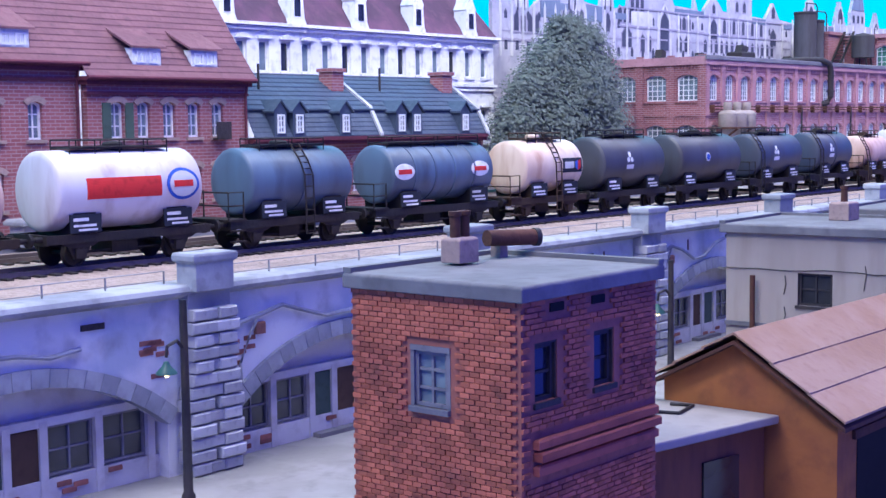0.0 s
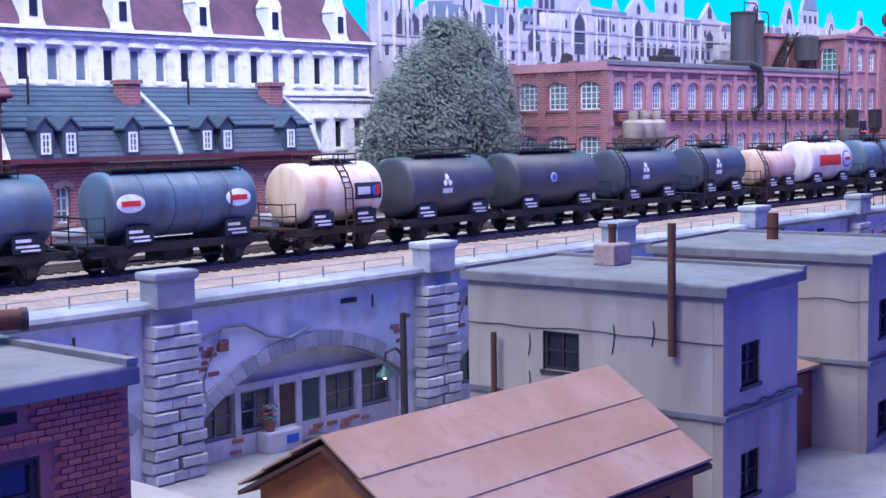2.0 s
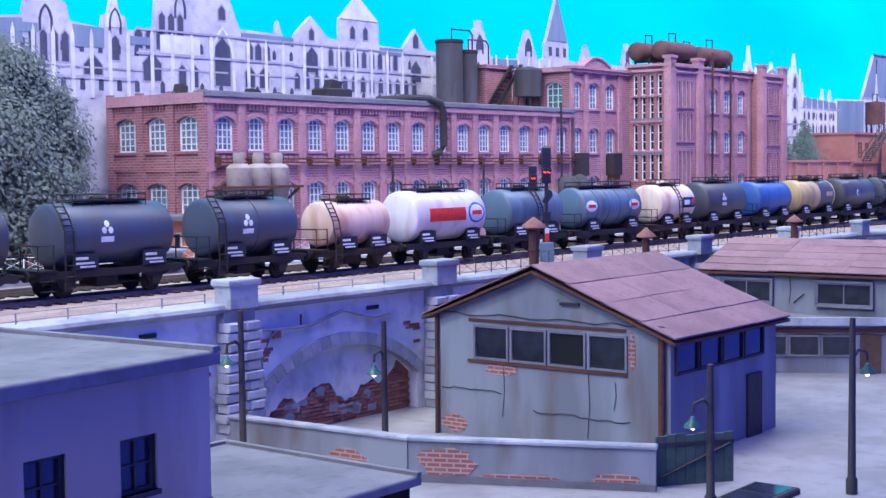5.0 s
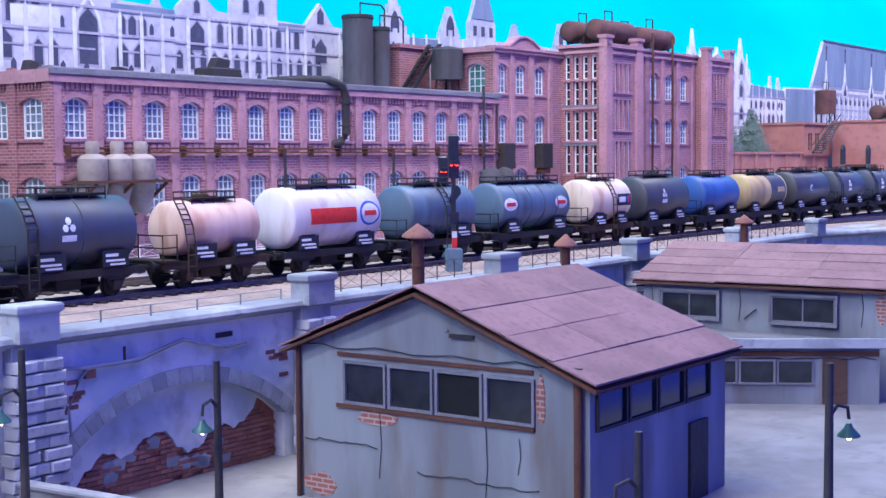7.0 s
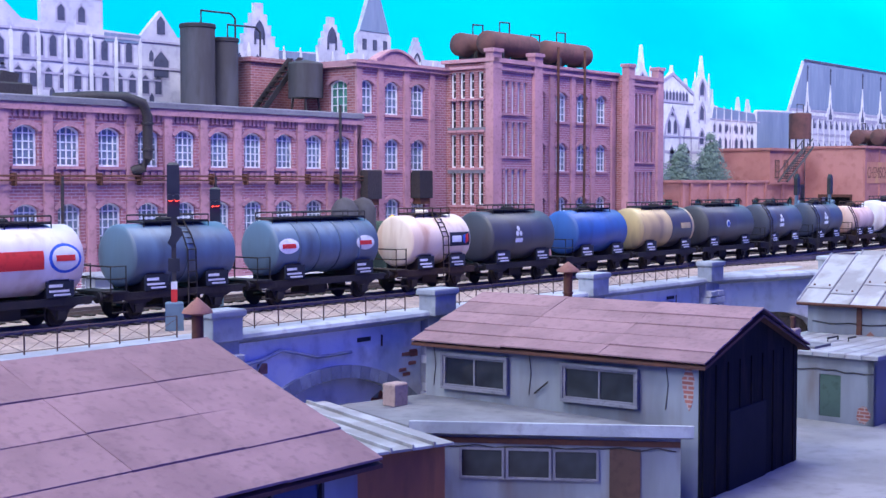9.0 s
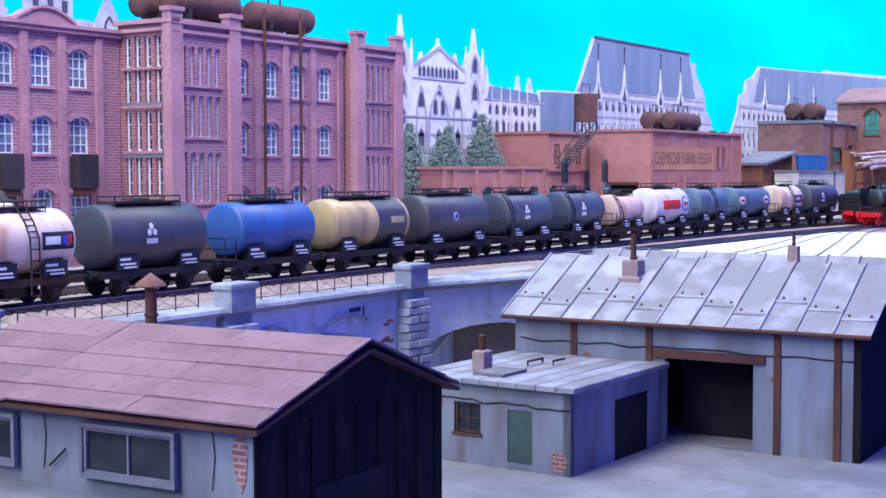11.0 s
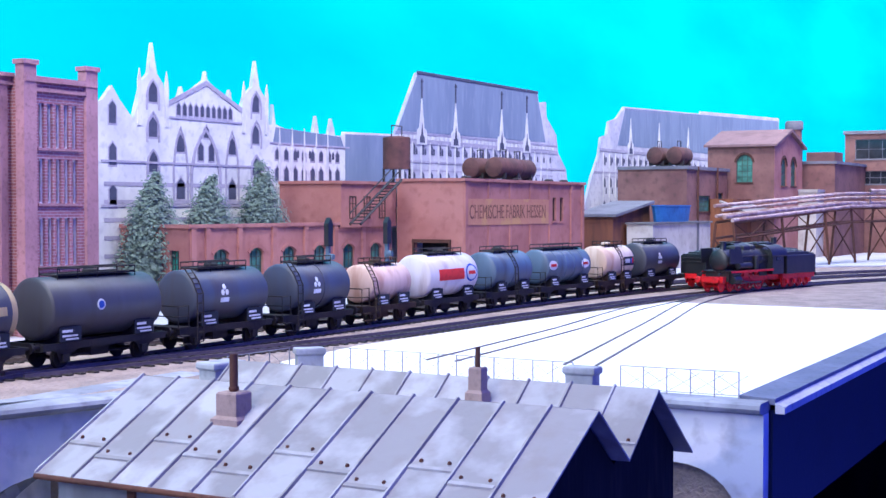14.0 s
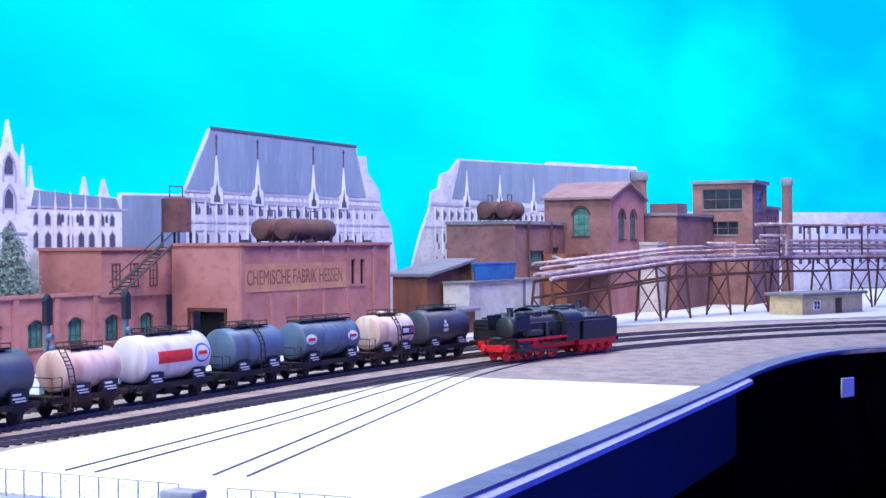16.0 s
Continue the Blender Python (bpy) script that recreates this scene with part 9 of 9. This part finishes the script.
part("door", Mesh().box(7, 8.3, -0.08, 0.02, 6.9, 9.0), BROWN_PAINT, ob)
ob = thing("card_flat", "pale printed town front on card at the far end", "backdrop flat", (322, 27, 0), -28)
part("sheet", Mesh().prism([(0, 6.9), (0, 22), (12, 22), (12.5, 23), (13, 22), (70, 22.5), (70, 6.9)], "y", 0, 0.4), CARD_WHITE, ob)
for k in range(24):
    for z in (12, 15, 18):
        part("window", Mesh().box(2 + 2.7 * k, 3.0 + 2.7 * k, -0.04, 0.02, z, z + 1.6), CARD_DARK, ob)


# ---- arch fillings ----
PEELED = surface("peeled_white_plaster", (0.55, 0.53, 0.55), (0.44, 0.42, 0.45), (0.28, 0.22, 0.21), grain=1.3, stain=0.5)
BARE_BRICK = surface("bare_brick", (0.27, 0.10, 0.08), (0.34, 0.15, 0.12), (0.14, 0.07, 0.06), grain=3, each=0.25)
SHOP_DARK = glass("shop_glass", (0.045, 0.055, 0.075))
BRICK_DATA = data_of("brick", Mesh().chamfer(-0.24, 0.24, -0.06, 0.05, -0.075, 0.075, 0.015), BARE_BRICK)
PLASTER_FLAKE = data_of("flake", Mesh().loft([[(-0.3, 0, -0.2), (0.25, 0, -0.26), (0.36, 0, 0.1), (0.05, 0, 0.28), (-0.28, 0, 0.16)], [(-0.25, -0.03, -0.16), (0.2, -0.03, -0.2), (0.3, -0.03, 0.08), (0.04, -0.03, 0.22), (-0.22, -0.03, 0.12)]]), COPING)


def under_arch(x, z, margin=0.15):
    return abs(x - 6.5) < HALF - margin and z < ARCH_CZ + math.sqrt(max(0, (ARCH_R - margin) ** 2 - (x - 6.5) ** 2)) and z > GROUND


def broken_filling(i, seed):
    """Blue-grey plaster that has fallen off the brick filling below a ragged line."""
    ob = thing("arch_filling", "walled-up arch with plaster fallen off the red bricks", "brick filling", (13 * i, 0, 0), group="walled-up arches")
    part("backing", Mesh().box(1.2, 11.8, 0.55, 0.8, GROUND, 4.9), MORTAR, ob)
    rnd = random.Random(seed)
    ph = rnd.uniform(0, 6)
    edge = lambda x: 2.5 + 0.45 * math.sin(x * 0.9 + ph) + 0.3 * math.sin(x * 2.3 + ph * 2) + (x - 6.5) * 0.12
    n = 40
    top = [(6.5 + (HALF - 0.02) * (2 * k / n - 1)) for k in range(n + 1)]
    outline = [(x, max(GROUND + 0.2, edge(x) + rnd.uniform(-0.12, 0.12))) for x in top]
    arch = [(x, min(ARCH_CZ + math.sqrt(max(0, ARCH_R**2 - (x - 6.5) ** 2)), 4.6)) for x in reversed(top)]
    part("plaster", Mesh().prism(outline + [(x, max(z, edge(x) + 0.14)) for x, z in arch], "y", 0.36, 0.56), VIADUCT_PLASTER, ob, "remaining blue-grey plaster")
    for r in range(13):
        z = GROUND + 0.09 + 0.175 * r
        for k in range(21):
            x = 1.55 + 0.5 * k + (0.25 if r % 2 else 0)
            if under_arch(x, z + 0.1, 0.25) and z < edge(x) + 0.1 and rnd.random() > 0.03:
                part("brick", BRICK_DATA, BARE_BRICK, ob, at=(x, 0.52 - rnd.uniform(0, 0.05), z))
    for _ in range(12):
        x = rnd.uniform(2.5, 10.5)
        z = rnd.uniform(GROUND + 0.4, edge(x))
        part("plaster_flake", PLASTER_FLAKE, COPING, ob, at=(x, 0.45, z))
    return ob


def shop_filling(i, seed):
    ob = thing("shop_front", "white-framed shop front with door and windows in an arch", "shop front", (13 * i, 0.45, 0), group="arch shop fronts")
    rnd = random.Random(seed)
    part("backing", Mesh().box(1.2, 11.8, 0.3, 0.4, GROUND, 4.9), PEELED, ob)
    part("base_wall", Mesh().box(1.4, 11.6, 0.0, 0.3, GROUND, 1.7), PEELED, ob)
    part("header", Mesh().box(1.6, 11.4, -0.02, 0.3, 3.25, 3.5), PEELED, ob)
    for x in (1.6, 3.4, 5.2, 6.3, 7.5, 9.4, 11.3):
        part("post", Mesh().box(x - 0.13, x + 0.13, -0.04, 0.3, GROUND, 3.4), PEELED, ob)
    for a, b in ((1.75, 3.25), (3.55, 5.05), (7.65, 9.25), (9.55, 11.15)):
        window(ob, (a + b) / 2, 1.75, (b - a) / 2, 1.5, 0, 2, 2, 0.1, GREY_FELT, SHOP_DARK)
    part("door", Mesh().box(5.33, 6.17, 0.06, 0.14, GROUND, 3.2), BROWN_PAINT if seed % 2 else GREEN_PAINT, ob)
    part("door", Mesh().box(6.43, 7.37, 0.06, 0.14, GROUND, 3.2), GREEN_PAINT if seed % 2 else BROWN_PAINT, ob)
    part("step", Mesh().box(5.2, 7.5, -0.4, 0.0, GROUND, GROUND + 0.15), CONCRETE, ob)
    for _ in range(10):
        x, z = rnd.uniform(1.8, 11.2), rnd.uniform(GROUND + 0.1, 1.6)
        part("brick", BRICK_DATA, BARE_BRICK, ob, at=(x, 0.01, z))
    return ob


for i in (-2, 1, 4, 6, 7):
    (broken_filling if i in (4, 6, 7) else shop_filling)(i, 20 + i)
for i in (-1, 0, 2, 5, 8):
    (broken_filling if i in (5, 8, 2) else shop_filling)(i, 41 + i)
broken_filling(3, 5)

# planter and flower pot before a shop front
ob = thing("planter", "white wooden planter box with a small notice", "planter", (5.0, 0.05, GROUND))
part("box", Mesh().chamfer(-0.8, 0.8, -0.3, 0.3, 0, 0.75, 0.05), PEELED, ob, bevel=0.03)
part("notice", Mesh().box(0.05, 0.6, -0.33, -0.3, 0.25, 0.55), SIGN_BLUE, ob, "pale blue notice")
ob = thing("flower_pot", "terracotta pot of red flowers on a planter", "flower pot", (4.5, 0.05, GROUND + 0.75))
part("pot", Mesh().lathe([(0.16, 0), (0.24, 0.34), (0.27, 0.34), (0.27, 0.42), (0.2, 0.42)], (0, 0, 0), 14), TERRA, ob, smooth=40)
rnd = random.Random(31)
leafage, petals = Mesh(), Mesh()
for k in range(60):
    a, r, z = rnd.uniform(0, 6.28), rnd.uniform(0.02, 0.34), rnd.uniform(0.42, 0.95)
    c = (r * math.cos(a), r * math.sin(a), z)
    (petals if k % 3 == 0 and z > 0.6 else leafage).lathe([(0.01, -0.05), (0.075, 0), (0.01, 0.05)], c, 5)
part("leaves", leafage, LEAF2, ob, "green leaves")
part("blossom", petals, SIGN_RED, ob, "red blossom")

# cables, pipe stubs and bare patches on the viaduct wall
for i in range(-2, 9):
    rnd = random.Random(100 + i)
    ob = thing("wall_cable", "thick grey cable looped along the plaster wall", "cable", (13 * i, 0, 0), group="wall cables")
    z0 = rnd.uniform(5.3, 5.7)
    pts = [(1.3, -0.14, z0)] + [(1.3 + 10.2 * k / 10, -0.16, z0 + 0.28 * math.sin(k * 1.1 + i) - 0.25 * (k in (3, 4)) + 0.15) for k in range(1, 11)]
    part("run", Mesh().tube(pts[: 6 + i % 4], 0.075, 6), COPING, ob, smooth=50)
    part("tail", Mesh().tube([pts[1], (1.9, -0.12, z0 - 0.5), (1.5, -0.12, z0 - 1.3), (1.6, -0.1, z0 - 2.2)], 0.045, 6), COPING, ob, smooth=50)
    part("junction_box", Mesh().chamfer(-0.2, 0.2, -0.15, 0, -0.2, 0.2, 0.03), TERRA, ob, at=(2.4, 0, z0 - 0.25))
    part("grille", Mesh().box(-0.4, 0.4, -0.06, 0, -0.09, 0.09), IRON, ob, at=(8.4 + rnd.uniform(-0.5, 0.8), 0, 6.0))
    for k in range(14):
        sx = rnd.choice((1.55, 11.2))
        part("bare_brick", BRICK_DATA, BARE_BRICK, ob, at=(sx + rnd.uniform(-0.35, 0.5), 0.03, 4.6 + rnd.uniform(-0.6, 0.7)))
    part("streak", Mesh().box(-0.05, 0.05, -0.02, 0.0, -0.5, 0), RUST, ob, at=(rnd.uniform(3, 10), 0, 6.1))

# ---- bricks of the tall hut: the two faces that are passed ----
HUT_BRICK = data_of("brick", Mesh().chamfer(-0.125, 0.125, -0.03, 0.02, -0.048, 0.048, 0.008), BRICK_RED)
rnd = random.Random(8)
course, unit = 0.118, 0.272


def hut_bricks(parent, width, holes, limit):
    made = 0
    rest = Mesh()
    rows = int((8.08 - GROUND) / course)
    for r in range(rows):
        z = 8.04 - course * r
        for k in range(int(width / unit) + 1):
            x = 0.13 + unit * k + (unit / 2 if r % 2 else 0)
            if x > width - 0.1 or any(a - 0.16 < x < b + 0.16 and c - 0.08 < z < d + 0.08 for a, b, c, d in holes):
                continue
            y = -0.012 - rnd.uniform(0, 0.02)
            if made < limit:
                part("brick", HUT_BRICK, BRICK_RED, parent, at=(x, y, z))
                made += 1
            else:
                rest.chamfer(x - 0.125, x + 0.125, y - 0.03, y + 0.02, z - 0.048, z + 0.048, 0.008)
    tagged(part("brick_course", rest, HUT_REST, parent), kind="stuff")


HUT_REST = vary_islands(surface("hut_brick_courses", (0.42, 0.12, 0.075), (0.31, 0.085, 0.06), (0.17, 0.06, 0.05), rough=0.85, grain=2), 0.7, 1.3)
hut_bricks(hut, W, [(0.35, 1.4, 5.8, 7.35), (2.55, 3.55, 5.8, 7.35), (0.95, 1.55, 7.75, 8.02), (2.5, 3.1, 7.75, 8.02), (0.3, W, 4.3, 5.25)], 150)
hut_bricks(side_hut, D, [(D - 3.05, D - 1.8, 5.45, 7.1)], 150)
